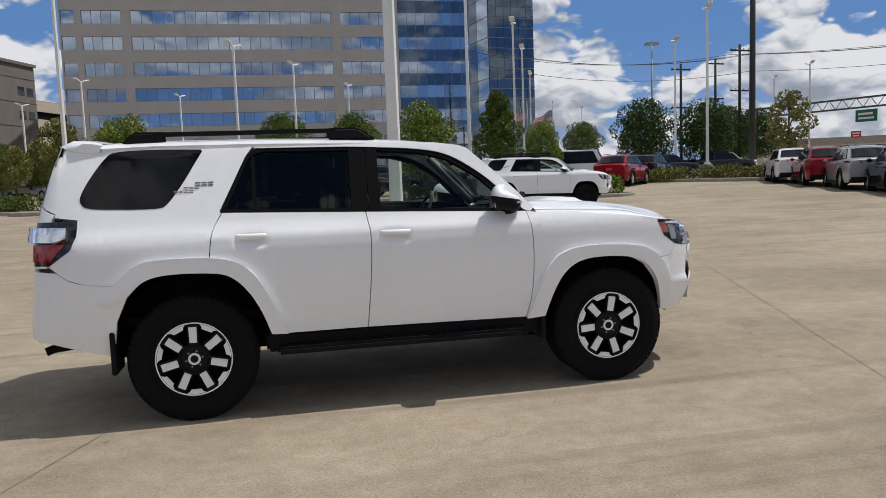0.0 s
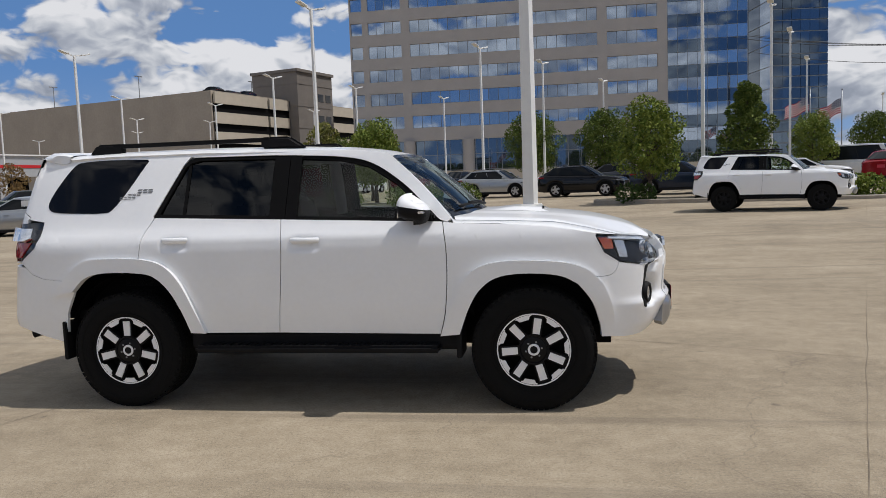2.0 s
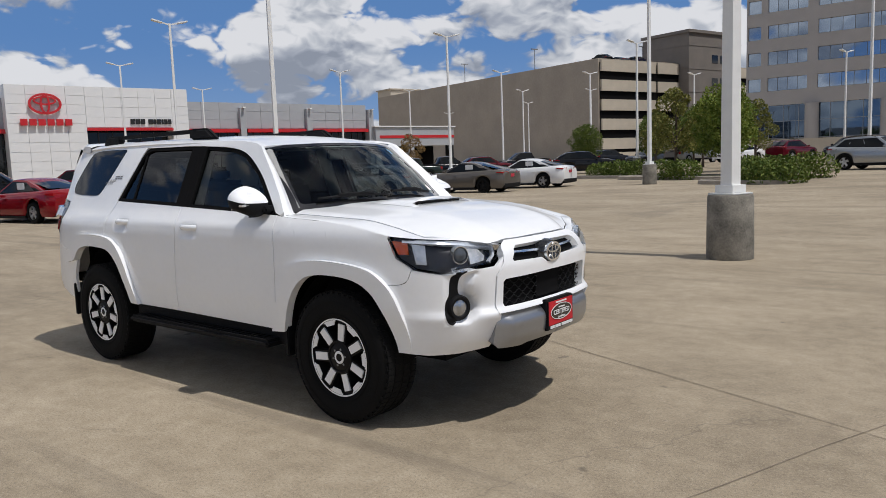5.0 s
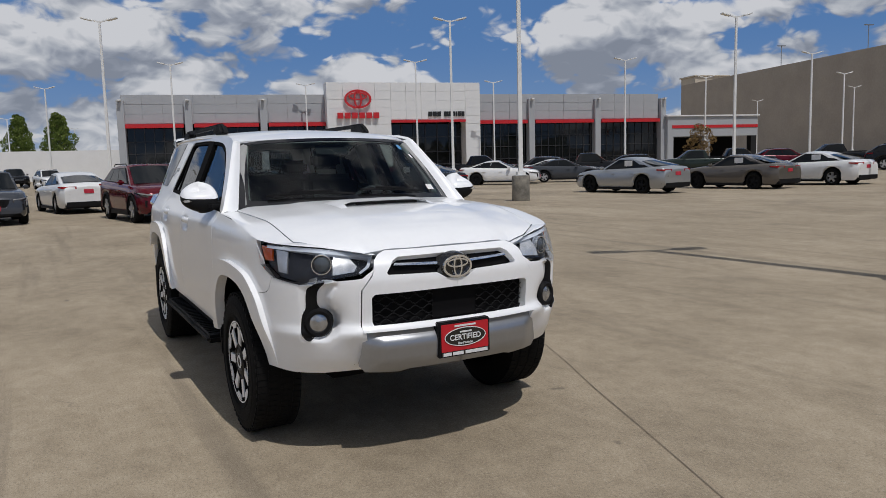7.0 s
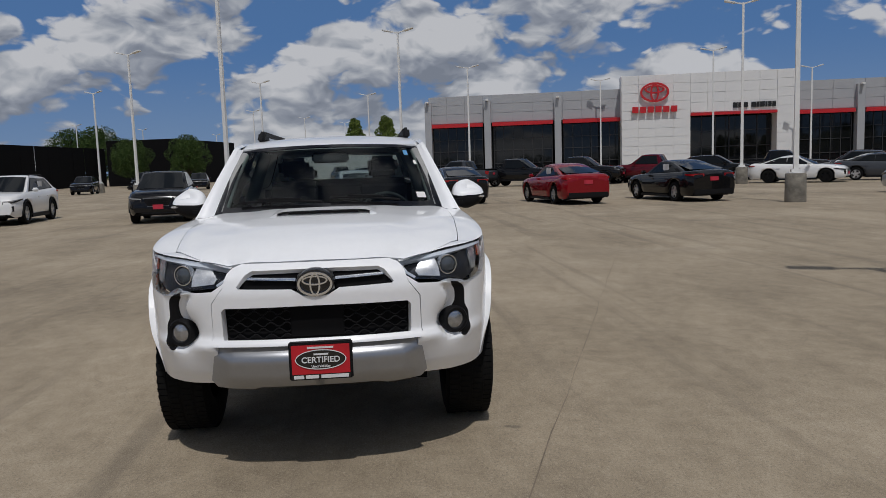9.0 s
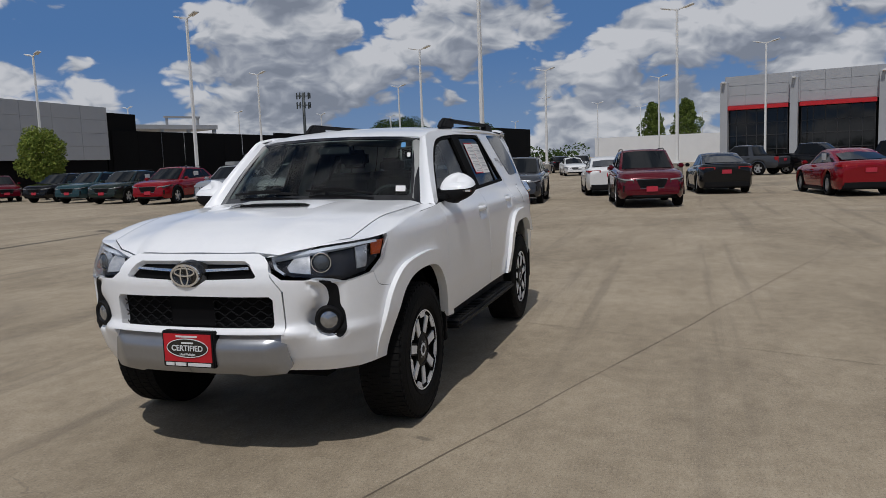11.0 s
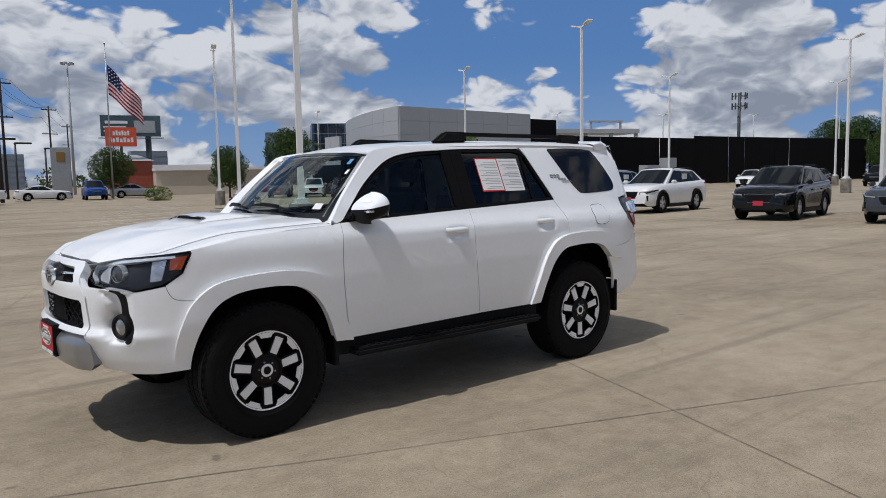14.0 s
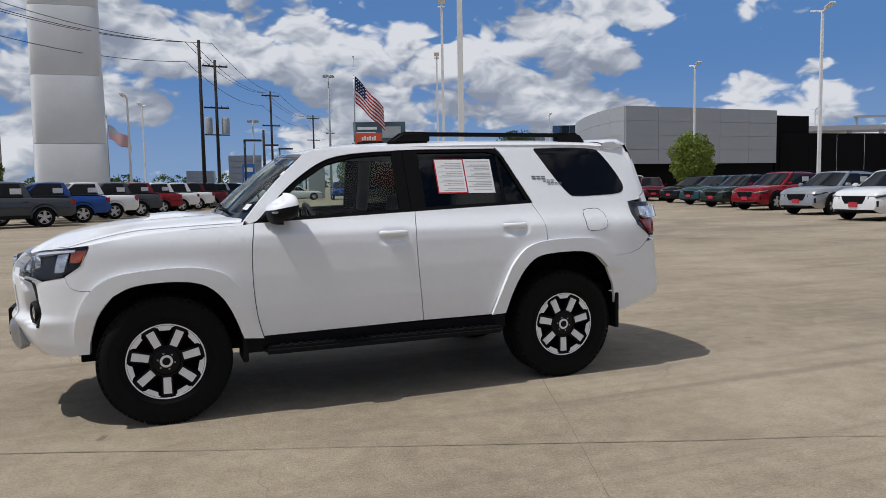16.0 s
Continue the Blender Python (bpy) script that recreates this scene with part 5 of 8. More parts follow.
for fl in (1, -1):
    # doors
    belt_f, belt_r = [(0.83, 1.225), (-0.268, 1.268)], [(-0.268, 1.268), (-1.18, 1.302)]
    door = off(curve_pts(DOOR_F_EDGE), -G) + off(curve_pts(DOOR_MID)[::-1], G)
    mapped_panel("front_door", XS(*door), skin, M_BODY, hero, flip=fl, grid=(0.03, 0.02))
    door = off(curve_pts(DOOR_MID), -G) + [(-0.80, 0.515)] + off(curve_pts([(-0.91, 0.52), (-0.965, 0.675), (-1.045, 0.815), (-1.15, 0.91), (-1.264, 0.936)]), G) + off(curve_pts(DOOR_R_EDGE[::-1]), G)
    mapped_panel("rear_door", XS(*door), skin, M_BODY, hero, flip=fl, grid=(0.03, 0.02))
    # wing
    wing = off(curve_pts(DOOR_F_EDGE)[::-1], G)[::-1]
    seam = curve_pts([(1.69, 0.81), (1.72, 0.853), (1.84, 0.858), (1.905, 0.88), (1.935, 0.945)], 4)
    fend = wing + curve_pts(ARCH_F[:7]) + seam[1:] + [(1.845, 1.005), (1.795, 1.110), (1.80, 1.128), (1.6, 1.165), (1.3, 1.195), (1.0, 1.21), (0.90, 1.215)]
    mapped_panel("front_wing", XS(*fend), skin, M_BODY, hero, flip=fl)
    # the shoulder that rolls over from the bonnet's edge to the wing and the lamp
    inner = [(0.90, 0.776), (1.2, 0.776), (1.5, 0.766), (1.80, 0.753), (1.93, 0.741), (1.976, 0.70), (2.076, 0.58), (2.131, 0.46), (2.156, 0.41)]
    outer = [X(0.90, 1.2155), X(1.2, 1.203), X(1.5, 1.172), X(1.80, 1.127), X(1.95, 1.111), Y(0.70, 1.092), Y(0.55, 1.070), Y(0.46, 1.052), Y(0.42, 1.046)]
    wt = bmesh.new()
    rows = []
    for i in range(len(inner) - 1):
        for k in range(8):
            f = k / 8
            at = [[p[j] + (q[j] - p[j]) * f for j in (0, 1)] for p, q in ((inner[i], inner[i + 1]), (outer[i], outer[i + 1]))]
            rows.append((bonnet(*at[0]), skin(*at[1])))
    rows.append((bonnet(*inner[-1]), skin(*outer[-1])))
    WING_ROOT = rows[0]
    mesh_rows = []
    for p, q in rows:
        row = []
        for k in range(-1, 8):
            t = max(0, k) / 7 * math.pi / 2
            c = Vector((p.x + (q.x - p.x) * math.sin(t), p.y + (q.y - p.y) * math.sin(t), p.z - 0.002 + (q.z - p.z + 0.002) * (1 - math.cos(t))))
            if k < 0:
                c.z -= 0.03
            row.append(wt.verts.new((c.x, c.y * fl, c.z)))
        mesh_rows.append(row)
    for p, q in zip(mesh_rows, mesh_rows[1:]):
        for k in range(8):
            wt.faces.new((p[k], p[k + 1], q[k + 1], q[k]))
    part("wing_top", wt, M_BODY, hero, smooth=True, sharp=50)
    # pillar and roof rail over the doors
    rail = [(0.815, 1.238), (0.86, 1.225), (0.885, 1.245), (0.868, 1.262), (0.838, 1.30), (0.788, 1.36), (0.662, 1.49), (0.535, 1.61)] + ROOF_LINE[:6] + [(-0.97, 1.715), (-0.93, 1.712)] + [(-0.4, 1.706)] + curve_pts(WIN_TOP)[:-1]
    mapped_panel("roof_rail_panel", XS(*rail), skin, M_BODY, hero, flip=fl, depth=0.03)
    # quarter panel
    quarter = off(curve_pts(DOOR_R_EDGE), -G) + curve_pts([(-1.29, 0.938), (-1.52, 0.94), (-1.66, 0.905), (-1.765, 0.81)]) + [(-1.79, 0.885), (-2.0, 0.905), (-2.10, 0.935), (-2.17, 0.985)]
    quarter += [(-2.215, 1.02), (-2.075, 1.115), (-2.045, 1.20), (-2.05, 1.295), (-2.20, 1.315)] + [(-2.19, 1.45), (-2.165, 1.60), (-2.14, 1.70), (-2.10, 1.745), (-1.93, 1.745)] + ROOF_LINE[5:7][::-1] + [(-0.98, 1.712), (-1.02, 1.66), (-1.195, 1.31)]
    mapped_panel("quarter_panel", XS(*quarter), skin, M_BODY, hero, flip=fl)
    # rear bumper cover
    rb = [(-1.79, 0.88), (-2.0, 0.90), (-2.10, 0.93), (-2.17, 0.98)]
    rbp = XS(*rb) + [YR(0.5, 1.0), YR(0.0, 1.0), YR(0.0, 0.60), YR(0.5, 0.575)] + XS((-2.24, 0.545), (-2.05, 0.49), (-1.90, 0.452), (-1.868, 0.455), (-1.86, 0.50), (-1.835, 0.66), (-1.77, 0.80))
    mapped_panel("rear_bumper", rbp, skin, M_BODY, hero, flip=fl)
    mapped_panel("bumper_backing", XS((-1.80, 0.80), (-1.77, 0.92), (-2.0, 0.945), (-2.06, 0.86), (-1.87, 0.68)), skin, M_BODY, hero, flip=fl, out=-0.008, depth=0.004)
    mapped_panel("bumper_trim", [YR(0.0, 0.61), YR(0.5, 0.595), YR(0.68, 0.59), YR(0.66, 0.545), YR(0.5, 0.52), YR(0.0, 0.52)], skin, M_PLASTIC, hero, flip=fl, out=-0.01)
    # tailgate half
    gate = [YR(0.0, 1.01), YR(0.5, 1.01)] + XS((-2.24, 1.01), (-2.23, 1.03), (-2.23, 1.31), (-2.20, 1.33)) + [YR(0.655, 1.40), YR(0.55, 1.365), YR(0.0, 1.365)]
    mapped_panel("tailgate", gate, skin, M_BODY, hero, flip=fl)
    frame_ = XS((-2.20, 1.335), (-2.165, 1.60), (-2.14, 1.70), (-2.11, 1.745)) + [YR(0.5, 1.75), YR(0.0, 1.75), YR(0.0, 1.675), YR(0.585, 1.655), YR(0.65, 1.42)]
    mapped_panel("tailgate_frame", frame_, skin, M_BODY, hero, flip=fl)
    mapped_panel("rear_window", [YR(0.0, 1.36), YR(0.55, 1.36), YR(0.66, 1.42), YR(0.60, 1.66), YR(0.0, 1.68)], skin, M_REARGLASS, hero, flip=fl, out=0.006, depth=0.004)
    # flares stand proud of the side
    f1 = curve_pts(FLARE_F) + curve_pts(ARCH_F)[::-1]

    def front_flare(s, z, out=0.0):
        # runs out into the bumper at its lower front end
        blend = (1 - smooth01(0.50, 0.76, z)) * (1 - smooth01(X(1.74, 0)[0], X(1.55, 0)[0], s))
        return skin(s, z, out * (1 - 0.88 * blend))

    mapped_panel("wheel_flare", XS(*f1), front_flare, M_BODY, hero, flip=fl, out=0.031, depth=0.034, grid=(0.05, 0.05))
    f2 = curve_pts(FLARE_R) + curve_pts(ARCH_R[2:])[::-1]
    mapped_panel("wheel_flare", XS(*f2), skin, M_BODY, hero, flip=fl, out=0.031, depth=0.05, grid=(0.05, 0.05))
    # side glass
    fw = [(0.78, 1.242)] + [(0.66, 1.35), (0.525, 1.475), (0.325, 1.605), (0.12, 1.655), (-0.19, 1.678), (-0.19, 1.29)]
    mapped_panel("front_door_window", XS(*[(a - 0.0, b) for a, b in fw]), skin, M_DOORGLASS, hero, flip=fl, out=-0.022, depth=0.004)
    frame_top = curve_pts(WIN_TOP) + [(0.83, 1.225), (-0.17, 1.262), (-0.17, 1.286), (0.755, 1.249)] + [(0.645, 1.352), (0.515, 1.478), (0.315, 1.602), (0.12, 1.652), (-0.19, 1.675), (-0.24, 1.675)]
    mapped_panel("window_frame", XS(*frame_top), skin, M_DARK, hero, flip=fl, out=-0.008, depth=0.03)
    sail = [(0.83, 1.228), (0.75, 1.315), (0.66, 1.315), (0.63, 1.236)]
    mapped_panel("mirror_sail", XS(*sail), skin, M_DARK, hero, flip=fl, out=-0.004, depth=0.02)
    mapped_panel("pillar_trim", XS((-0.165, 1.264), (-0.24, 1.267), (-0.235, 1.70), (-0.16, 1.697)), skin, M_DARK, hero, flip=fl, out=-0.003, depth=0.03)
    mapped_panel("pillar_trim", XS((-0.245, 1.267), (-0.355, 1.271), (-0.35, 1.705), (-0.24, 1.70)), skin, M_DARK, hero, flip=fl, out=-0.005, depth=0.03)
    mapped_panel("rear_door_window", XS((-0.36, 1.292), (-0.36, 1.685), (-0.90, 1.695), (-0.965, 1.66), (-0.965, 1.312)), skin, M_PRIVACY, hero, flip=fl, out=-0.020, depth=0.004)
    mapped_panel("quarter_light", XS((-0.985, 1.314), (-0.985, 1.645), (-1.01, 1.63), (-1.155, 1.322)), skin, M_PRIVACY, hero, flip=fl, out=-0.020, depth=0.004)
    mapped_panel("window_frame", XS((-0.24, 1.70), (-0.93, 1.712), (-0.985, 1.695), (-1.03, 1.64), (-1.195, 1.302), (-0.355, 1.271), (-0.355, 1.295), (-1.15, 1.325), (-1.005, 1.64), (-0.965, 1.672), (-0.90, 1.688), (-0.24, 1.678)), skin, M_DARK, hero, flip=fl, out=-0.006, depth=0.03)
    mapped_panel("window_frame", XS((-0.965, 1.312), (-0.985, 1.313), (-0.985, 1.66), (-0.965, 1.67)), skin, M_DARK, hero, flip=fl, out=-0.012, depth=0.02)
    qw = curve_pts([(-1.30, 1.712), (-1.62, 1.718), (-1.82, 1.708), (-1.885, 1.68), (-1.97, 1.57), (-2.035, 1.46), (-2.04, 1.40), (-1.98, 1.362), (-1.80, 1.35), (-1.58, 1.346), (-1.51, 1.372), (-1.42, 1.49), (-1.31, 1.67), (-1.29, 1.70)], 3)
    mapped_panel("quarter_window", XS(*qw), skin, M_BACKGLASS, hero, flip=fl, out=0.003, depth=0.01)
    # inner shell behind the shut lines
    shell = [(0.80, 0.50), (0.86, 1.20), (0.80, 1.22), (-0.27, 1.255), (-1.18, 1.29), (-1.25, 1.18), (-1.30, 0.98), (-1.1, 0.95), (-0.93, 0.72), (-0.86, 0.52)]
    mapped_panel("inner_shell", XS(*shell), skin, M_DARK, hero, flip=fl, out=-0.03, depth=0.01)
    # handles
    for x0, z0 in HANDLES:
        h = bmesh.new()
        pts = []
        for k in range(9):
            u = k / 8
            p = skin(*X(x0 + 0.022 + 0.215 * u, z0 + 0.075), 0.006 + 0.034 * math.sin(math.pi * u) ** 0.5)
            p.z = z0 + 0.010
            pts.append((p.x, p.y * fl, p.z))
        tube(h, pts, 0.017, 10)
        for v in h.verts:
            v.co.z = z0 + 0.006 + (v.co.z - z0 - 0.006) * 1.15
        part("door_handle", h, M_BODY, hero, smooth=True, sharp=50)
    # front bumper cover
    bump = [Y(0.437, 0.985), Y(0.452, 0.955), Y(0.507, 0.88), Y(0.513, 0.70), Y(0.490, 0.665), Y(0.480, 0.60), Y(0.485, 0.50), Y(0.50, 0.462)]
    bump += [Y(0.70, 0.452)] + XS((2.0, 0.455), (1.90, 0.465), (1.83, 0.47)) + XS(*curve_pts(ARCH_F[6:])[::-1])[1:] + XS(*[(a + 0.002, b - 0.003) for a, b in seam[1:]])
    bump += [X(1.958, 0.937), Y(0.765, 0.910), Y(0.70, 0.914), Y(0.62, 0.932), Y(0.50, 0.940)]
    mapped_panel("front_bumper", bump, skin, M_BODY, hero, flip=fl, grid=(0.016, 0.02))
    # nose surround, left or right half
    sur = [Y(0.0, 1.066), Y(0.37, 1.066), Y(0.41, 1.05), Y(0.433, 1.025), Y(0.447, 0.955), Y(0.50, 0.88), Y(0.508, 0.70), Y(0.503, 0.672), Y(0.0, 0.672), Y(0.0, 0.702), Y(0.45, 0.702), Y(0.457, 0.72), Y(0.457, 0.842), Y(0.44, 0.858), Y(0.0, 0.862),
           Y(0.0, 0.905), Y(0.06, 0.912), Y(0.115, 0.945), Y(0.37, 0.952), Y(0.378, 0.962), Y(0.34, 1.018), Y(0.31, 1.034), Y(0.0, 1.037)]
    mapped_panel("nose_surround", sur, skin, M_BODY, hero, flip=fl, depth=0.05, grid=(0.04, 0.03), out=0.006)
    # dark grilles set back
    mapped_panel("grille_back", [Y(0.0, 1.045), Y(0.36, 1.045), Y(0.40, 0.95), Y(0.0, 0.94)], skin, M_DARK, hero, flip=fl, out=-0.035, depth=0.01)
    mapped_panel("grille_back", [Y(0.0, 0.87), Y(0.47, 0.87), Y(0.47, 0.69), Y(0.0, 0.69)], skin, M_DARK, hero, flip=fl, out=-0.05, depth=0.01)
    bars = bmesh.new()
    for row in range(6):
        z0 = 0.712 + 0.029 * row
        pts = []
        for k in range(33):
            y0 = 0.13 + 0.312 * k / 32
            p = skin(*Y(y0, z0 + 0.010 * math.sin(k * math.pi / 4 + (row % 2) * math.pi)), -0.022)
            pts.append((p.x, p.y * fl, p.z))
        tube(bars, pts, 0.0032, 5, cap=False)
    part("grille_mesh", bars, M_PLASTIC, hero, smooth=True)
    mapped_panel("grille_cover", [Y(0.0, 0.858), Y(0.13, 0.858), Y(0.13, 0.706), Y(0.0, 0.706)], skin, M_DARK, hero, flip=fl, out=-0.026, depth=0.02)
    mapped_panel("grille_bar", [Y(0.095, 0.995), Y(0.33, 1.004), Y(0.335, 0.993), Y(0.095, 0.982)], skin, M_CHROME, hero, flip=fl, out=-0.012, depth=0.02)
    # silver lower guard
    mapped_panel("skid_guard", [Y(0.0, 0.668), Y(0.49, 0.668), Y(0.502, 0.655), Y(0.512, 0.60), Y(0.53, 0.50), Y(0.50, 0.468), Y(0.33, 0.455), Y(0.28, 0.468), Y(0.0, 0.468)], guard, M_SILVER, hero, flip=fl, out=0.0, depth=0.05, grid=(0.04, 0.02))
    # headlamp

    def lamp_skin(s, z, out=0.0):
        # the lamp lies deeper towards the nose
        return skin(s, z, out - 0.055 * (1 - smooth01(Y(0.44, 0)[0], Y(0.70, 0)[0], s)))

    lamp = [X(1.80, 1.116), X(1.95, 1.105), Y(0.70, 1.086), Y(0.55, 1.064), Y(0.375, 1.036), Y(0.415, 0.985), Y(0.50, 0.948), Y(0.62, 0.940), Y(0.70, 0.922), Y(0.765, 0.918), X(1.955, 0.945), X(1.85, 1.005)]
    lob = mapped_panel("headlamp", lamp, lamp_skin, M_LAMPBED, hero, flip=fl, out=-0.045, depth=0.01, label="black headlamp with clear cover")
    mapped_panel("lamp_cover", lamp, lamp_skin, M_LENS, lob, flip=fl, out=0.004, depth=0.045, grid=(0.035, 0.03))
    mapped_panel("amber_lens", [X(1.815, 1.098), X(1.905, 1.094), X(1.915, 1.025), X(1.855, 1.025)], skin, M_AMBER, lob, flip=fl, out=-0.02, depth=0.01)
    mapped_panel("light_bar", [X(1.88, 1.104), X(1.95, 1.099), Y(0.70, 1.080), Y(0.55, 1.058), Y(0.428, 1.036), Y(0.452, 0.985), Y(0.50, 0.955), Y(0.508, 0.964), Y(0.466, 0.992), Y(0.450, 1.026), Y(0.55, 1.044), Y(0.70, 1.066), X(1.95, 1.085), X(1.88, 1.090)], lamp_skin, M_GUIDE, lob, flip=fl, out=-0.008, depth=0.02)
    mapped_panel("reflector", [Y(0.635, 1.048), Y(0.555, 1.036), Y(0.515, 0.990), Y(0.53, 0.965), Y(0.635, 0.956)], lamp_skin, M_LAMPSILVER, lob, flip=fl, out=-0.030, depth=0.01)
    mapped_panel("reflector", [X(1.925, 1.080), X(2.0, 1.070), X(2.01, 0.965), X(1.955, 0.970)], skin, M_LAMPSILVER, lob, flip=fl, out=-0.030, depth=0.01)
    c = lamp_skin(*Y(0.685, 1.010), -0.026)
    pr = bmesh.new()
    turn = Matrix.Translation((c.x, c.y * fl, c.z)) @ Matrix.Rotation(fl * radians(22), 4, "Z")
    lathe(pr, [(0.0, 0.012), (0.03, 0.008), (0.043, -0.004), (0.046, -0.03)], 24, "x", turn)
    part("projector", pr, M_LENSBALL, lob, smooth=True)
    pr = bmesh.new()
    lathe(pr, [(0.045, -0.03), (0.046, 0.002), (0.050, 0.002), (0.053, -0.03)], 24, "x", turn)
    part("projector_ring", pr, M_CHROME, lob, smooth=True, sharp=40)
    # fog lamp in its black insert
    ins = curve_pts([(0.668, 0.922), (0.705, 0.915), (0.738, 0.90), (0.748, 0.86), (0.751, 0.80), (0.765, 0.76), (0.769, 0.70), (0.760, 0.65), (0.742, 0.634), (0.722, 0.648), (0.688, 0.68), (0.680, 0.72), (0.688, 0.77), (0.706, 0.81), (0.708, 0.85), (0.698, 0.89), (0.668, 0.922)], 3)[:-1]
    ins = [Y(*p) for p in ins]
    mapped_panel("fog_lamp_insert", ins, skin, M_PLASTIC, hero, flip=fl, out=0.004, depth=0.01, grid=(0.012, 0.012))
    c = skin(*Y(0.703, 0.722), 0.034)
    turn = Matrix.Translation((c.x, c.y * fl, c.z)) @ Matrix.Rotation(fl * radians(20), 4, "Z")
    fg = bmesh.new()
    lathe(fg, [(0.044, 0.000), (0.049, 0.008), (0.062, 0.010), (0.071, -0.004), (0.074, -0.05)], 28, "x", turn)
    fob = part("fog_lamp", fg, M_PLASTIC, hero, "round fog lamp in a black bezel", True, 40)
    fg = bmesh.new()
    lathe(fg, [(0.0, 0.008), (0.025, 0.006), (0.045, 0.0)], 28, "x", turn)
    part("fog_lens", fg, M_FOGLENS, fob, smooth=True)
    # tail lamp
    tl = [X(-2.05, 1.292), X(-2.045, 1.20), X(-2.075, 1.115), X(-2.21, 1.025), YR(0.76, 1.02), YR(0.72, 1.10), YR(0.72, 1.285)]
    tob = mapped_panel("tail_lamp", tl, skin, M_GLOSSBLACK, hero, flip=fl, out=0.004, depth=0.03, label="black tail lamp with clear and red lenses")
    mapped_panel("clear_lens", [X(-2.10, 1.255), X(-2.09, 1.19), X(-2.16, 1.17), YR(0.74, 1.17), YR(0.73, 1.26)], skin, M_CHROME, tob, flip=fl, out=0.045, depth=0.045)
    mapped_panel("red_lens", [X(-2.10, 1.155), X(-2.20, 1.05), YR(0.76, 1.05), YR(0.74, 1.15)], skin, M_LAMPRED, tob, flip=fl, out=0.012, depth=0.02)
    # mirror
    mir = bmesh.new()
    low = bmesh.new()
    for b2, z0, z1, sc in ((mir, 0.16, 1.0, 1.0), (low, -1.0, 0.20, 0.975)):
        rows = []
        for i in range(9):
            ph = (z0 + (z1 - z0) * i / 8) * math.pi / 2
            row = []
            for k in range(24):
                a = 2 * math.pi * k / 24
                cc, ss = math.cos(a), math.sin(a)
                ex = abs(cc) ** 0.75 * (1 if cc > 0 else -1)
                ey = abs(ss) ** 0.6 * (1 if ss > 0 else -1)
                r = max(0.0, math.cos(ph)) ** 0.55 * sc
                zz = math.sin(ph) * (0.098 * (1 - 0.35 * max(0.0, ex) ** 1.5 - 0.30 * max(0.0, ey) ** 2) if ph > 0 else 0.078 * (1 - 0.25 * max(0.0, ey))) - 0.014 * ex
                y0 = 0.955 + 0.115 * ey * r
                x0 = 0.655 + 0.105 * ex * r * (1.0 if ex > 0 else 0.9) - 0.10 * (y0 - 0.955)
                row.append(b2.verts.new((x0, y0 * fl, 1.305 + zz - 0.05 * (0.98 - y0) * (1 if ph > 0 else 0.3))))
            rows.append(row)
        for a, b3 in zip(rows, rows[1:]):
            for k in range(24):
                b2.faces.new((a[k], a[(k + 1) % 24], b3[(k + 1) % 24], b3[k]))
        bmesh.ops.remove_doubles(b2, verts=b2.verts[:], dist=0.0005)
    mob = part("door_mirror", mir, M_BODY, hero, "white mirror cap on a black arm", True, 60)
    part("mirror_shell", low, M_PLASTIC, mob, smooth=True, sharp=60)
    part("mirror_arm", soft_boxes(0.015, (0.66, 0.78, *sorted((fl * 0.80, fl * 0.92)), 1.235, 1.285)), M_PLASTIC, mob)
    gm = bmesh.new()
    add_box(gm, 0.566, 0.572, *sorted((fl * 0.885, fl * 1.02)), 1.262, 1.352)
    part("mirror_glass", gm, M_CHROME, mob)
    part("turn_signal", soft_boxes(0.006, (0.70, 0.745, *sorted((fl * 0.99, fl * 1.065)), 1.288, 1.302)), M_CHROME, mob)
    # roof rack side
    rk = bmesh.new()
    y0 = 0.575
    for xa, xb in ((-1.80, -1.52), (-0.48, -0.14)):
        vs = add_box(rk, xa, xb, *sorted((fl * (y0 - 0.028), fl * (y0 + 0.03))), 1.748, 1.835)
        for v in vs[4:]:
            v.co.x += 0.07 if v.co.x < (xa + xb) / 2 and xa < -1 else (-0.13 if v.co.x > (xa + xb) / 2 and xa > -1 else 0)
    bmesh.ops.bevel(rk, geom=rk.edges[:], offset=0.018, segments=3, affect="EDGES")
    add_box(rk, -1.60, -0.42, *sorted((fl * (y0 - 0.018), fl * (y0 + 0.02))), 1.802, 1.832)
    part("roof_rack", rk, M_PLASTIC, hero, "black roof rail")
    # sill, step board, mud flaps
    part("sill", soft_boxes(0.02, (-0.95, 0.93, *sorted((fl * 0.62, fl * 0.875)), 0.385, 0.515)), M_PLASTIC, hero)
    stp = soft_boxes(0.018, (-0.88, 0.80, *sorted((fl * 0.80, fl * 0.985)), 0.385, 0.435))
    sob = part("step_board", stp, M_PLASTIC, hero, "black running board")
    for k in range(26):
        piece("step_grip", (-0.78 + k * 0.058, -0.75 + k * 0.058, *sorted((fl * 0.83, fl * 0.955)), 0.434, 0.441), M_RUBBER, sob)
    for xb in (-0.6, 0.0, 0.55):
        part("step_bracket", boxes((xb, xb + 0.06, *sorted((fl * 0.6, fl * 0.82)), 0.37, 0.41)), M_TRIM, sob)
    part("mud_flap", soft_boxes(0.006, (-1.885, -1.855, *sorted((fl * 0.68, fl * 0.925)), 0.33, 0.60)), M_PLASTIC, hero)
    part("mud_flap", soft_boxes(0.006, (0.90, 0.935, *sorted((fl * 0.68, fl * 0.925)), 0.34, 0.56)), M_PLASTIC, hero)
    # badge bars on the rear pillar
    bd = bmesh.new()
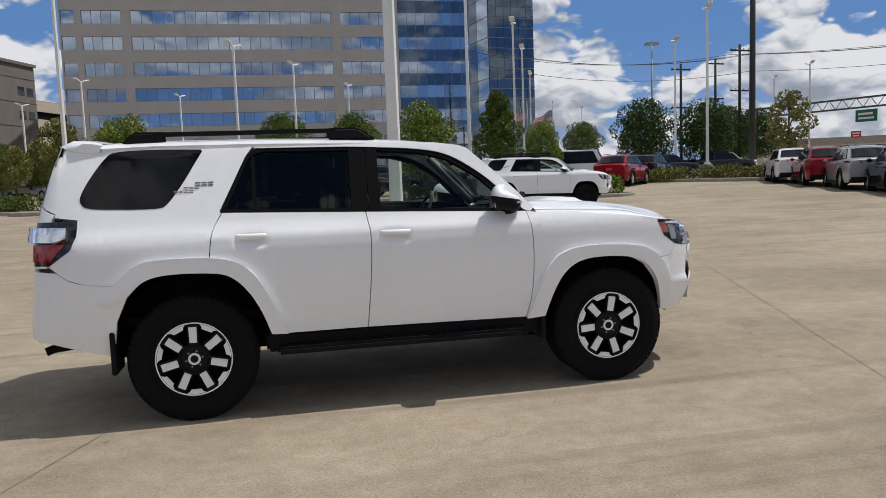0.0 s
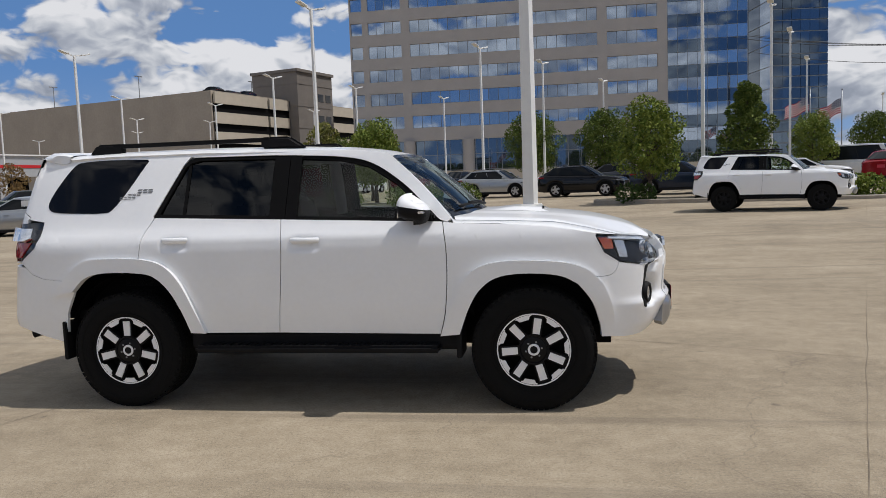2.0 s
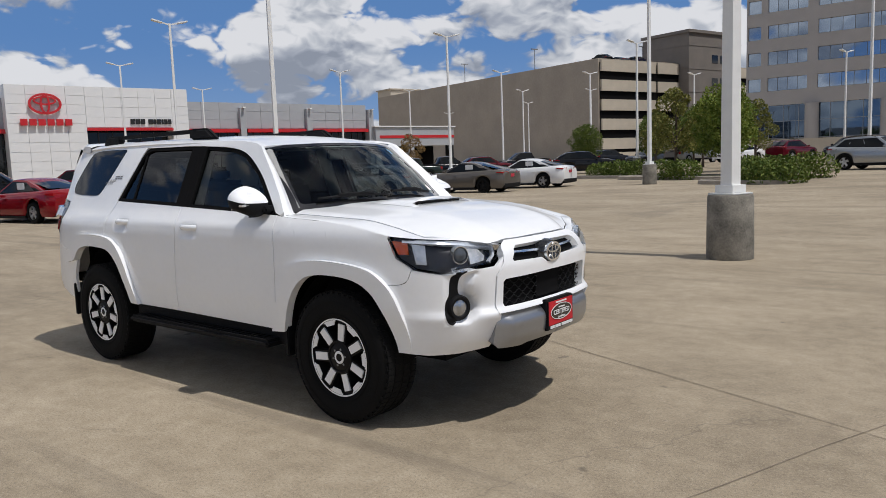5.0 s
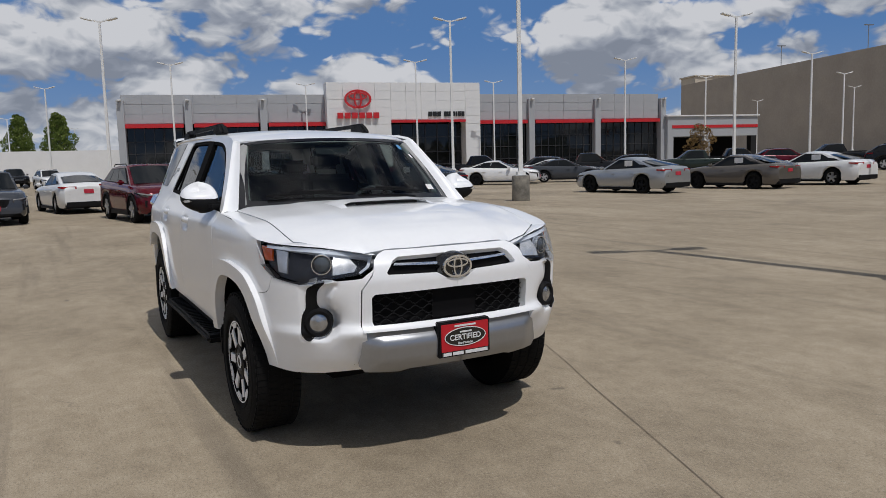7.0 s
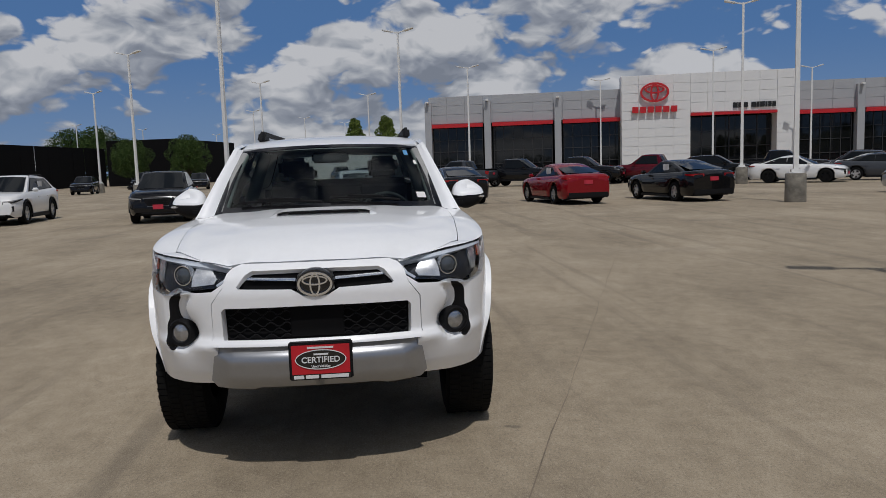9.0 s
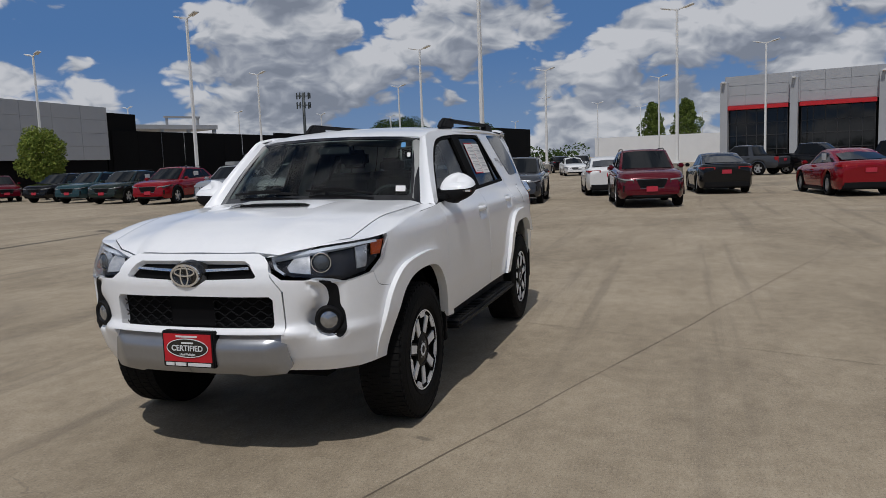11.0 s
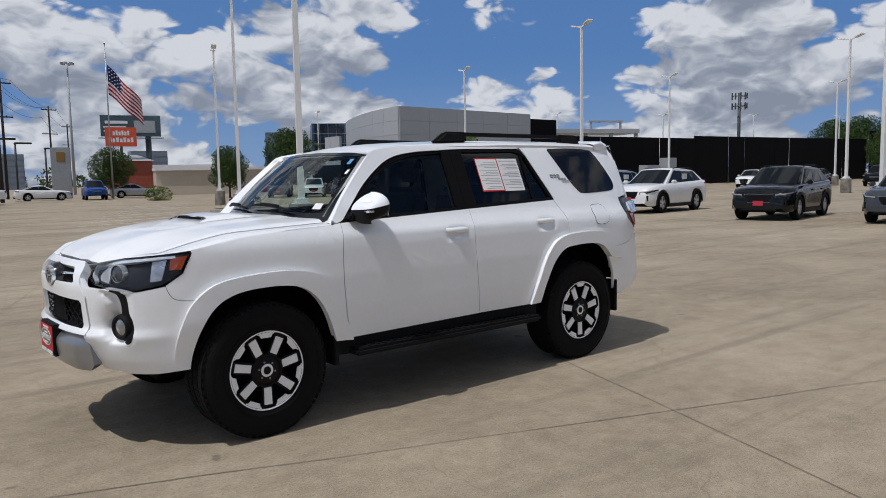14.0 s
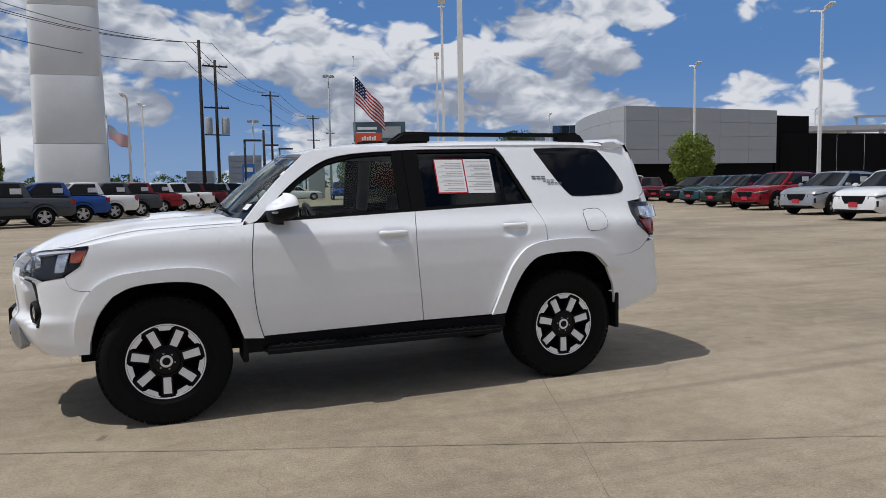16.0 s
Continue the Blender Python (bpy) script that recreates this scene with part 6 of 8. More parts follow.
    for xa, xb, zc, hh, n_ in ((-1.345, -1.225, 1.490, 0.026, 3), (-1.415, -1.315, 1.466, 0.016, 3), (-1.475, -1.35, 1.444, 0.016, 4)):
        for k in range(n_):
            p0 = xa + (xb - xa) * (k + 0.08) / n_
            p1 = xa + (xb - xa) * (k + 0.90) / n_
            for z0, z1 in ((zc - hh / 2, zc - hh * 0.14), (zc + hh * 0.12, zc + hh / 2)):
                q = [skin(*X(a, b), 0.0035) for a, b in ((p0, z0), (p1, z0), (p1 + 0.006, z1), (p0 + 0.006, z1))]
                bd.faces.new([bd.verts.new((p.x, p.y * fl, p.z)) for p in q])
    tagged(part("pillar_badge", bd, M_BADGE, hero, "grey decal bars"), kind="stuff")
    # wheel wells and wheels; the wells' deep shade is put into their near-black colour
    for xa in (1.395, -1.395):
        well = bmesh.new()
        rings_w = []
        for yy in (0.56, 0.835):
            rings_w.append([well.verts.new((xa + 0.49 * math.cos(a), yy * fl, 0.42 + 0.50 * math.sin(a))) for a in np.linspace(0.06, math.pi - 0.06, 22)])
        for k in range(21):
            well.faces.new((rings_w[0][k], rings_w[0][k + 1], rings_w[1][k + 1], rings_w[1][k]))
        well.faces.new(rings_w[0])
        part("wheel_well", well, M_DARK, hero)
        # tyre
        R0 = 0.397
        m = pose(xa, 0.808 * fl, R0)
        ty = bmesh.new()
        wv = 0.132
        prof = [(0.222, -wv * 0.80), (0.235, -wv * 0.93), (0.29, -wv * 1.02), (0.345, -wv * 1.0), (0.378, -wv * 0.93), (0.392, -wv * 0.80), (0.394, -wv * 0.4), (0.394, wv * 0.4), (0.392, wv * 0.80), (0.378, wv * 0.93), (0.345, wv * 1.0), (0.29, wv * 1.02), (0.235, wv * 0.93), (0.222, wv * 0.80)]
        lathe(ty, prof, 56, "y", m)
        wob = part("wheel", ty, M_RUBBER, hero, "all-terrain tyre on a machined alloy wheel", True, 50)
        tr = bmesh.new()
        for k in range(68):
            for j, (ya, yb) in enumerate(((-0.118, -0.072), (-0.06, -0.01), (0.01, 0.06), (0.072, 0.118))):
                t2 = m @ Matrix.Rotation(2 * math.pi * (k + 0.5 * (j % 2)) / 68, 4, "Y")
                add_box(tr, -0.0155, 0.0155, ya, yb, 0.390, 0.3975, t2)
        for k in range(52):
            t2 = m @ Matrix.Rotation(2 * math.pi * (k + 0.25) / 52, 4, "Y")
            add_box(tr, -0.011, 0.011, fl * 0.113, fl * 0.1235, 0.372, 0.3905, t2)
        part("tread", tr, M_RUBBER, wob)
        wall = bmesh.new()
        for rr in (0.262, 0.335):
            lathe(wall, [(rr - 0.004, fl * wv * 0.99), (rr, fl * wv * 1.035), (rr + 0.004, fl * wv * 0.99)], 56, "y", m)
        part("sidewall_ring", wall, M_RUBBER, wob, smooth=True)
        # rim
        o = fl * 0.112
        rm = bmesh.new()
        lathe(rm, [(0.236, o * 1.05), (0.232, o * 1.12), (0.222, o * 1.10), (0.215, o * 0.9), (0.205, o * 0.2), (0.0, o * 0.15)], 56, "y", m)
        part("rim_barrel", rm, M_RUBBER, wob, smooth=True, sharp=40)
        rg = bmesh.new()
        lathe(rg, [(0.2345, o * 1.122), (0.2265, o * 1.118), (0.2255, o * 1.08)], 56, "y", m)
        part("rim_lip", rg, M_RIMFACE, wob)
        hd = bmesh.new()
        lathe(hd, [(0.0, o * 1.055), (0.074, o * 1.055), (0.084, o * 1.0), (0.088, o * 0.5)], 28, "y", m)
        part("rim_hub", hd, M_RIMDARK, wob, smooth=True, sharp=40)
        hr = bmesh.new()
        lathe(hr, [(0.084, o * 1.0), (0.088, o * 1.062), (0.096, o * 1.062), (0.100, o * 0.9)], 40, "y", m)
        part("hub_ring", hr, M_RIMDARK, wob)
        cp = bmesh.new()
        lathe(cp, [(0.024, o * 1.08), (0.032, o * 1.10), (0.038, o * 1.08), (0.040, o * 1.0)], 24, "y", m)
        part("centre_cap", cp, M_RIMFACE, wob, smooth=True, sharp=40)
        for k in range(6):
            t2 = m @ Matrix.Rotation(2 * math.pi * (k + 0.3) / 6, 4, "Y")
            nt = bmesh.new()
            lathe(nt, [(0.0, o * 1.09), (0.006, o * 1.09), (0.007, o * 1.0)], 8, "y", t2 @ pose(0, 0, 0.051))
            part("wheel_nut", nt, M_MULLION, wob)
        spin = 0.5 if fl > 0 else (0.175 if xa > 0 else 0.0)
        for k in range(7):
            t2 = m @ Matrix.Rotation(2 * math.pi * (k + spin) / 7, 4, "Y")
            sp = bmesh.new()
            ya, yb = sorted((o * 0.55, o * 1.00))
            vs = add_box(sp, -0.034, 0.034, ya, yb, 0.082, 0.222, t2)
            part("spoke", sp, M_RIMDARK, wob)
            fc = bmesh.new()
            q = [(-0.0225, 0.102), (0.0225, 0.102), (0.0245, 0.203), (-0.0245, 0.203)]
            front = [fc.verts.new(t2 @ Vector((a, o * (1.04 + 0.05 * (b - 0.08) / 0.14), b))) for a, b in q]
            rear = [fc.verts.new(t2 @ Vector((a, o * 0.99, b))) for a, b in q]
            fc.faces.new(front)
            for i in range(len(q)):
                fc.faces.new((front[i], front[(i + 1) % len(q)], rear[(i + 1) % len(q)], rear[i]))
            part("spoke_face", fc, M_RIMFACE, wob)
            # bright web on the rim between two spokes
            t2 = m @ Matrix.Rotation(2 * math.pi * (k + spin + 0.5) / 7, 4, "Y")
            wb = bmesh.new()
            q = [(-0.031, 0.193), (0.031, 0.193), (0.041, 0.210), (0.054, 0.2135), (0.054, 0.220), (0.030, 0.2262), (0.0, 0.2285), (-0.030, 0.2262), (-0.054, 0.220), (-0.054, 0.2135), (-0.041, 0.210)]
            front = [wb.verts.new(t2 @ Vector((a, o * 1.105, b))) for a, b in q]
            rear = [wb.verts.new(t2 @ Vector((a, o * 1.06, b))) for a, b in q]
            wb.faces.new(front)
            for i in range(len(q)):
                wb.faces.new((front[i], front[(i + 1) % len(q)], rear[(i + 1) % len(q)], rear[i]))
            part("rim_web", wb, M_RIMFACE, wob)

# bonnet, roof and glass across the car
bon = [(0.965, 0.0), (0.93, 0.40), (0.885, 0.70), (0.90, 0.772), (1.2, 0.772), (1.5, 0.762), (1.80, 0.749), (1.925, 0.738), (1.97, 0.70), (2.07, 0.58), (2.125, 0.46), (2.15, 0.41), (2.172, 0.36), (2.188, 0.20), (2.192, 0.0)]
bon = bon + [(a, -b) for a, b in bon[::-1][1:-1]]
mapped_panel("bonnet", bon, bonnet, M_BODY, hero, depth=0.03, grid=(0.035, 0.035))
rf = [(0.50, 0.0), (0.485, 0.3), (0.44, 0.58), (0.42, 0.64), (0.2, 0.652), (-0.5, 0.655), (-1.9, 0.655), (-1.97, 0.60), (-2.0, 0.3), (-2.0, 0.0)]
rf = rf + [(a, -b) for a, b in rf[::-1][1:-1]]
mapped_panel("roof", rf, roof_skin, M_BODY, hero, depth=0.03)
spl = bmesh.new()
rows = []
for k in range(25):
    y0 = -0.655 + 1.31 * k / 24
    f = 1 - (y0 / 0.655) ** 2
    g_ = 1 - smooth01(0.60, 0.655, abs(y0)) * 0.35
    back, crown = 0.085 * f, 0.022 * f
    section = [(-1.90, 1.762 + crown), (-1.98, 1.781 + crown), (-2.07, 1.785 + crown), (-2.125 - back, 1.757 + crown), (-2.140 - back, 1.738 + crown), (-2.128 - back, 1.722 + crown), (-2.06 - back * 0.5, 1.700), (-1.99, 1.688), (-1.92, 1.70)]
    rows.append([spl.verts.new((-1.90 + (a + 1.90) * g_, y0, 1.735 + (b - 1.735) * g_)) for a, b in section])
for p, q in zip(rows, rows[1:]):
    for k in range(len(p) - 1):
        spl.faces.new((p[k], p[k + 1], q[k + 1], q[k]))
spl.faces.new(rows[0][::-1]), spl.faces.new(rows[-1])
part("rear_spoiler", spl, M_BODY, hero, smooth=True, sharp=40)


def screen(u, v, out=0.0):
    """Windscreen: u across from -1 to 1, v up from 0 to 1."""
    a = abs(u)
    lo = Vector((1.035 - 0.195 * a ** 2.2, 0.765 * u, 1.262 - 0.02 * a ** 2))
    hi = Vector((0.515 - 0.105 * a ** 2.2, 0.625 * u, 1.688 - 0.022 * a ** 2))
    n = Vector((0.66, 0.0, 0.75))
    return lo.lerp(hi, v) + n * (0.018 * math.sin(math.pi * v) + out)


def scr(*ps):
    half = list(ps)
    return half + [(-a, b) for a, b in half[::-1] if a > 0]


mapped_panel("windscreen", scr((0.0, 0.03), (0.93, 0.03), (0.945, 0.97), (0.0, 0.97)), screen, M_WINDSCREEN, hero, grid=(0.15, 0.15), depth=0.004)
for fl in (1, -1):
    ap = bmesh.new()
    foot = [WING_ROOT[0], WING_ROOT[0].lerp(WING_ROOT[1], 0.35), WING_ROOT[0].lerp(WING_ROOT[1], 0.65) + Vector((0, 0, 0.008)), WING_ROOT[0].lerp(WING_ROOT[1], 0.85) + Vector((0, 0, 0.004)), WING_ROOT[1]]
    prev = [ap.verts.new((v.x, v.y * fl, v.z)) for v in foot]
    for i in range(15):
        p = screen(0.985, -0.02 + 1.02 * i / 14, 0.004)
        xe = float(np.interp(p.z, [1.225, 1.245, 1.262, 1.30, 1.36, 1.49, 1.61, 1.672], [0.90, 0.885, 0.868, 0.838, 0.788, 0.662, 0.535, 0.46]))
        q = skin(*X(xe, p.z), -0.001)
        m_ = (p + q) / 2 + Vector((0.012, 0.008, 0.010))
        row = [ap.verts.new((v.x, v.y * fl, v.z)) for v in (p, p.lerp(m_, 0.6), m_, m_.lerp(q, 0.5), q)]
        if prev:
            for k in range(4):
                ap.faces.new((prev[k], prev[k + 1], row[k + 1], row[k]))
        prev = row
    part("windscreen_pillar", ap, M_BODY, hero, smooth=True)
for fl in (1, -1):
    band = [(0.0, -0.02), (0.985, -0.02), (0.985, 1.0), (0.0, 1.0), (0.0, 0.955), (0.90, 0.945), (0.925, 0.90), (0.91, 0.10), (0.88, 0.07), (0.0, 0.075)]
    mapped_panel("windscreen_surround", [(a * fl, b) for a, b in band], screen, M_GLOSSBLACK, hero, grid=(0.15, 0.15), depth=0.008, out=0.002)
    # wiper
    wp = bmesh.new()
    a, b = ((0.62, 0.055), (0.02, 0.10)) if fl > 0 else ((-0.05, 0.055), (-0.78, 0.085))
    pts = [screen(a[0] + (b[0] - a[0]) * k / 8, a[1] + (b[1] - a[1]) * k / 8 + 0.02 * math.sin(math.pi * k / 8), 0.03) for k in range(9)]
    tube(wp, pts, 0.009, 6)
    tube(wp, [p + Vector((0.004, 0, 0.012)) for p in pts[2:7]], 0.008, 6)
    part("wiper", wp, M_TRIM, hero, smooth=True)
cw = [(0.90, 0.0), (0.86, 0.55), (0.83, 0.76), (0.90, 0.79), (0.945, 0.6), (0.99, 0.0)]
cw = cw + [(a, -b) for a, b in cw[::-1][1:-1]]
mapped_panel("cowl", [(a + 0.06, b) for a, b in cw], lambda x, y, out=0.0: Vector((x, y, 1.236 + out - 0.02 * y * y)), M_PLASTIC, hero, depth=0.02)
# bonnet scoop
sc_rows = bmesh.new()
rows = []
for i in range(11):
    x0 = 1.06 + 0.39 * i / 10
    hgt = 0.024 * smooth01(1.06, 1.30, x0)
    row = []
    for k in range(17):
        y0 = -0.31 + 0.62 * k / 16
        edge = smooth01(0.31, 0.245, abs(y0))
        row.append(sc_rows.verts.new(bonnet(x0, y0) + Vector((0, 0, 0.002 + hgt * edge))))
    rows.append(row)
for a, b in zip(rows, rows[1:]):
    for k in range(16):
        sc_rows.faces.new((a[k], a[k + 1], b[k + 1], b[k]))
low = [sc_rows.verts.new(bonnet(1.50, -0.31 + 0.62 * k / 16) + Vector((0, 0, 0.001))) for k in range(17)]
for k in range(16):
    if abs(k - 7.5) > 6.5:
        sc_rows.faces.new((rows[-1][k], rows[-1][k + 1], low[k + 1], low[k]))
scoop = part("bonnet_scoop", sc_rows, M_BODY, hero, "raised bonnet scoop", True, 60)
# the scoop's shaded opening, painted as a near-black strip
mo = bmesh.new()
qa = [bonnet(1.452, -0.205 + 0.41 * k / 8) + Vector((0.002, 0, 0.020)) for k in range(9)]
qb = [bonnet(1.458, -0.205 + 0.41 * k / 8) + Vector((0.002, 0, 0.008)) for k in range(9)]
va, vb = [mo.verts.new(p) for p in qa], [mo.verts.new(p) for p in qb]
for k in range(8):
    mo.faces.new((va[k], va[k + 1], vb[k + 1], vb[k]))
part("scoop_mouth", mo, M_DARK, scoop)
# emblem and dealer plate
em = bmesh.new()
tn = Matrix.Translation((2.306, 0, 0.967)) @ Matrix.Rotation(radians(90), 4, "Z")
ring(em, 0, 0, 0.084, 0.059, 0.011, -0.012, 0.012)
ring(em, 0, 0.018, 0.062, 0.024, 0.008, -0.012, 0.012)
ring(em, 0, 0, 0.026, 0.054, 0.008, -0.014, 0.010)
for v in em.verts:
    v.co = tn @ v.co
part("nose_emblem", em, M_CHROME, hero, "chrome oval emblem")
eb = bmesh.new()
lathe(eb, [(0.0, 0.004), (1.0, 0.0), (1.12, -0.02), (1.15, -0.06)], 32, "x", Matrix.Translation((2.298, 0, 0.967)) @ Matrix.Diagonal((1, 0.090, 0.066, 1)))
part("emblem_back", eb, M_GLOSSBLACK, hero, smooth=True, sharp=40)
plate = part("dealer_plate", soft_boxes(0.006, (2.31, 2.372, -0.140, 0.166, 0.505, 0.69)), M_PLASTIC, hero, "red dealer plate in a black frame")
plate.location.x = -0.022
part("plate_face", boxes((2.372, 2.3755, -0.126, 0.152, 0.535, 0.677)), M_REDPRINT, plate)
part("plate_strip", boxes((2.372, 2.3757, -0.126, 0.152, 0.511, 0.534)), M_GLOSSBLACK, plate)
ov = bmesh.new()
lathe(ov, [(0.0, 0.0), (1.0, 0.0)], 36, "x", Matrix.Translation((2.3775, 0.013, 0.606)) @ Matrix.Diagonal((1, 0.118, 0.045, 1)))
part("plate_oval", ov, M_GLOSSBLACK, plate)
ovr = bmesh.new()
ring(ovr, 0, 0, 0.122, 0.049, 0.004, -0.001, 0.001)
for v in ovr.verts:
    v.co = Matrix.Translation((2.378, 0.013, 0.606)) @ Matrix.Rotation(radians(90), 4, "Z") @ v.co
part("plate_ring", ovr, M_TAGWHITE, plate)


def lettering(name, text, m, size, mat, parent, bold=0.0):
    cu = bpy.data.curves.new(name, "FONT")
    cu.body, cu.size, cu.align_x, cu.align_y, cu.extrude, cu.offset = text, size, "CENTER", "CENTER", 0.0008, bold
    ob = bpy.data.objects.new("temporary_text", cu)
    scene.collection.objects.link(ob)
    me = bpy.data.meshes.new_from_object(ob.evaluated_get(bpy.context.evaluated_depsgraph_get()))
    bpy.data.objects.remove(ob)
    me.materials.clear()
    me.materials.append(mat)
    me.name = name
    o = new(name, me)
    o.parent = parent
    o.matrix_basis = m
    return o


FACE = Matrix.Rotation(radians(90), 4, "Z") @ Matrix.Rotation(radians(90), 4, "X")
lettering("plate_word", "CERTIFIED", Matrix.Translation((2.379, 0.013, 0.604)) @ FACE, 0.040, M_TAGWHITE, plate, 0.0006)
lettering("plate_word", "Used Vehicles", Matrix.Translation((2.379, 0.013, 0.573)) @ FACE, 0.016, M_TAGWHITE, plate, 0.0003)
for y0, y1, z0, z1 in ((-0.118, -0.07, 0.514, 0.530), (-0.062, 0.0, 0.514, 0.530), (0.012, 0.145, 0.514, 0.530), (-0.05, 0.075, 0.660, 0.669), (-0.02, 0.05, 0.628, 0.636)):
    piece("plate_bar", (2.3757, 2.3785, y0, y1, z0, z1), M_TAGWHITE, plate)
# underbody, axles, exhaust; the underside's shade is painted in as near-black
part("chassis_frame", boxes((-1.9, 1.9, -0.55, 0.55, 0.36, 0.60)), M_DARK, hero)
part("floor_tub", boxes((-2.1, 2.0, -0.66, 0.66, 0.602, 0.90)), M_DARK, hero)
# added dark boxes that stop sun leaking between bumper and guard into the shadow
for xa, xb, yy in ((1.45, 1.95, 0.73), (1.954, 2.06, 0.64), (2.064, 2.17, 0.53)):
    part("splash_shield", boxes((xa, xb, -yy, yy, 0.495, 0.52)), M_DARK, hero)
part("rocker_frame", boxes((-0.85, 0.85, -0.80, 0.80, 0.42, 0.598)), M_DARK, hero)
for xa in (1.395, -1.395):
    ax = bmesh.new()
    tube(ax, [(xa, -0.72, 0.397), (xa, 0.72, 0.397)], 0.06, 10)
    part("axle", ax, M_TRIM, hero)
ex = bmesh.new()
tube(ex, [(-2.15, -0.58, 0.475), (-2.28, -0.62, 0.47), (-2.33, -0.64, 0.455)], 0.028, 12)
part("exhaust_tip", ex, M_TRIM, hero, smooth=True, sharp=40)
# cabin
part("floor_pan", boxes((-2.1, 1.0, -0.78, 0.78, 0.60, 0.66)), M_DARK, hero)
part("dashboard", soft_boxes(0.06, (0.45, 0.98, -0.74, 0.74, 0.85, 1.20), segments=3), M_PLASTIC, hero)
part("headliner", boxes((-1.9, 0.35, -0.56, 0.56, 1.665, 1.69)), M_CABIN, hero)
for y0 in (0.38, -0.38):
    part("seat", soft_boxes(0.06, (-0.45, 0.10, y0 - 0.25, y0 + 0.25, 0.75, 0.95), segments=3), M_SEAT, hero)
    bk = soft_boxes(0.06, (-0.60, -0.40, y0 - 0.24, y0 + 0.24, 0.90, 1.42), segments=3)
    for v in bk.verts:
        v.co.x -= (v.co.z - 0.9) * 0.22
    part("seat_back", bk, M_SEAT, hero)
    hr = soft_boxes(0.04, (-0.72, -0.61, y0 - 0.13, y0 + 0.13, 1.46, 1.62), segments=3)
    part("headrest", hr, M_SEAT, hero)
    hr = soft_boxes(0.04, (-1.62, -1.52, y0 - 0.13, y0 + 0.13, 1.40, 1.55), segments=3)
    part("headrest", hr, M_SEAT, hero)
part("rear_bench", soft_boxes(0.06, (-1.60, -1.0, -0.66, 0.66, 0.75, 0.95), (-1.62, -1.45, -0.66, 0.66, 0.9, 1.42), segments=3), M_SEAT, hero)
sw = bmesh.new()
wheel_m = Matrix.Translation((0.33, 0.38, 1.16)) @ Matrix.Rotation(radians(-65), 4, "Y")
tube(sw, [wheel_m @ Vector((0.185 * math.cos(a), 0.185 * math.sin(a), 0)) for a in np.linspace(0, 2 * math.pi, 33)], 0.014, 8)
add_box(sw, -0.03, 0.03, -0.18, 0.18, -0.02, 0.01, wheel_m)
add_box(sw, -0.16, 0.02, -0.03, 0.03, -0.02, 0.01, wheel_m)
part("steering_wheel", sw, M_SEAT, hero, smooth=True, sharp=40)
part("rear_view_mirror", soft_boxes(0.02, (0.50, 0.53, -0.13, 0.13, 1.56, 1.635)), M_SEAT, hero)
for fl in (1, -1):
    pl_ = bmesh.new()
    tube(pl_, [(0.84, 0.70 * fl, 1.24), (0.62, 0.655 * fl, 1.47), (0.45, 0.60 * fl, 1.63)], 0.03, 8)
    part("inner_pillar", pl_, M_CABIN, hero, smooth=True)
    pl_ = bmesh.new()
    tube(pl_, [(-0.30, 0.71 * fl, 1.25), (-0.30, 0.56 * fl, 1.66)], 0.05, 8)
    part("inner_pillar", pl_, M_CABIN, hero, smooth=True)
# papers and stickers
def glass_patch(x0, x1, z0, z1, o):
    return [skin(*X(a, b), o) for a, b in ((x0, z0), (x1, z0), (x1, z1), (x0, z1))]


for nm, x0, x1, z0, z1, o, mt in (("paper_border", -0.70, -0.47, 1.385, 1.635, -0.015, M_REDPRINT), ("paper_page", -0.692, -0.478, 1.395, 1.628, -0.0145, M_PAPER), ("paper_page", -0.915, -0.702, 1.385, 1.632, -0.015, M_PAPER)):
    b2 = bmesh.new()
    q = [b2.verts.new(p) for p in glass_patch(x0, x1, z0, z1, o)]
    b2.faces.new(q)
    part(nm, b2, mt, hero, "printed sheet taped to the window" if nm == "paper_page" else "")
b2 = bmesh.new()
for col, (xa, xb) in enumerate(((-0.68, -0.49), (-0.90, -0.715))):
    for k in range(18):
        zt = 1.615 - 0.012 * k
        if (k * 7 + col * 3) % 5 == 0:
            continue
        q = glass_patch(xa, xb - 0.03 * ((k * 5) % 3), zt - 0.005, zt, -0.0140)
        b2.faces.new([b2.verts.new(p) for p in q])
part("paper_print", b2, M_INK, hero)
for nm, u0, u1, v0, v1, mt in (("price_sticker", 0.79, 0.87, 0.12, 0.20, M_PAPER), ("blue_sticker", 0.80, 0.845, 0.80, 0.89, M_BLUEPRINT), ("small_sticker", 0.87, 0.90, 0.64, 0.71, M_PAPER)):
    b2 = bmesh.new()
    b2.faces.new([b2.verts.new(screen(a, b, 0.004)) for a, b in ((u0, v0), (u1, v0), (u1, v1), (u0, v1))])
    part(nm, b2, mt, hero)
# fuel flap
ff = curve_pts([(-1.60, 1.12), (-1.60, 1.23), (-1.66, 1.25), (-1.75, 1.245), (-1.79, 1.19), (-1.78, 1.11), (-1.70, 1.085), (-1.62, 1.09), (-1.60, 1.12)], 3)[:-1]
mapped_panel("fuel_flap_gap", XS(*ff), skin, M_DARK, hero, out=0.001, depth=0.004)
mapped_panel("fuel_flap", XS(*[(-1.695 + (a + 1.695) * 0.96, 1.168 + (b - 1.168) * 0.96) for a, b in ff]), skin, M_BODY, hero, out=0.003, depth=0.006)

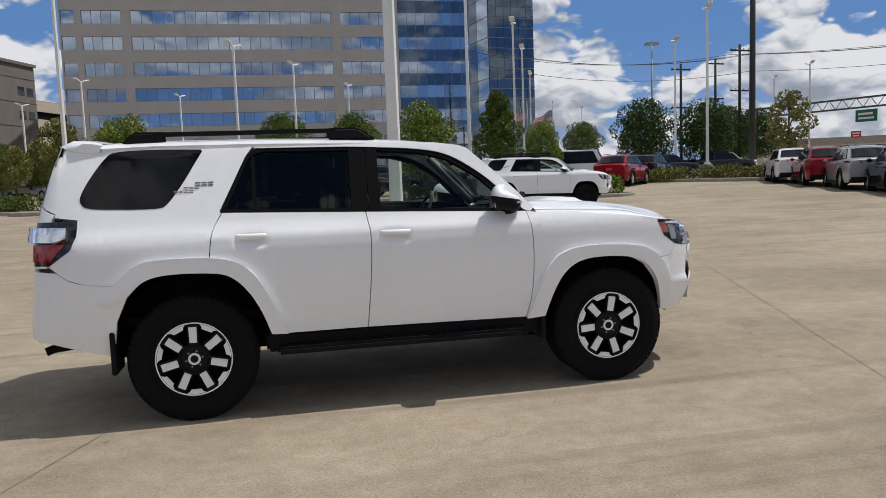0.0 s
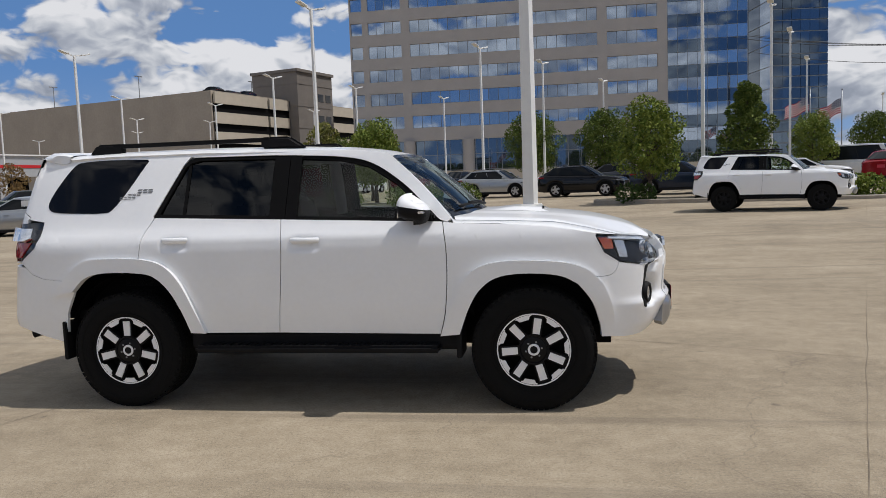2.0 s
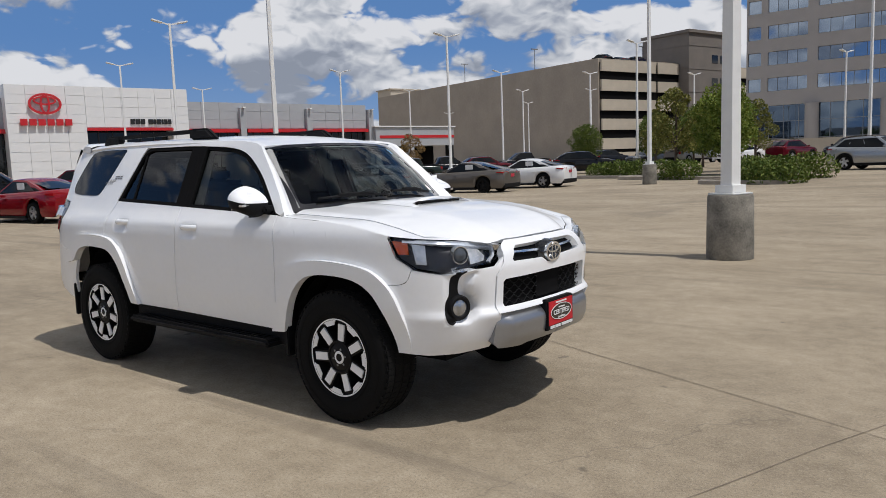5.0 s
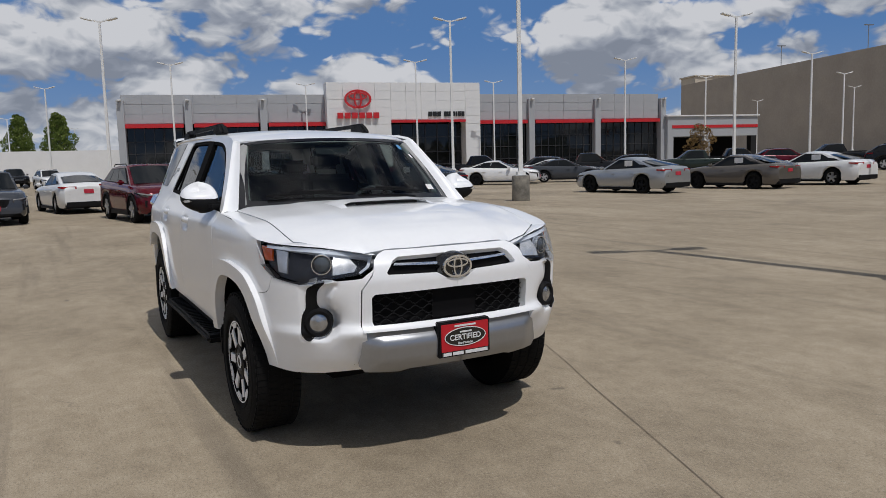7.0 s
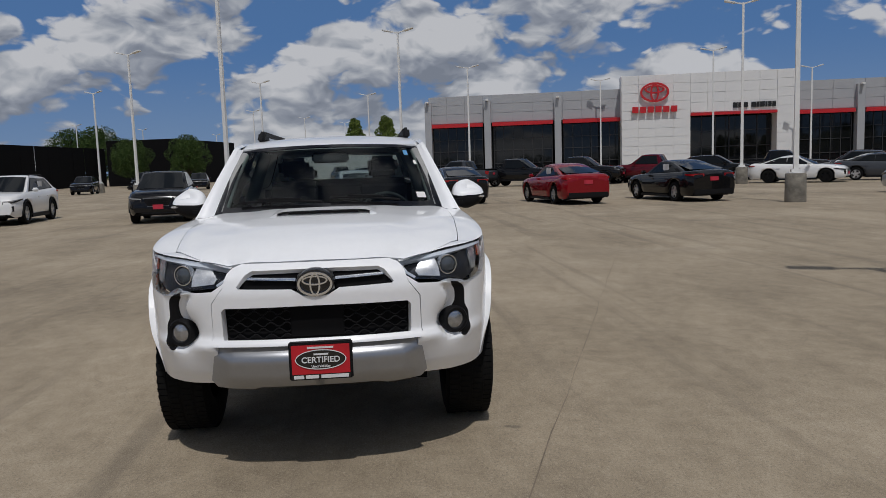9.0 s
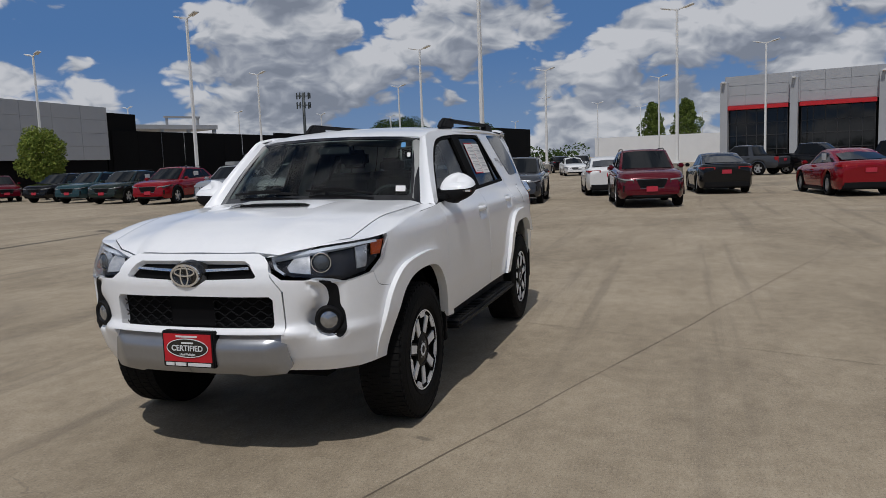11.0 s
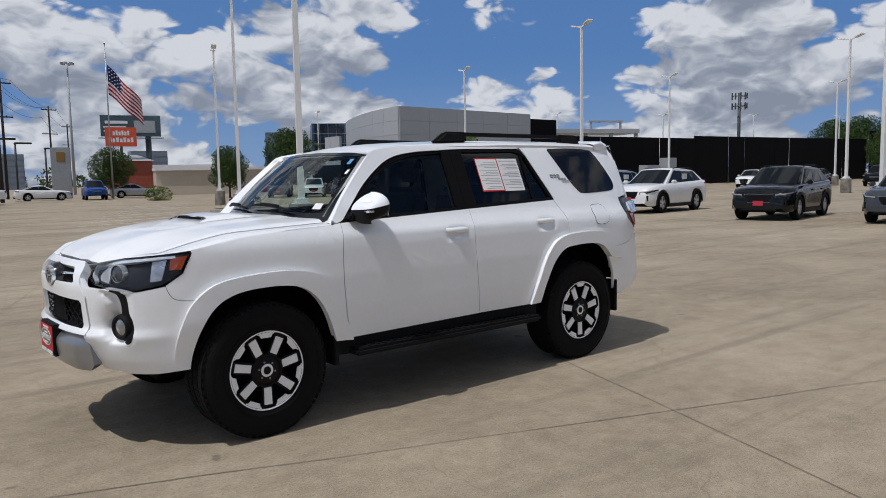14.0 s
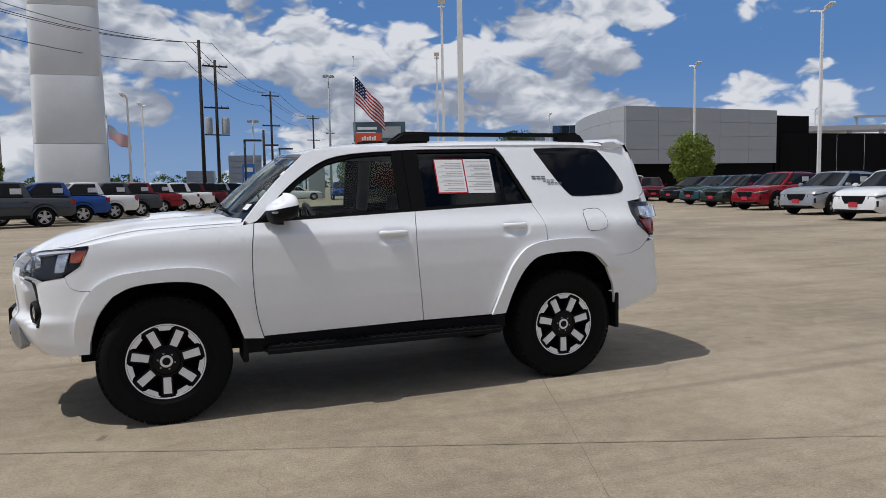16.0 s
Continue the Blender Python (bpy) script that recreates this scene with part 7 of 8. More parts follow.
# ---- planting ----
M_BARK = plain("bark", (0.085, 0.065, 0.05), 0.9, vary=0.3, bump=0.6, bump_scale=25)
M_LEAF = {"green": leafy("leaf_green", (0.030, 0.055, 0.008), (0.105, 0.130, 0.026)), "bright": leafy("leaf_bright", (0.050, 0.085, 0.010), (0.160, 0.185, 0.035)),
          "olive": leafy("leaf_olive", (0.06, 0.075, 0.015), (0.18, 0.165, 0.045)), "dark": leafy("leaf_dark", (0.014, 0.032, 0.007), (0.050, 0.078, 0.018)),
          "brown": leafy("leaf_brown", (0.08, 0.050, 0.020), (0.20, 0.13, 0.05))}


def leaves(rng, centres, radii, count, size):
    """Small bent leaf sprays scattered through overlapping clumps."""
    k = rng.integers(0, len(centres), count)
    d = rng.normal(size=(count, 3))
    d /= np.linalg.norm(d, axis=1)[:, None]
    r = radii[k][:, None] * (0.55 + 0.45 * rng.random((count, 1)) ** 0.5)
    p = centres[k] + d * r * np.array([1, 1, 0.85])
    a = rng.normal(size=(count, 3))
    a /= np.linalg.norm(a, axis=1)[:, None]
    b = np.cross(a, rng.normal(size=(count, 3)))
    b /= np.linalg.norm(b, axis=1)[:, None]
    s = size * (0.6 + 0.8 * rng.random((count, 1)))
    quad = np.stack([p - a * s, p + b * s * 0.55, p + a * s, p - b * s * 0.55], 1)
    quad[:, 2, 2] -= s[:, 0] * 0.25
    return quad.reshape(-1, 3), [(4 * i, 4 * i + 1, 4 * i + 2, 4 * i + 3) for i in range(count)]


def tree(name, seed, height, spread, shape, leaf, count, size, label):
    """shape: round, cone or sparse. Built at the origin."""
    rng = np.random.default_rng(seed)
    t = thing(name, pose(0, 0, 0), label, "tree", "lot trees")
    trunk = bmesh.new()
    bare = height * (0.24 if shape != "cone" else 0.12)
    r0 = 0.022 * height + 0.03
    tube(trunk, [(0, 0, -0.05), (0.03, 0.0, bare * 0.5), (0.0, 0.04, bare), (0.05, 0.0, height * 0.55), (0.0, 0.0, height * 0.85)], r0, 8, r0 * 0.25)
    centres, radii = [], []
    n = 26 if shape != "sparse" else 16
    for k in range(n):
        a = k * 2.39996 + rng.random() * 0.5
        f = (k + 0.5) / n
        z = bare + (height - bare) * (0.10 + 0.82 * f)
        if shape == "cone":
            rad = spread * (1 - f) ** 0.8 * 0.8 + 0.15
        else:
            rad = spread * 0.80 * math.sin(math.pi * min(1, 0.16 + 0.80 * f)) ** 0.7
        rr = rad * (0.45 + 0.5 * rng.random())
        c = np.array([rr * math.cos(a), rr * math.sin(a), z])
        centres.append(c)
        radii.append(spread * (0.30 + 0.16 * rng.random()) * (0.75 if shape == "sparse" else 1) * (1.1 - 0.5 * f if shape == "cone" else 1))
        if k % 2 == 0:
            zb = max(bare * 0.9, z - rr * 0.9 - 0.2)
            tube(trunk, [(0, 0, zb), (c[0] * 0.5, c[1] * 0.5, zb + (z - zb) * 0.65), tuple(c)], r0 * 0.38, 5, r0 * 0.08)
    part("trunk", trunk, M_BARK, t, smooth=True)
    v, f = leaves(rng, np.array(centres), np.array(radii), count, size)
    me = bpy.data.meshes.new("crown")
    me.from_pydata(v.tolist(), [], f)
    me.materials.append(M_LEAF[leaf])
    ob = new("crown", me)
    ob.parent = t
    tagged(ob, kind="stuff")
    return t


def plant(src, x, y, h, turn, label="", base=None):
    """A copy of a tree of height base, scaled to h."""
    t = copy_thing(src, pose(x, y, rise(x, y), 0, 0, turn))
    k = h / base
    t.scale = (k, k, k)
    if label:
        tagged(t, label)


T_OAK = tree("shade_tree", 3, 7.0, 3.0, "round", "green", 13000, 0.10, "broad green shade tree with dense foliage")
T_OAK.matrix_basis = pose(-0.5, 56.3, rise(-0.5, 56.3))
T_YOUNG = tree("young_tree", 5, 4.2, 1.55, "round", "bright", 8500, 0.07, "young bright green tree in a planting island")
T_YOUNG.matrix_basis = pose(5.3, 26.6, rise(5.3, 26.6))
T_CONE = tree("conical_tree", 8, 6.2, 2.0, "cone", "green", 11000, 0.085, "tall green pyramidal tree")
T_CONE.matrix_basis = pose(11.1, 35.0, rise(11.1, 35))
T_SPARSE = tree("thin_tree", 11, 5.2, 1.9, "sparse", "olive", 3600, 0.085, "thin olive tree with gaps in its crown")
T_SPARSE.matrix_basis = pose(-12.8, 40.1, rise(-12.8, 40.1))
T_DARK = tree("dark_tree", 14, 7.0, 3.3, "round", "dark", 12000, 0.11, "big dark green oak tree")
T_DARK.matrix_basis = pose(27.7, 50.2, rise(27.7, 50.2))
T_BROWN = tree("dry_tree", 17, 4.4, 1.6, "sparse", "brown", 2200, 0.08, "small tree with browning leaves")
T_BROWN.matrix_basis = pose(-44.8, 52.8, 0)
for src, base, rows in ((T_OAK, 7.0, ((5.5, 60.1, 6.2, 40), (-15.4, 51.9, 4.6, 80), (-22.5, 60.0, 4.5, 130), (-29.3, 60.0, 4.0, 200), (-19.7, 61.6, 4.5, 10), (30.1, 68.8, 5.6, 200))),
                        (T_YOUNG, 4.2, ((-10.6, 42.9, 4.6, 50), (-8.7, 36.3, 4.7, 140), (-33.3, -36.9, 4.4, 20), (-36.5, -40.4, 4.8, 70), (18.8, 49.5, 4.5, 111))),
                        (T_CONE, 6.2, ((-150.5, -3.3, 12.2, 30), (-150.5, 3.0, 12.6, 90), (9.9, -38.7, 5.4, 10))),
                        (T_SPARSE, 5.2, ((-10.9, 49.3, 4.6, 33), (32.0, 38.4, 5.6, 75), (-18.8, 51.4, 4.2, 160))),
                        (T_DARK, 7.0, ((-20.0, -76.6, 4.9, 60), (-32.9, -62.4, 6.2, 90), (-101.5, -33.0, 6.2, 50), (-102.7, -25.6, 6.6, 130), (33.4, 50.7, 5.8, 100), (-124.5, -49.5, 9.0, 0), (-123.0, -44.5, 9.2, 55), (-25.6, -60.5, 4.4, 140), (40.0, 58.0, 5.8, 20), (47.0, 64.0, 6.0, 70)))):
    for x, y, h, a in rows:
        plant(src, x, y, h, a, base=base)

T_DARK.scale = (0.84, 0.84, 0.84)
T_OAK.scale = (0.85, 0.85, 0.85)
T_CONE.scale = (0.92, 0.92, 0.92)


def hedge(x0, y0, x1, y1, w, h, seed, leaf="green", name="hedge", label="clipped green hedge along the island"):
    rng = np.random.default_rng(seed)
    d = math.hypot(x1 - x0, y1 - y0)
    n = max(2, int(d / 0.5))
    t = thing(name, pose(x0, y0, rise(x0, y0), 0, 0, math.degrees(math.atan2(y1 - y0, x1 - x0))), label, "shrub")
    cs = np.array([[d * (k + 0.5) / n, rng.normal() * w * 0.12, h * (0.45 + 0.1 * rng.random())] for k in range(n)])
    v, f = leaves(rng, cs, np.full(n, w * 0.5) * (0.9 + 0.3 * rng.random(n)), int(n * 520), 0.07)
    v[:, 2] = np.abs(v[:, 2] - 0.03)
    me = bpy.data.meshes.new("foliage")
    me.from_pydata(v.tolist(), [], f)
    me.materials.append(M_LEAF[leaf])
    ob = new("foliage", me)
    ob.parent = t
    tagged(ob, kind="stuff")
    st = bmesh.new()
    for c in cs:
        tube(st, [(c[0], c[1], 0), (c[0] + 0.1, c[1], h * 0.5)], 0.03, 5, 0.01)
    part("stems", st, M_BARK, t)


hedge(-11.2, 33.6, -9.0, 33.0, 1.3, 1.0, 1)
hedge(-6.8, 32.6, -2.8, 31.4, 1.4, 1.05, 2)
hedge(-5.9, 28.6, -3.0, 27.8, 1.3, 0.95, 3)
hedge(4.2, 26.6, 5.2, 26.2, 1.1, 0.9, 4, "dark", "shrub", "round dark green shrub on the island")
hedge(12.2, 24.4, 13.2, 24.2, 1.1, 1.0, 5, "bright", "shrub", "round light green shrub on an island")
hedge(18.5, 35.5, 22.0, 33.6, 1.2, 0.7, 6, "olive")
hedge(22.5, 33.2, 26.0, 31.2, 1.2, 0.7, 7, "olive")
hedge(-13.8, -30.6, -12.6, -30.2, 1.1, 0.8, 8, "dark", "shrub", "round dark green shrub on an island")
hedge(-19.2, -58.6, -18.0, -58.2, 1.5, 1.1, 9, "green", "shrub", "round leafy green shrub on an island")
hedge(-17.5, 38.8, -13.5, 37.4, 1.3, 0.9, 10)
hedge(-60.0, -38.0, -64.0, -37.0, 1.2, 0.8, 12, "bright")

# ---- planting islands with kerbs ----
M_KERB = plain("kerb_concrete", (0.34, 0.30, 0.25), 0.9, vary=0.2, scale=3, bump=0.4, bump_scale=30)
M_MULCH = plain("mulch_and_grass", (0.07, 0.065, 0.03), 0.95, vary=0.5, scale=4, bump=0.8, bump_scale=40)


def island(x, y, l, w, turn):
    t = thing("planting_island", pose(x, y, rise(x, y), 0, 0, turn), "kerbed planting island with bark mulch", "planting island")
    n = 10
    r = w / 2

    def outline(g):
        pts = []
        for k in range(n + 1):
            a = -math.pi / 2 + math.pi * k / n
            pts.append((l / 2 - r + (r - g) * math.cos(a), (r - g) * math.sin(a)))
        for k in range(n + 1):
            a = math.pi / 2 + math.pi * k / n
            pts.append((-l / 2 + r + (r - g) * math.cos(a), (r - g) * math.sin(a)))
        return pts

    bm = bmesh.new()
    prev = None
    for g, z in ((0.0, -0.25), (0.0, 0.12), (0.03, 0.15), (0.15, 0.15), (0.15, 0.05)):
        row = [bm.verts.new((a, b, z)) for a, b in outline(g)]
        if prev:
            for k in range(len(row)):
                bm.faces.new((prev[k], prev[(k + 1) % len(row)], row[(k + 1) % len(row)], row[k]))
        prev = row
    part("kerb", bm, M_KERB, t, smooth=True, sharp=40)
    bm = bmesh.new()
    bm.faces.new([bm.verts.new((a, b, 0.10)) for a, b in outline(0.14)])
    part("mulch", bm, M_MULCH, t)


DEG = math.degrees(GRID)
island(8.5, 26.0, 11.5, 2.6, DEG)
island(-9.3, 34.6, 10.5, 3.2, DEG)
island(-5.2, 28.8, 4.6, 2.2, DEG)
island(22.5, 34.2, 11.0, 3.2, -58)
island(-13.4, -30.4, 4.0, 2.2, DEG)
island(-15.5, 38.2, 6.5, 2.6, DEG)

# ---- utility poles and wires ----
M_WOODPOLE = plain("creosote_pole", (0.028, 0.022, 0.018), 0.9, vary=0.3)
M_TRANS = plain("transformer_grey", (0.33, 0.35, 0.36), 0.5)


def utility_pole(x, y, h, arms=True, cans=False, steel=False, r=0.16):
    t = thing("utility_pole", pose(x, y, rise(x, y), 0, 0, 10), "dark wooden utility pole" + (" with grey transformers" if cans else " with cross arms"), "utility pole")
    bm = bmesh.new()
    tube(bm, [(0, 0, 0), (0, 0, h)], r, 10, r * 0.7)
    part("pole", bm, M_DARKPOLE if steel else M_WOODPOLE, t, smooth=True)
    if arms:
        for z0 in (h - 0.6, h - 4.2):
            part("cross_arm", boxes((-1.1, 1.1, -0.06, 0.06, z0, z0 + 0.13)), M_WOODPOLE, t)
            for xx in (-1.0, -0.45, 0.45, 1.0):
                b2 = bmesh.new()
                lathe(b2, [(0.02, z0 + 0.13), (0.05, z0 + 0.18), (0.03, z0 + 0.28), (0.0, z0 + 0.30)], 8, m=pose(xx, 0, 0))
                part("insulator", b2, M_TRANS, t, smooth=True)
    if cans:
        for xx in (-0.75, 0.75):
            b2 = bmesh.new()
            lathe(b2, [(0.0, h - 6.4), (0.34, h - 6.4), (0.34, h - 5.1), (0.28, h - 5.0), (0.0, h - 4.95)], 16, m=pose(xx, 0, 0))
            part("transformer", b2, M_TRANS, t, smooth=True, sharp=40)
        part("platform", boxes((-1.1, 1.1, -0.05, 0.05, h - 6.55, h - 6.45)), M_WOODPOLE, t)
    return t


POLES = [(14.0, -43.0, 13.6), (-2.5, -57.1, 13.0), (-12.5, -88.2, 13.0), (-24.4, -121.6, 13.3), (-36.0, -160.0, 13.5)]
for i, (x, y, h) in enumerate(POLES[1:]):
    utility_pole(x, y, h, i > 0)
utility_pole(-4.2, -64.0, 12.6, True, True)
utility_pole(-9.0, -70.0, 7.0, False)
for x, y, h in ((40.5, 56.8, 11.6), (44.0, 66.4, 11.8), (37.0, 61.0, 10.5)):
    utility_pole(x, y, h, True, x > 43)
utility_pole(38.6, 52.1, 22.0, False, False, True, 0.28)


def wire_run(pts, sag=0.9):
    t = thing("power_line", pose(0, 0, 0), "thin black overhead power lines", "cable")
    for dx in (-1.0, 0.45, 1.0):
        for dz in ((0.1,) if dx != 1.0 else (0.1, -1.4)):
            for (x0, y0, h0), (x1, y1, h1) in zip(pts, pts[1:]):
                bm = bmesh.new()
                tube(bm, [(x0 + dx + (x1 - x0) * k / 12, y0 + (y1 - y0) * k / 12, h0 - 0.3 + dz + (h1 - h0) * k / 12 - sag * 4 * (k / 12) * (1 - k / 12)) for k in range(13)], 0.022, 5)
                part("wire", bm, M_BLACK, t)


wire_run(POLES)
wire_run([(18.0, 66.0, 13.5), (40.5, 56.8, 11.5), (75.0, 42.0, 14.5)], 1.2)

# ---- signs and flags ----
M_PYLON = plain("white_sign_panel", (0.70, 0.71, 0.71), 0.4, vary=0.05, scale=0.8)
pylon = thing("sign_pylon", pose(6.5, -52.0, 0, 0, 0, -4), "tall white curved sign pylon of the dealership", "sign")
for z0, z1 in ((0.0, 4.6), (4.615, 9.2), (9.215, 13.8), (13.815, 18.4), (18.415, 22.5)):
    py = bmesh.new()
    rows = []
    for z, inset in ((z0, 0.992), (z0 + 0.02, 1.0), (z1 - 0.02, 1.0), (z1, 0.992)):
        row = []
        for i in range(28):
            a = 2 * math.pi * i / 28
            c, q = math.cos(a), math.sin(a)
            wide = 2.36 - 0.012 * z
            row.append(py.verts.new((wide * inset * abs(c) ** 0.35 * (1 if c > 0 else -1), 0.7 * inset * abs(q) ** 0.7 * (1 if q > 0 else -1), z)))
        rows.append(row)
    for p, q in zip(rows, rows[1:]):
        for i in range(28):
            py.faces.new((p[i], p[(i + 1) % 28], q[(i + 1) % 28], q[i]))
    py.faces.new(rows[0][::-1])
    py.faces.new(rows[-1])
    part("pylon_panel", py, M_PYLON, pylon, smooth=True, sharp=30)

M_FLAGRED = plain("flag_red", (0.42, 0.02, 0.03), 0.8)
M_FLAGWHITE = plain("flag_white", (0.72, 0.72, 0.72), 0.8)
M_FLAGBLUE = plain("flag_blue", (0.015, 0.025, 0.10), 0.8)


def flagpole(x, y, h, fly, hoist, ztop, droop, turn, label, wave=0.25):
    t = thing("flagpole", pose(x, y, rise(x, y), 0, 0, turn), label, "flag")
    bm = bmesh.new()
    tube(bm, [(0, 0, 0), (0, 0, h)], 0.09, 10, 0.045)
    lathe(bm, [(0.0, h - 0.02), (0.10, h + 0.06), (0.0, h + 0.2)], 10)
    part("pole", bm, M_MULLION, t, smooth=True)
    bm = bmesh.new()
    nx, nz = 26, 13
    vs = [[None] * (nz + 1) for _ in range(nx + 1)]
    for i in range(nx + 1):
        for k in range(nz + 1):
            u, v = i / nx, k / nz
            px = fly * u * math.cos(droop) + 0.12
            vs[i][k] = bm.verts.new((px + 0.18 * v * math.sin(droop) * u, wave * math.sin(u * 7 + v * 1.2) * u, ztop - hoist * v * (1 - 0.12 * u) - fly * u * math.sin(droop) + 0.1 * math.sin(u * 9)))
    for i in range(nx):
        for k in range(nz):
            f = bm.faces.new((vs[i][k], vs[i + 1][k], vs[i + 1][k + 1], vs[i][k + 1]))
            f.material_index = 2 if (i < 10 and k < 7) else (0 if k % 2 == 0 else 1)
    fo = part("flag", bm, [M_FLAGRED, M_FLAGWHITE, M_FLAGBLUE], t, "red, white and blue striped flag", True)
    st = bmesh.new()
    for a in range(5):
        for b in range(4):
            u, v = (a + 0.7) * 2 / 26, (b + 0.6) * 1.6 / 13
            px = fly * u * math.cos(droop) + 0.12 + 0.18 * v * math.sin(droop) * u
            zz = ztop - hoist * v * (1 - 0.12 * u) - fly * u * math.sin(droop) + 0.1 * math.sin(u * 9)
            yy = wave * math.sin(u * 7 + v * 1.2) * u
            for o in (0.012, -0.012):
                add_box(st, px - 0.05, px + 0.05, yy + o - 0.004, yy + o + 0.004, zz - 0.05, zz + 0.05)
    part("stars", st, M_FLAGWHITE, fo)


flagpole(-18.7, -71.8, 14.7, 4.4, 2.8, 12.8, radians(48), 170, "tall flagpole with a large flag at half mast")
flagpole(29.5, 84.9, 9.6, 2.7, 1.6, 8.8, radians(25), 170, "flagpole by the office building", 0.2)
flagpole(32.5, 83.9, 9.2, 2.7, 1.6, 8.3, radians(28), 170, "flagpole by the office building", 0.2)
flagpole(4.6, -60.5, 7.2, 1.9, 1.1, 6.6, radians(35), 170, "flagpole beyond the truck row", 0.2)

M_ORANGE = plain("orange_sign_face", (0.62, 0.09, 0.035), 0.4)
M_BILL = plain("billboard_print", (0.05, 0.085, 0.10), 0.5, vary=0.35, scale=0.4)
M_STEEL = plain("dark_steel", (0.06, 0.07, 0.07), 0.5, 0.3)
sg = thing("storage_sign", pose(-25.4, -90.7, 0, 0, 0, -16), "orange storage company sign on a post", "sign")
part("panel", soft_boxes(0.05, (-1.75, 1.75, -0.15, 0.15, 5.95, 8.25)), M_ORANGE, sg)
for x0, x1, z0, z1, n in ((-1.0, 0.95, 7.28, 7.85, 6), (-1.42, 1.42, 6.45, 7.02, 7)):
    for k in range(n):
        piece("word_bar", (x0 + (x1 - x0) * (k + 0.1) / n, x0 + (x1 - x0) * (k + 0.82) / n, 0.15, 0.17, z0, z1 - (0.12 if k % 2 else 0.0)), M_FLAGWHITE, sg)
part("post", boxes((-0.15, 0.15, -0.1, 0.1, 0, 5.95)), M_STEEL, sg)
bb = thing("billboard", pose(-31.0, -104.6, 0, 0, 0, -17), "wide roadside billboard with a car advertisement", "billboard")
part("panel", boxes((-3.9, 3.9, -0.2, 0.2, 8.0, 10.9)), M_BILL, bb)
part("car_picture", soft_boxes(0.3, (-3.2, -0.4, 0.2, 0.24, 8.5, 10.2)), M_TRANS, bb)
part("word_bar", boxes((0.4, 3.3, 0.2, 0.23, 9.75, 10.15), (0.6, 3.5, 0.2, 0.23, 9.15, 9.40), (0.9, 3.5, 0.2, 0.23, 8.65, 8.85)), M_FLAGWHITE, bb)
b2 = bmesh.new()
tube(b2, [(-2.2, -0.6, 0), (-2.2, -0.6, 9)], 0.4, 12)
part("post", b2, M_STEEL, bb, smooth=True)
part("catwalk", boxes((-4.2, 4.2, 0.2, 0.9, 7.7, 7.8)), M_STEEL, bb)
bs = thing("blue_sign", pose(-11.4, -103.8, 0, 0, 0, -8), "blue roadside sign with white print", "sign")
part("panel", boxes((-0.85, 0.85, -0.15, 0.15, 1.6, 4.7)), plain("blue_sign_face", (0.02, 0.13, 0.42), 0.4), bs)
part("word_bar", boxes((-0.6, 0.6, 0.15, 0.18, 3.6, 4.2), (-0.6, 0.6, 0.15, 0.18, 2.0, 2.7)), M_FLAGWHITE, bs)
tt = thing("totem_sign", pose(-16.7, -82.6, 0, 0, 0, -12), "grey totem sign with a small crest", "sign")
part("slab", soft_boxes(0.06, (-0.95, 0.95, -0.25, 0.25, 0, 5.4)), M_TRANS, tt)
part("crest", soft_boxes(0.1, (-0.4, 0.4, 0.25, 0.29, 3.9, 4.9)), plain("gold_crest", (0.28, 0.16, 0.04), 0.4), tt)
for x, y, h in ((-6.5, -64.1, 5.6), (-9.5, -73.8, 5.7), (-12.3, -81.4, 5.7), (-17.0, -90.7, 5.6)):
    t = thing("street_lamp", pose(x, y, 0, 0, 0, 180), "dark bronze street lamp with a single arm", "street lamp")
    b2 = bmesh.new()
    tube(b2, [(0, 0, 0), (0, 0, h)], 0.10, 8)
    part("pole", b2, M_DARKPOLE, t, smooth=True)
    part("lamp_head", soft_boxes(0.03, (-0.1, 1.5, -0.2, 0.2, h - 0.05, h + 0.12)), M_DARKPOLE, t)
for x, y, h in ((-24.9, -111.3, 18.5), (24.1 * 1.9, 41.4 * 1.9 + 5, 17.0), (-14.0, -118.0, 12.0)):
    t = thing("high_mast", pose(x, y, 0), "slim high mast light with a ring of lamps", "street lamp")
    b2 = bmesh.new()
    tube(b2, [(0, 0, 0), (0, 0, h)], 0.22, 10, 0.10)
    part("pole", b2, M_TRANS, t, smooth=True)
    for k in range(6):
        a = 2 * math.pi * k / 6
        part("lamp_head", boxes((0.7 * math.cos(a) - 0.2, 0.7 * math.cos(a) + 0.2, 0.7 * math.sin(a) - 0.2, 0.7 * math.sin(a) + 0.2, h - 0.3, h)), M_TRANS, t)
# cell tower
ct = thing("cell_tower", pose(-127.4, -67.6, 0), "cell tower with a crown of antennas", "tower")
b2 = bmesh.new()
tube(b2, [(0, 0, 0), (0, 0, 15.8)], 0.35, 10, 0.25)
part("mast", b2, M_STEEL, ct, smooth=True)
for zt in (13.4, 15.2):
    for k in range(9):
        a = 2 * math.pi * k / 9
        x0, y0 = 1.3 * math.cos(a), 1.3 * math.sin(a)
        part("antenna", boxes((x0 - 0.09, x0 + 0.09, y0 - 0.09, y0 + 0.09, zt - 0.5 - 0.1 * (k % 3), zt + 0.55)), M_STEEL, ct)
    b2 = bmesh.new()
    tube(b2, [(1.25 * math.cos(a), 1.25 * math.sin(a), zt) for a in np.linspace(0, 2 * math.pi, 19)], 0.05, 6)
    part("ring_frame", b2, M_STEEL, ct)
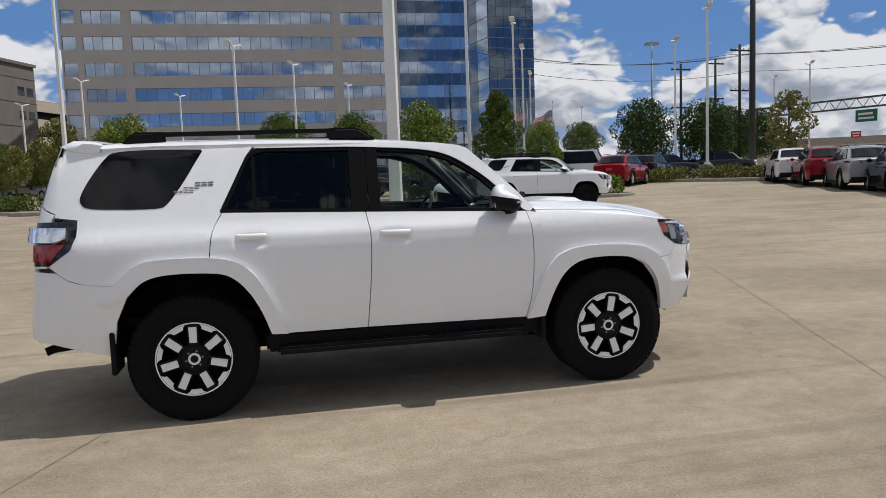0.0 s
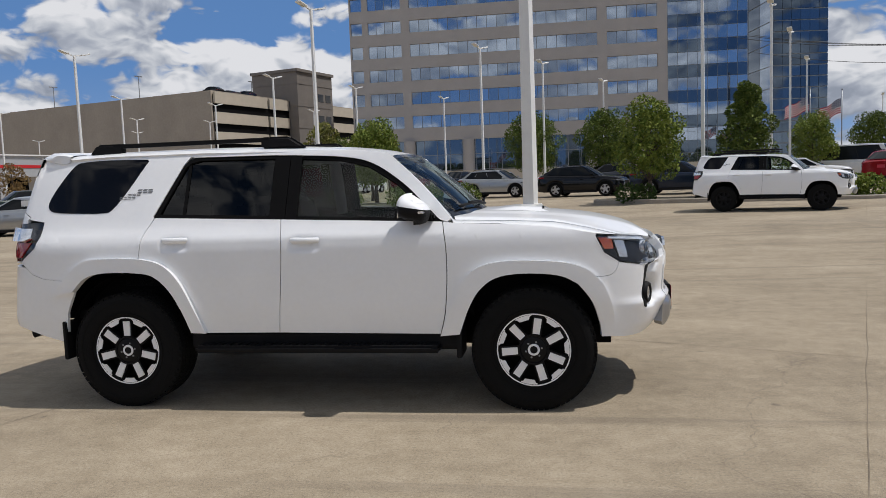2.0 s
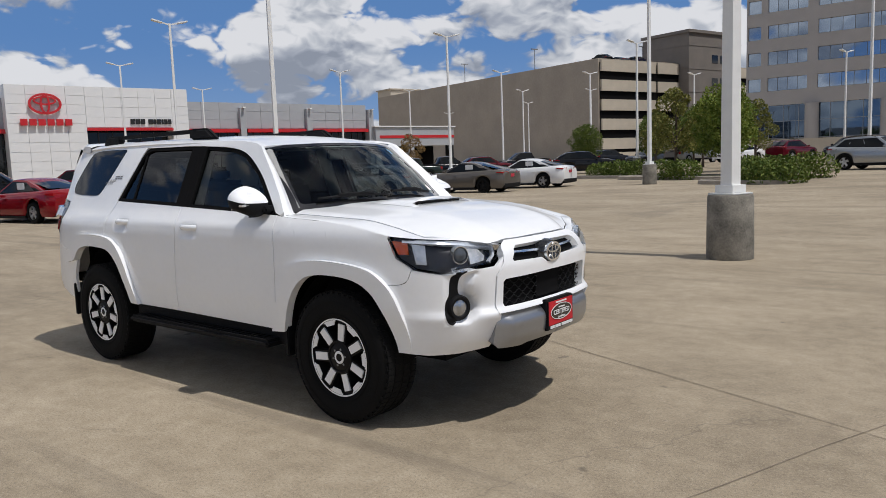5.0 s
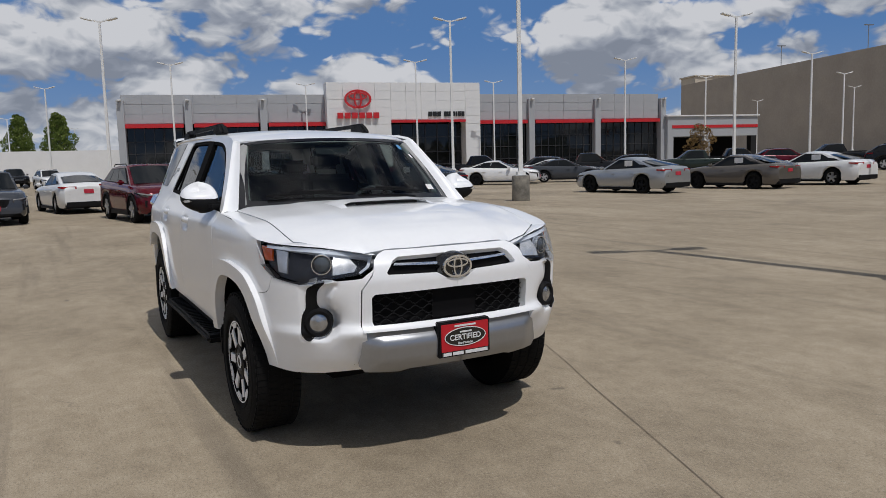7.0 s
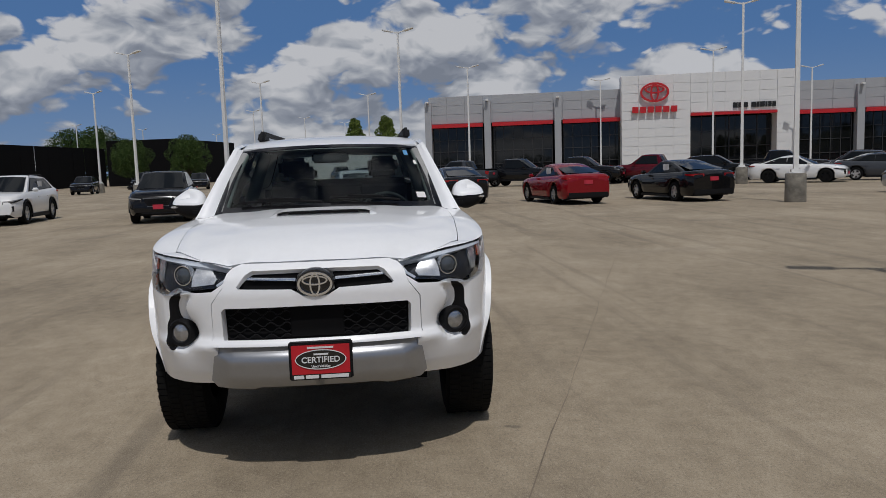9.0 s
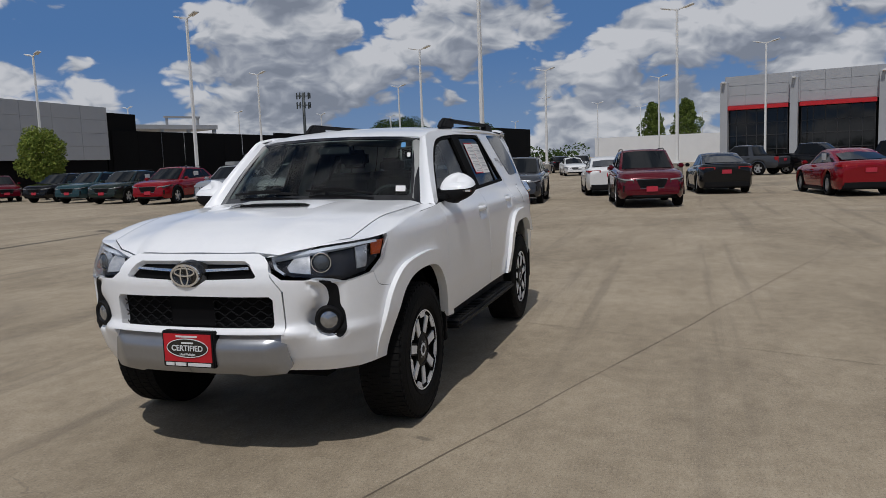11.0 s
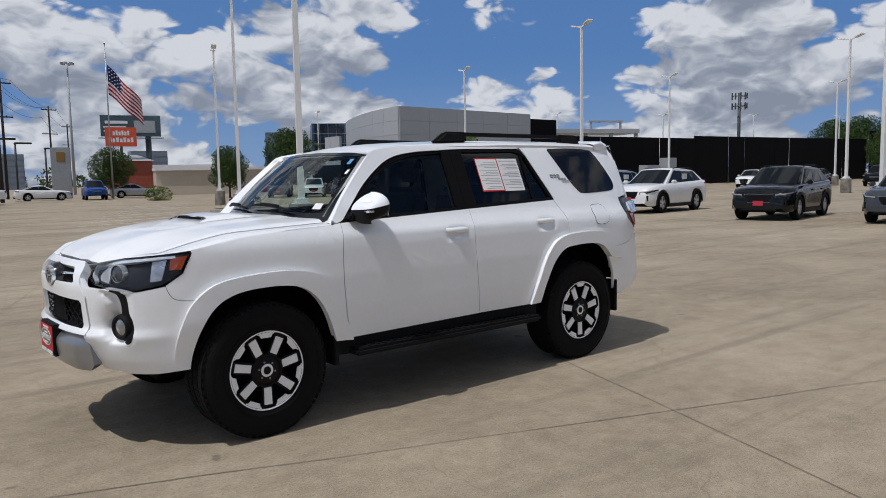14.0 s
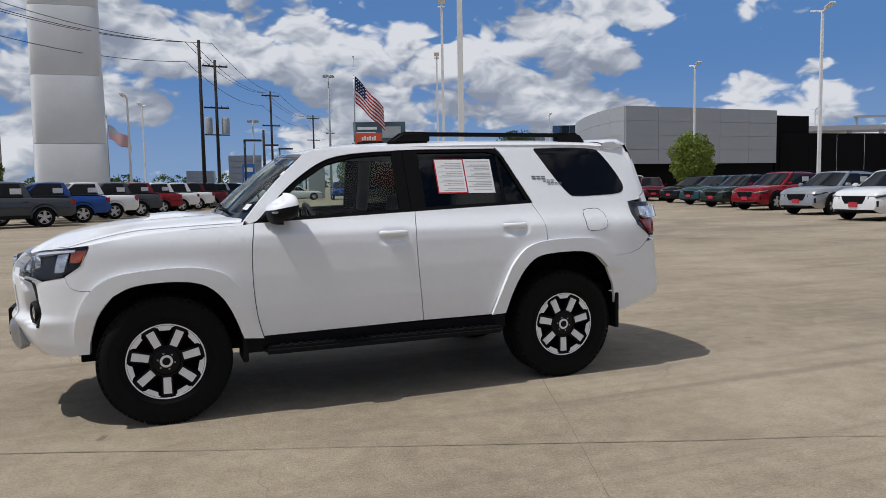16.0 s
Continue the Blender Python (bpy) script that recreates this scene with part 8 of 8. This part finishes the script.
# overhead road gantry
gn = thing("sign_gantry", pose(76.0, 86.0, 0.4, 0, 0, -74), "steel road sign gantry with a green sign", "sign gantry")
b2 = bmesh.new()
for z0 in (8.0, 9.3):
    for y0 in (-0.5, 0.5):
        tube(b2, [(-16, y0, z0), (30, y0, z0)], 0.10, 6)
for k in range(46):
    tube(b2, [(-16 + k, -0.5, 8.0 if k % 2 else 9.3), (-15 + k, -0.5, 9.3 if k % 2 else 8.0)], 0.05, 5)
part("truss", b2, M_STEEL, gn)
part("post", boxes((-16.3, -15.7, -0.3, 0.3, 0, 9.4)), M_STEEL, gn)
part("green_sign", boxes((2.2, 5.2, -0.9, -0.8, 6.0, 7.6)), plain("green_sign_face", (0.0, 0.13, 0.07), 0.4), gn)
part("word_bar", boxes((2.6, 4.6, -0.94, -0.9, 6.9, 7.2), (2.6, 4.8, -0.94, -0.9, 6.35, 6.6)), M_FLAGWHITE, gn)
ov = thing("road_embankment", pose(60, 80, 0.3, 0, 0, -38), "pale concrete road embankment wall", "wall")
part("wall", boxes((-6, 70, 0, 4, 0, 3.0)), M_PRECAST_PALE, ov)
part("barrier", boxes((-6, 70, 0, 0.3, 3.0, 3.9)), M_KERB, ov)
rs = thing("road_sign", pose(38.3, 39.8, 0.5, 0, 0, -42), "small red road sign on a post", "sign")
part("panel", boxes((-0.32, 0.32, -0.04, 0.0, 2.45, 2.9)), M_RED, rs)
part("word_bar", boxes((-0.24, 0.24, -0.07, -0.04, 2.71, 2.80), (-0.18, 0.18, -0.07, -0.04, 2.53, 2.62)), M_FLAGWHITE, rs)
part("post", boxes((-0.04, 0.04, 0.0, 0.06, 0, 2.9)), M_MULLION, rs)

# ---- far buildings ----
M_STOREBRICK = plain("orange_red_brick", (0.26, 0.062, 0.038), 0.8, vary=0.15, scale=2)
st = thing("storage_building", pose(-28.4, -95.0, 0, 0, 0, 165), "low storage building with orange tower and doors", "building")
part("wall", boxes((1.62, 14, -10, 0, 0, 2.9)), M_PRECAST_PALE, st)
part("roof", boxes((1.5, 14.3, -10.3, 0.3, 2.9, 3.25)), M_WHITE_PANEL, st)
part("tower_wall", boxes((-3.5, 1.6, -5, 0.2, 0, 4.2)), M_STOREBRICK, st)
rfm = bmesh.new()
vs = add_box(rfm, -3.8, 1.9, -5.3, 0.5, 4.2, 5.0)
for v in vs[4:]:
    v.co.x, v.co.y = -0.95 + (v.co.x + 0.95) * 0.3, -2.4 + (v.co.y + 2.4) * 0.3
part("tower_roof", rfm, M_TRANS, st)
for k in range(4):
    part("roller_door", boxes((2.6 + 2.6 * k, 4.7 + 2.6 * k, 0.0, 0.08, 0, 2.2)), M_STOREBRICK, st)
br = thing("brick_building", pose(-38.2, -107.9, 0, 0, 0, 155), "low red brick building with white roof edge", "building")
part("wall", boxes((-4, 6, -10, 0, 0, 3.2)), plain("red_brick_wall", (0.17, 0.05, 0.035), 0.85, vary=0.25, scale=2), br)
part("roof_edge", boxes((-4.5, 6.5, -10.5, 0.5, 3.2, 3.9)), M_WHITE_PANEL, br)
for k in range(3):
    part("column", boxes((-3.5 + 4 * k, -3.0 + 4 * k, 0.0, 0.6, 0, 3.2)), M_WHITE_PANEL, br)
# distance haze is mixed into this grey-blue, on core and window bands alike
M_FAR = plain("hazy_grey_glass", (0.17, 0.205, 0.25), 0.35, vary=0.2, scale=0.3)
for x, y, w2, h in ((-32.0, -291.0, 6, 13.5), (-48.0, -285.0, 3.5, 12.0), (-16.0, -300.0, 5, 8.0), (-86.0, -262.0, 6, 12.5)):
    fb = thing("far_office", pose(x, y, 0, 0, 0, 170), "hazy glass office block on the skyline", "building")
    part("core", boxes((-w2, w2, 0, 8, 0, h)), M_FAR, fb)
    for k in range(6):
        piece("window_band", (-w2 + 0.2, w2 - 0.2, -0.1, 0, h * k / 6 + 0.2, h * (k + 1) / 6 - 0.2), M_FAR, fb)
lb = thing("tan_building", pose(29.6, -84.0, 0, 0, 0, 175), "tall tan building at the street", "building")
part("wall", boxes((-1, 14, -12, 0, 0, 8.8)), M_PRECAST, lb)
part("low_wing", boxes((-4, -1, -12, 0, 0, 4.0)), M_PRECAST_PALE, lb)
# woods round the horizon
rng = np.random.default_rng(4)
cs, rs_ = [], []
for k in range(620):
    a = rng.random() * 2 * math.pi
    r = 330 + 90 * rng.random()
    h = 3.5 + 4.5 * rng.random()
    cs.append((r * math.cos(a), r * math.sin(a), h * 0.5))
    rs_.append(h * 0.75)
v, f = leaves(rng, np.array(cs), np.array(rs_), 70000, 0.7)
v[:, 2] = np.abs(v[:, 2])
me = bpy.data.meshes.new("far_woods")
me.from_pydata(v.tolist(), [], f)
me.materials.append(M_LEAF["dark"])
tagged(new("far_woods", me), "dark belt of trees along the horizon", "trees", kind="stuff")
# utility boxes by the fence
for x, y, w2, h in ((-72.0, -45.5, 1.6, 3.2), (-69.0, -45.6, 2.4, 2.4)):
    t = thing("utility_box", pose(x, y, 0), "pale grey steel utility cabinet", "utility box")
    part("cabinet", soft_boxes(0.05, (0, w2, 0, 1.2, 0, h)), M_TRANS, t)

# ---- second suv of the same kind ----
twin = copy_thing(hero, pose(8.35, 19.75, rise(8.35, 19.75), 0, 0, -20))
tagged(twin, "white off-road suv with black wheels and roof basket", "suv")
for o in twin.children_recursive:
    if o.name.split(".")[0] in ("spoke_face", "rim_web", "hub_ring", "rim_lip", "centre_cap", "wheel_nut"):
        o.material_slots[0].link = "OBJECT"
        o.material_slots[0].material = M_RIMDARK
for o in [o for o in twin.children if o.name.split(".")[0] in ("dealer_plate", "paper_page", "paper_border", "paper_print")]:
    for c in list(o.children_recursive):
        bpy.data.objects.remove(c)
    bpy.data.objects.remove(o)


def basket_tube(name, p, q, r):
    bm = bmesh.new()
    tube(bm, [p, q], r, 6)
    part(name, bm, M_PLASTIC, twin)


for y0 in (-0.55, 0.55):
    for z0 in (1.83, 1.90):
        basket_tube("basket_rail", (0.2, y0, z0), (-1.5, y0, z0), 0.02)
for k in range(10):
    basket_tube("basket_bar", (0.2 - 0.188 * k, -0.55, 1.83), (0.2 - 0.188 * k, 0.55, 1.83), 0.015)

# ---- slab joints, cracks and spots in the lot ----
M_JOINT = plain("joint_sealant", (0.225, 0.182, 0.132), 0.9, vary=0.4, scale=3)
ux, uy = (math.cos(GRID), math.sin(GRID)), (-math.sin(GRID), math.cos(GRID))


def joint(u0, v0, u1, v1, w, seed):
    """A filled saw cut, from and to positions in the slab grid."""
    rng = np.random.default_rng(seed)
    bm = bmesh.new()
    n = max(6, int(math.hypot(u1 - u0, v1 - v0) / 0.7))
    prev = None
    du, dv = (u1 - u0), (v1 - v0)
    l = math.hypot(du, dv)
    for k in range(n + 1):
        f = k / n
        j = rng.normal() * 0.006
        u, v = u0 + du * f - dv / l * j, v0 + dv * f + du / l * j
        h = w * (0.5 + 0.5 * rng.random()) / 2
        row = []
        for s in (-h, h):
            a, b = u - dv / l * s, v + du / l * s
            x, y = a * ux[0] + b * uy[0], a * ux[1] + b * uy[1]
            row.append(bm.verts.new((x, y, rise(x, y) + 0.004)))
        if prev:
            bm.faces.new((prev[0], prev[1], row[1], row[0]))
        prev = row
    part("slab_joint", bm, M_JOINT, ground)


U0, V0 = -1.46, 1.84
for k in range(-7, 8):
    joint(U0 + 4.94 * k, -40, U0 + 4.94 * k, 45, 0.007 if k in (0, 1) else 0.005, 100 + k)
for k in range(-6, 7):
    joint(-45, V0 + 6.04 * k, 40, V0 + 6.04 * k, 0.008 if k in (-1, 0) else 0.005, 200 + k)
M_STRIPE = plain("worn_white_line", (0.55, 0.54, 0.50), 0.8, vary=0.3, scale=3)
for k in range(9):
    b2 = bmesh.new()
    x0, y0 = -8.5 - 1.0 * k, -25.5 - 2.6 * k
    add_box(b2, 0, 5.2, -0.05, 0.05, 0.0, 0.004, pose(x0, y0, 0.001, 0, 0, 20))
    part("parking_line", b2, M_STRIPE, ground)

line = bmesh.new()
add_box(line, 0, 23.9, -0.05, 0.05, 0.0, 0.004, pose(-17.2, -40.1, 0.001, 0, 0, math.degrees(math.atan2(22.1, 9.1))))
part("parking_line", line, M_STRIPE, ground)
lamp_post("lamp_post", 2.8, -52.5, 1, 7.9, label="grey single-head parking light on a concrete pier")

# cars on the garage's top deck
for k, (kd, c) in enumerate((("suv", "black"), ("sedan", "grey"), ("suv", "navy"))):
    gx, gy = 7.0 + 4.2 * k, 6.5
    top_car = vehicle(kd, c, -52.8 + 0.29 * gx - 0.957 * gy, 109.0 + 0.957 * gx + 0.29 * gy, 163, f"{c} {kd} on the garage roof deck", tag=False)
    top_car.location.z = 17.2
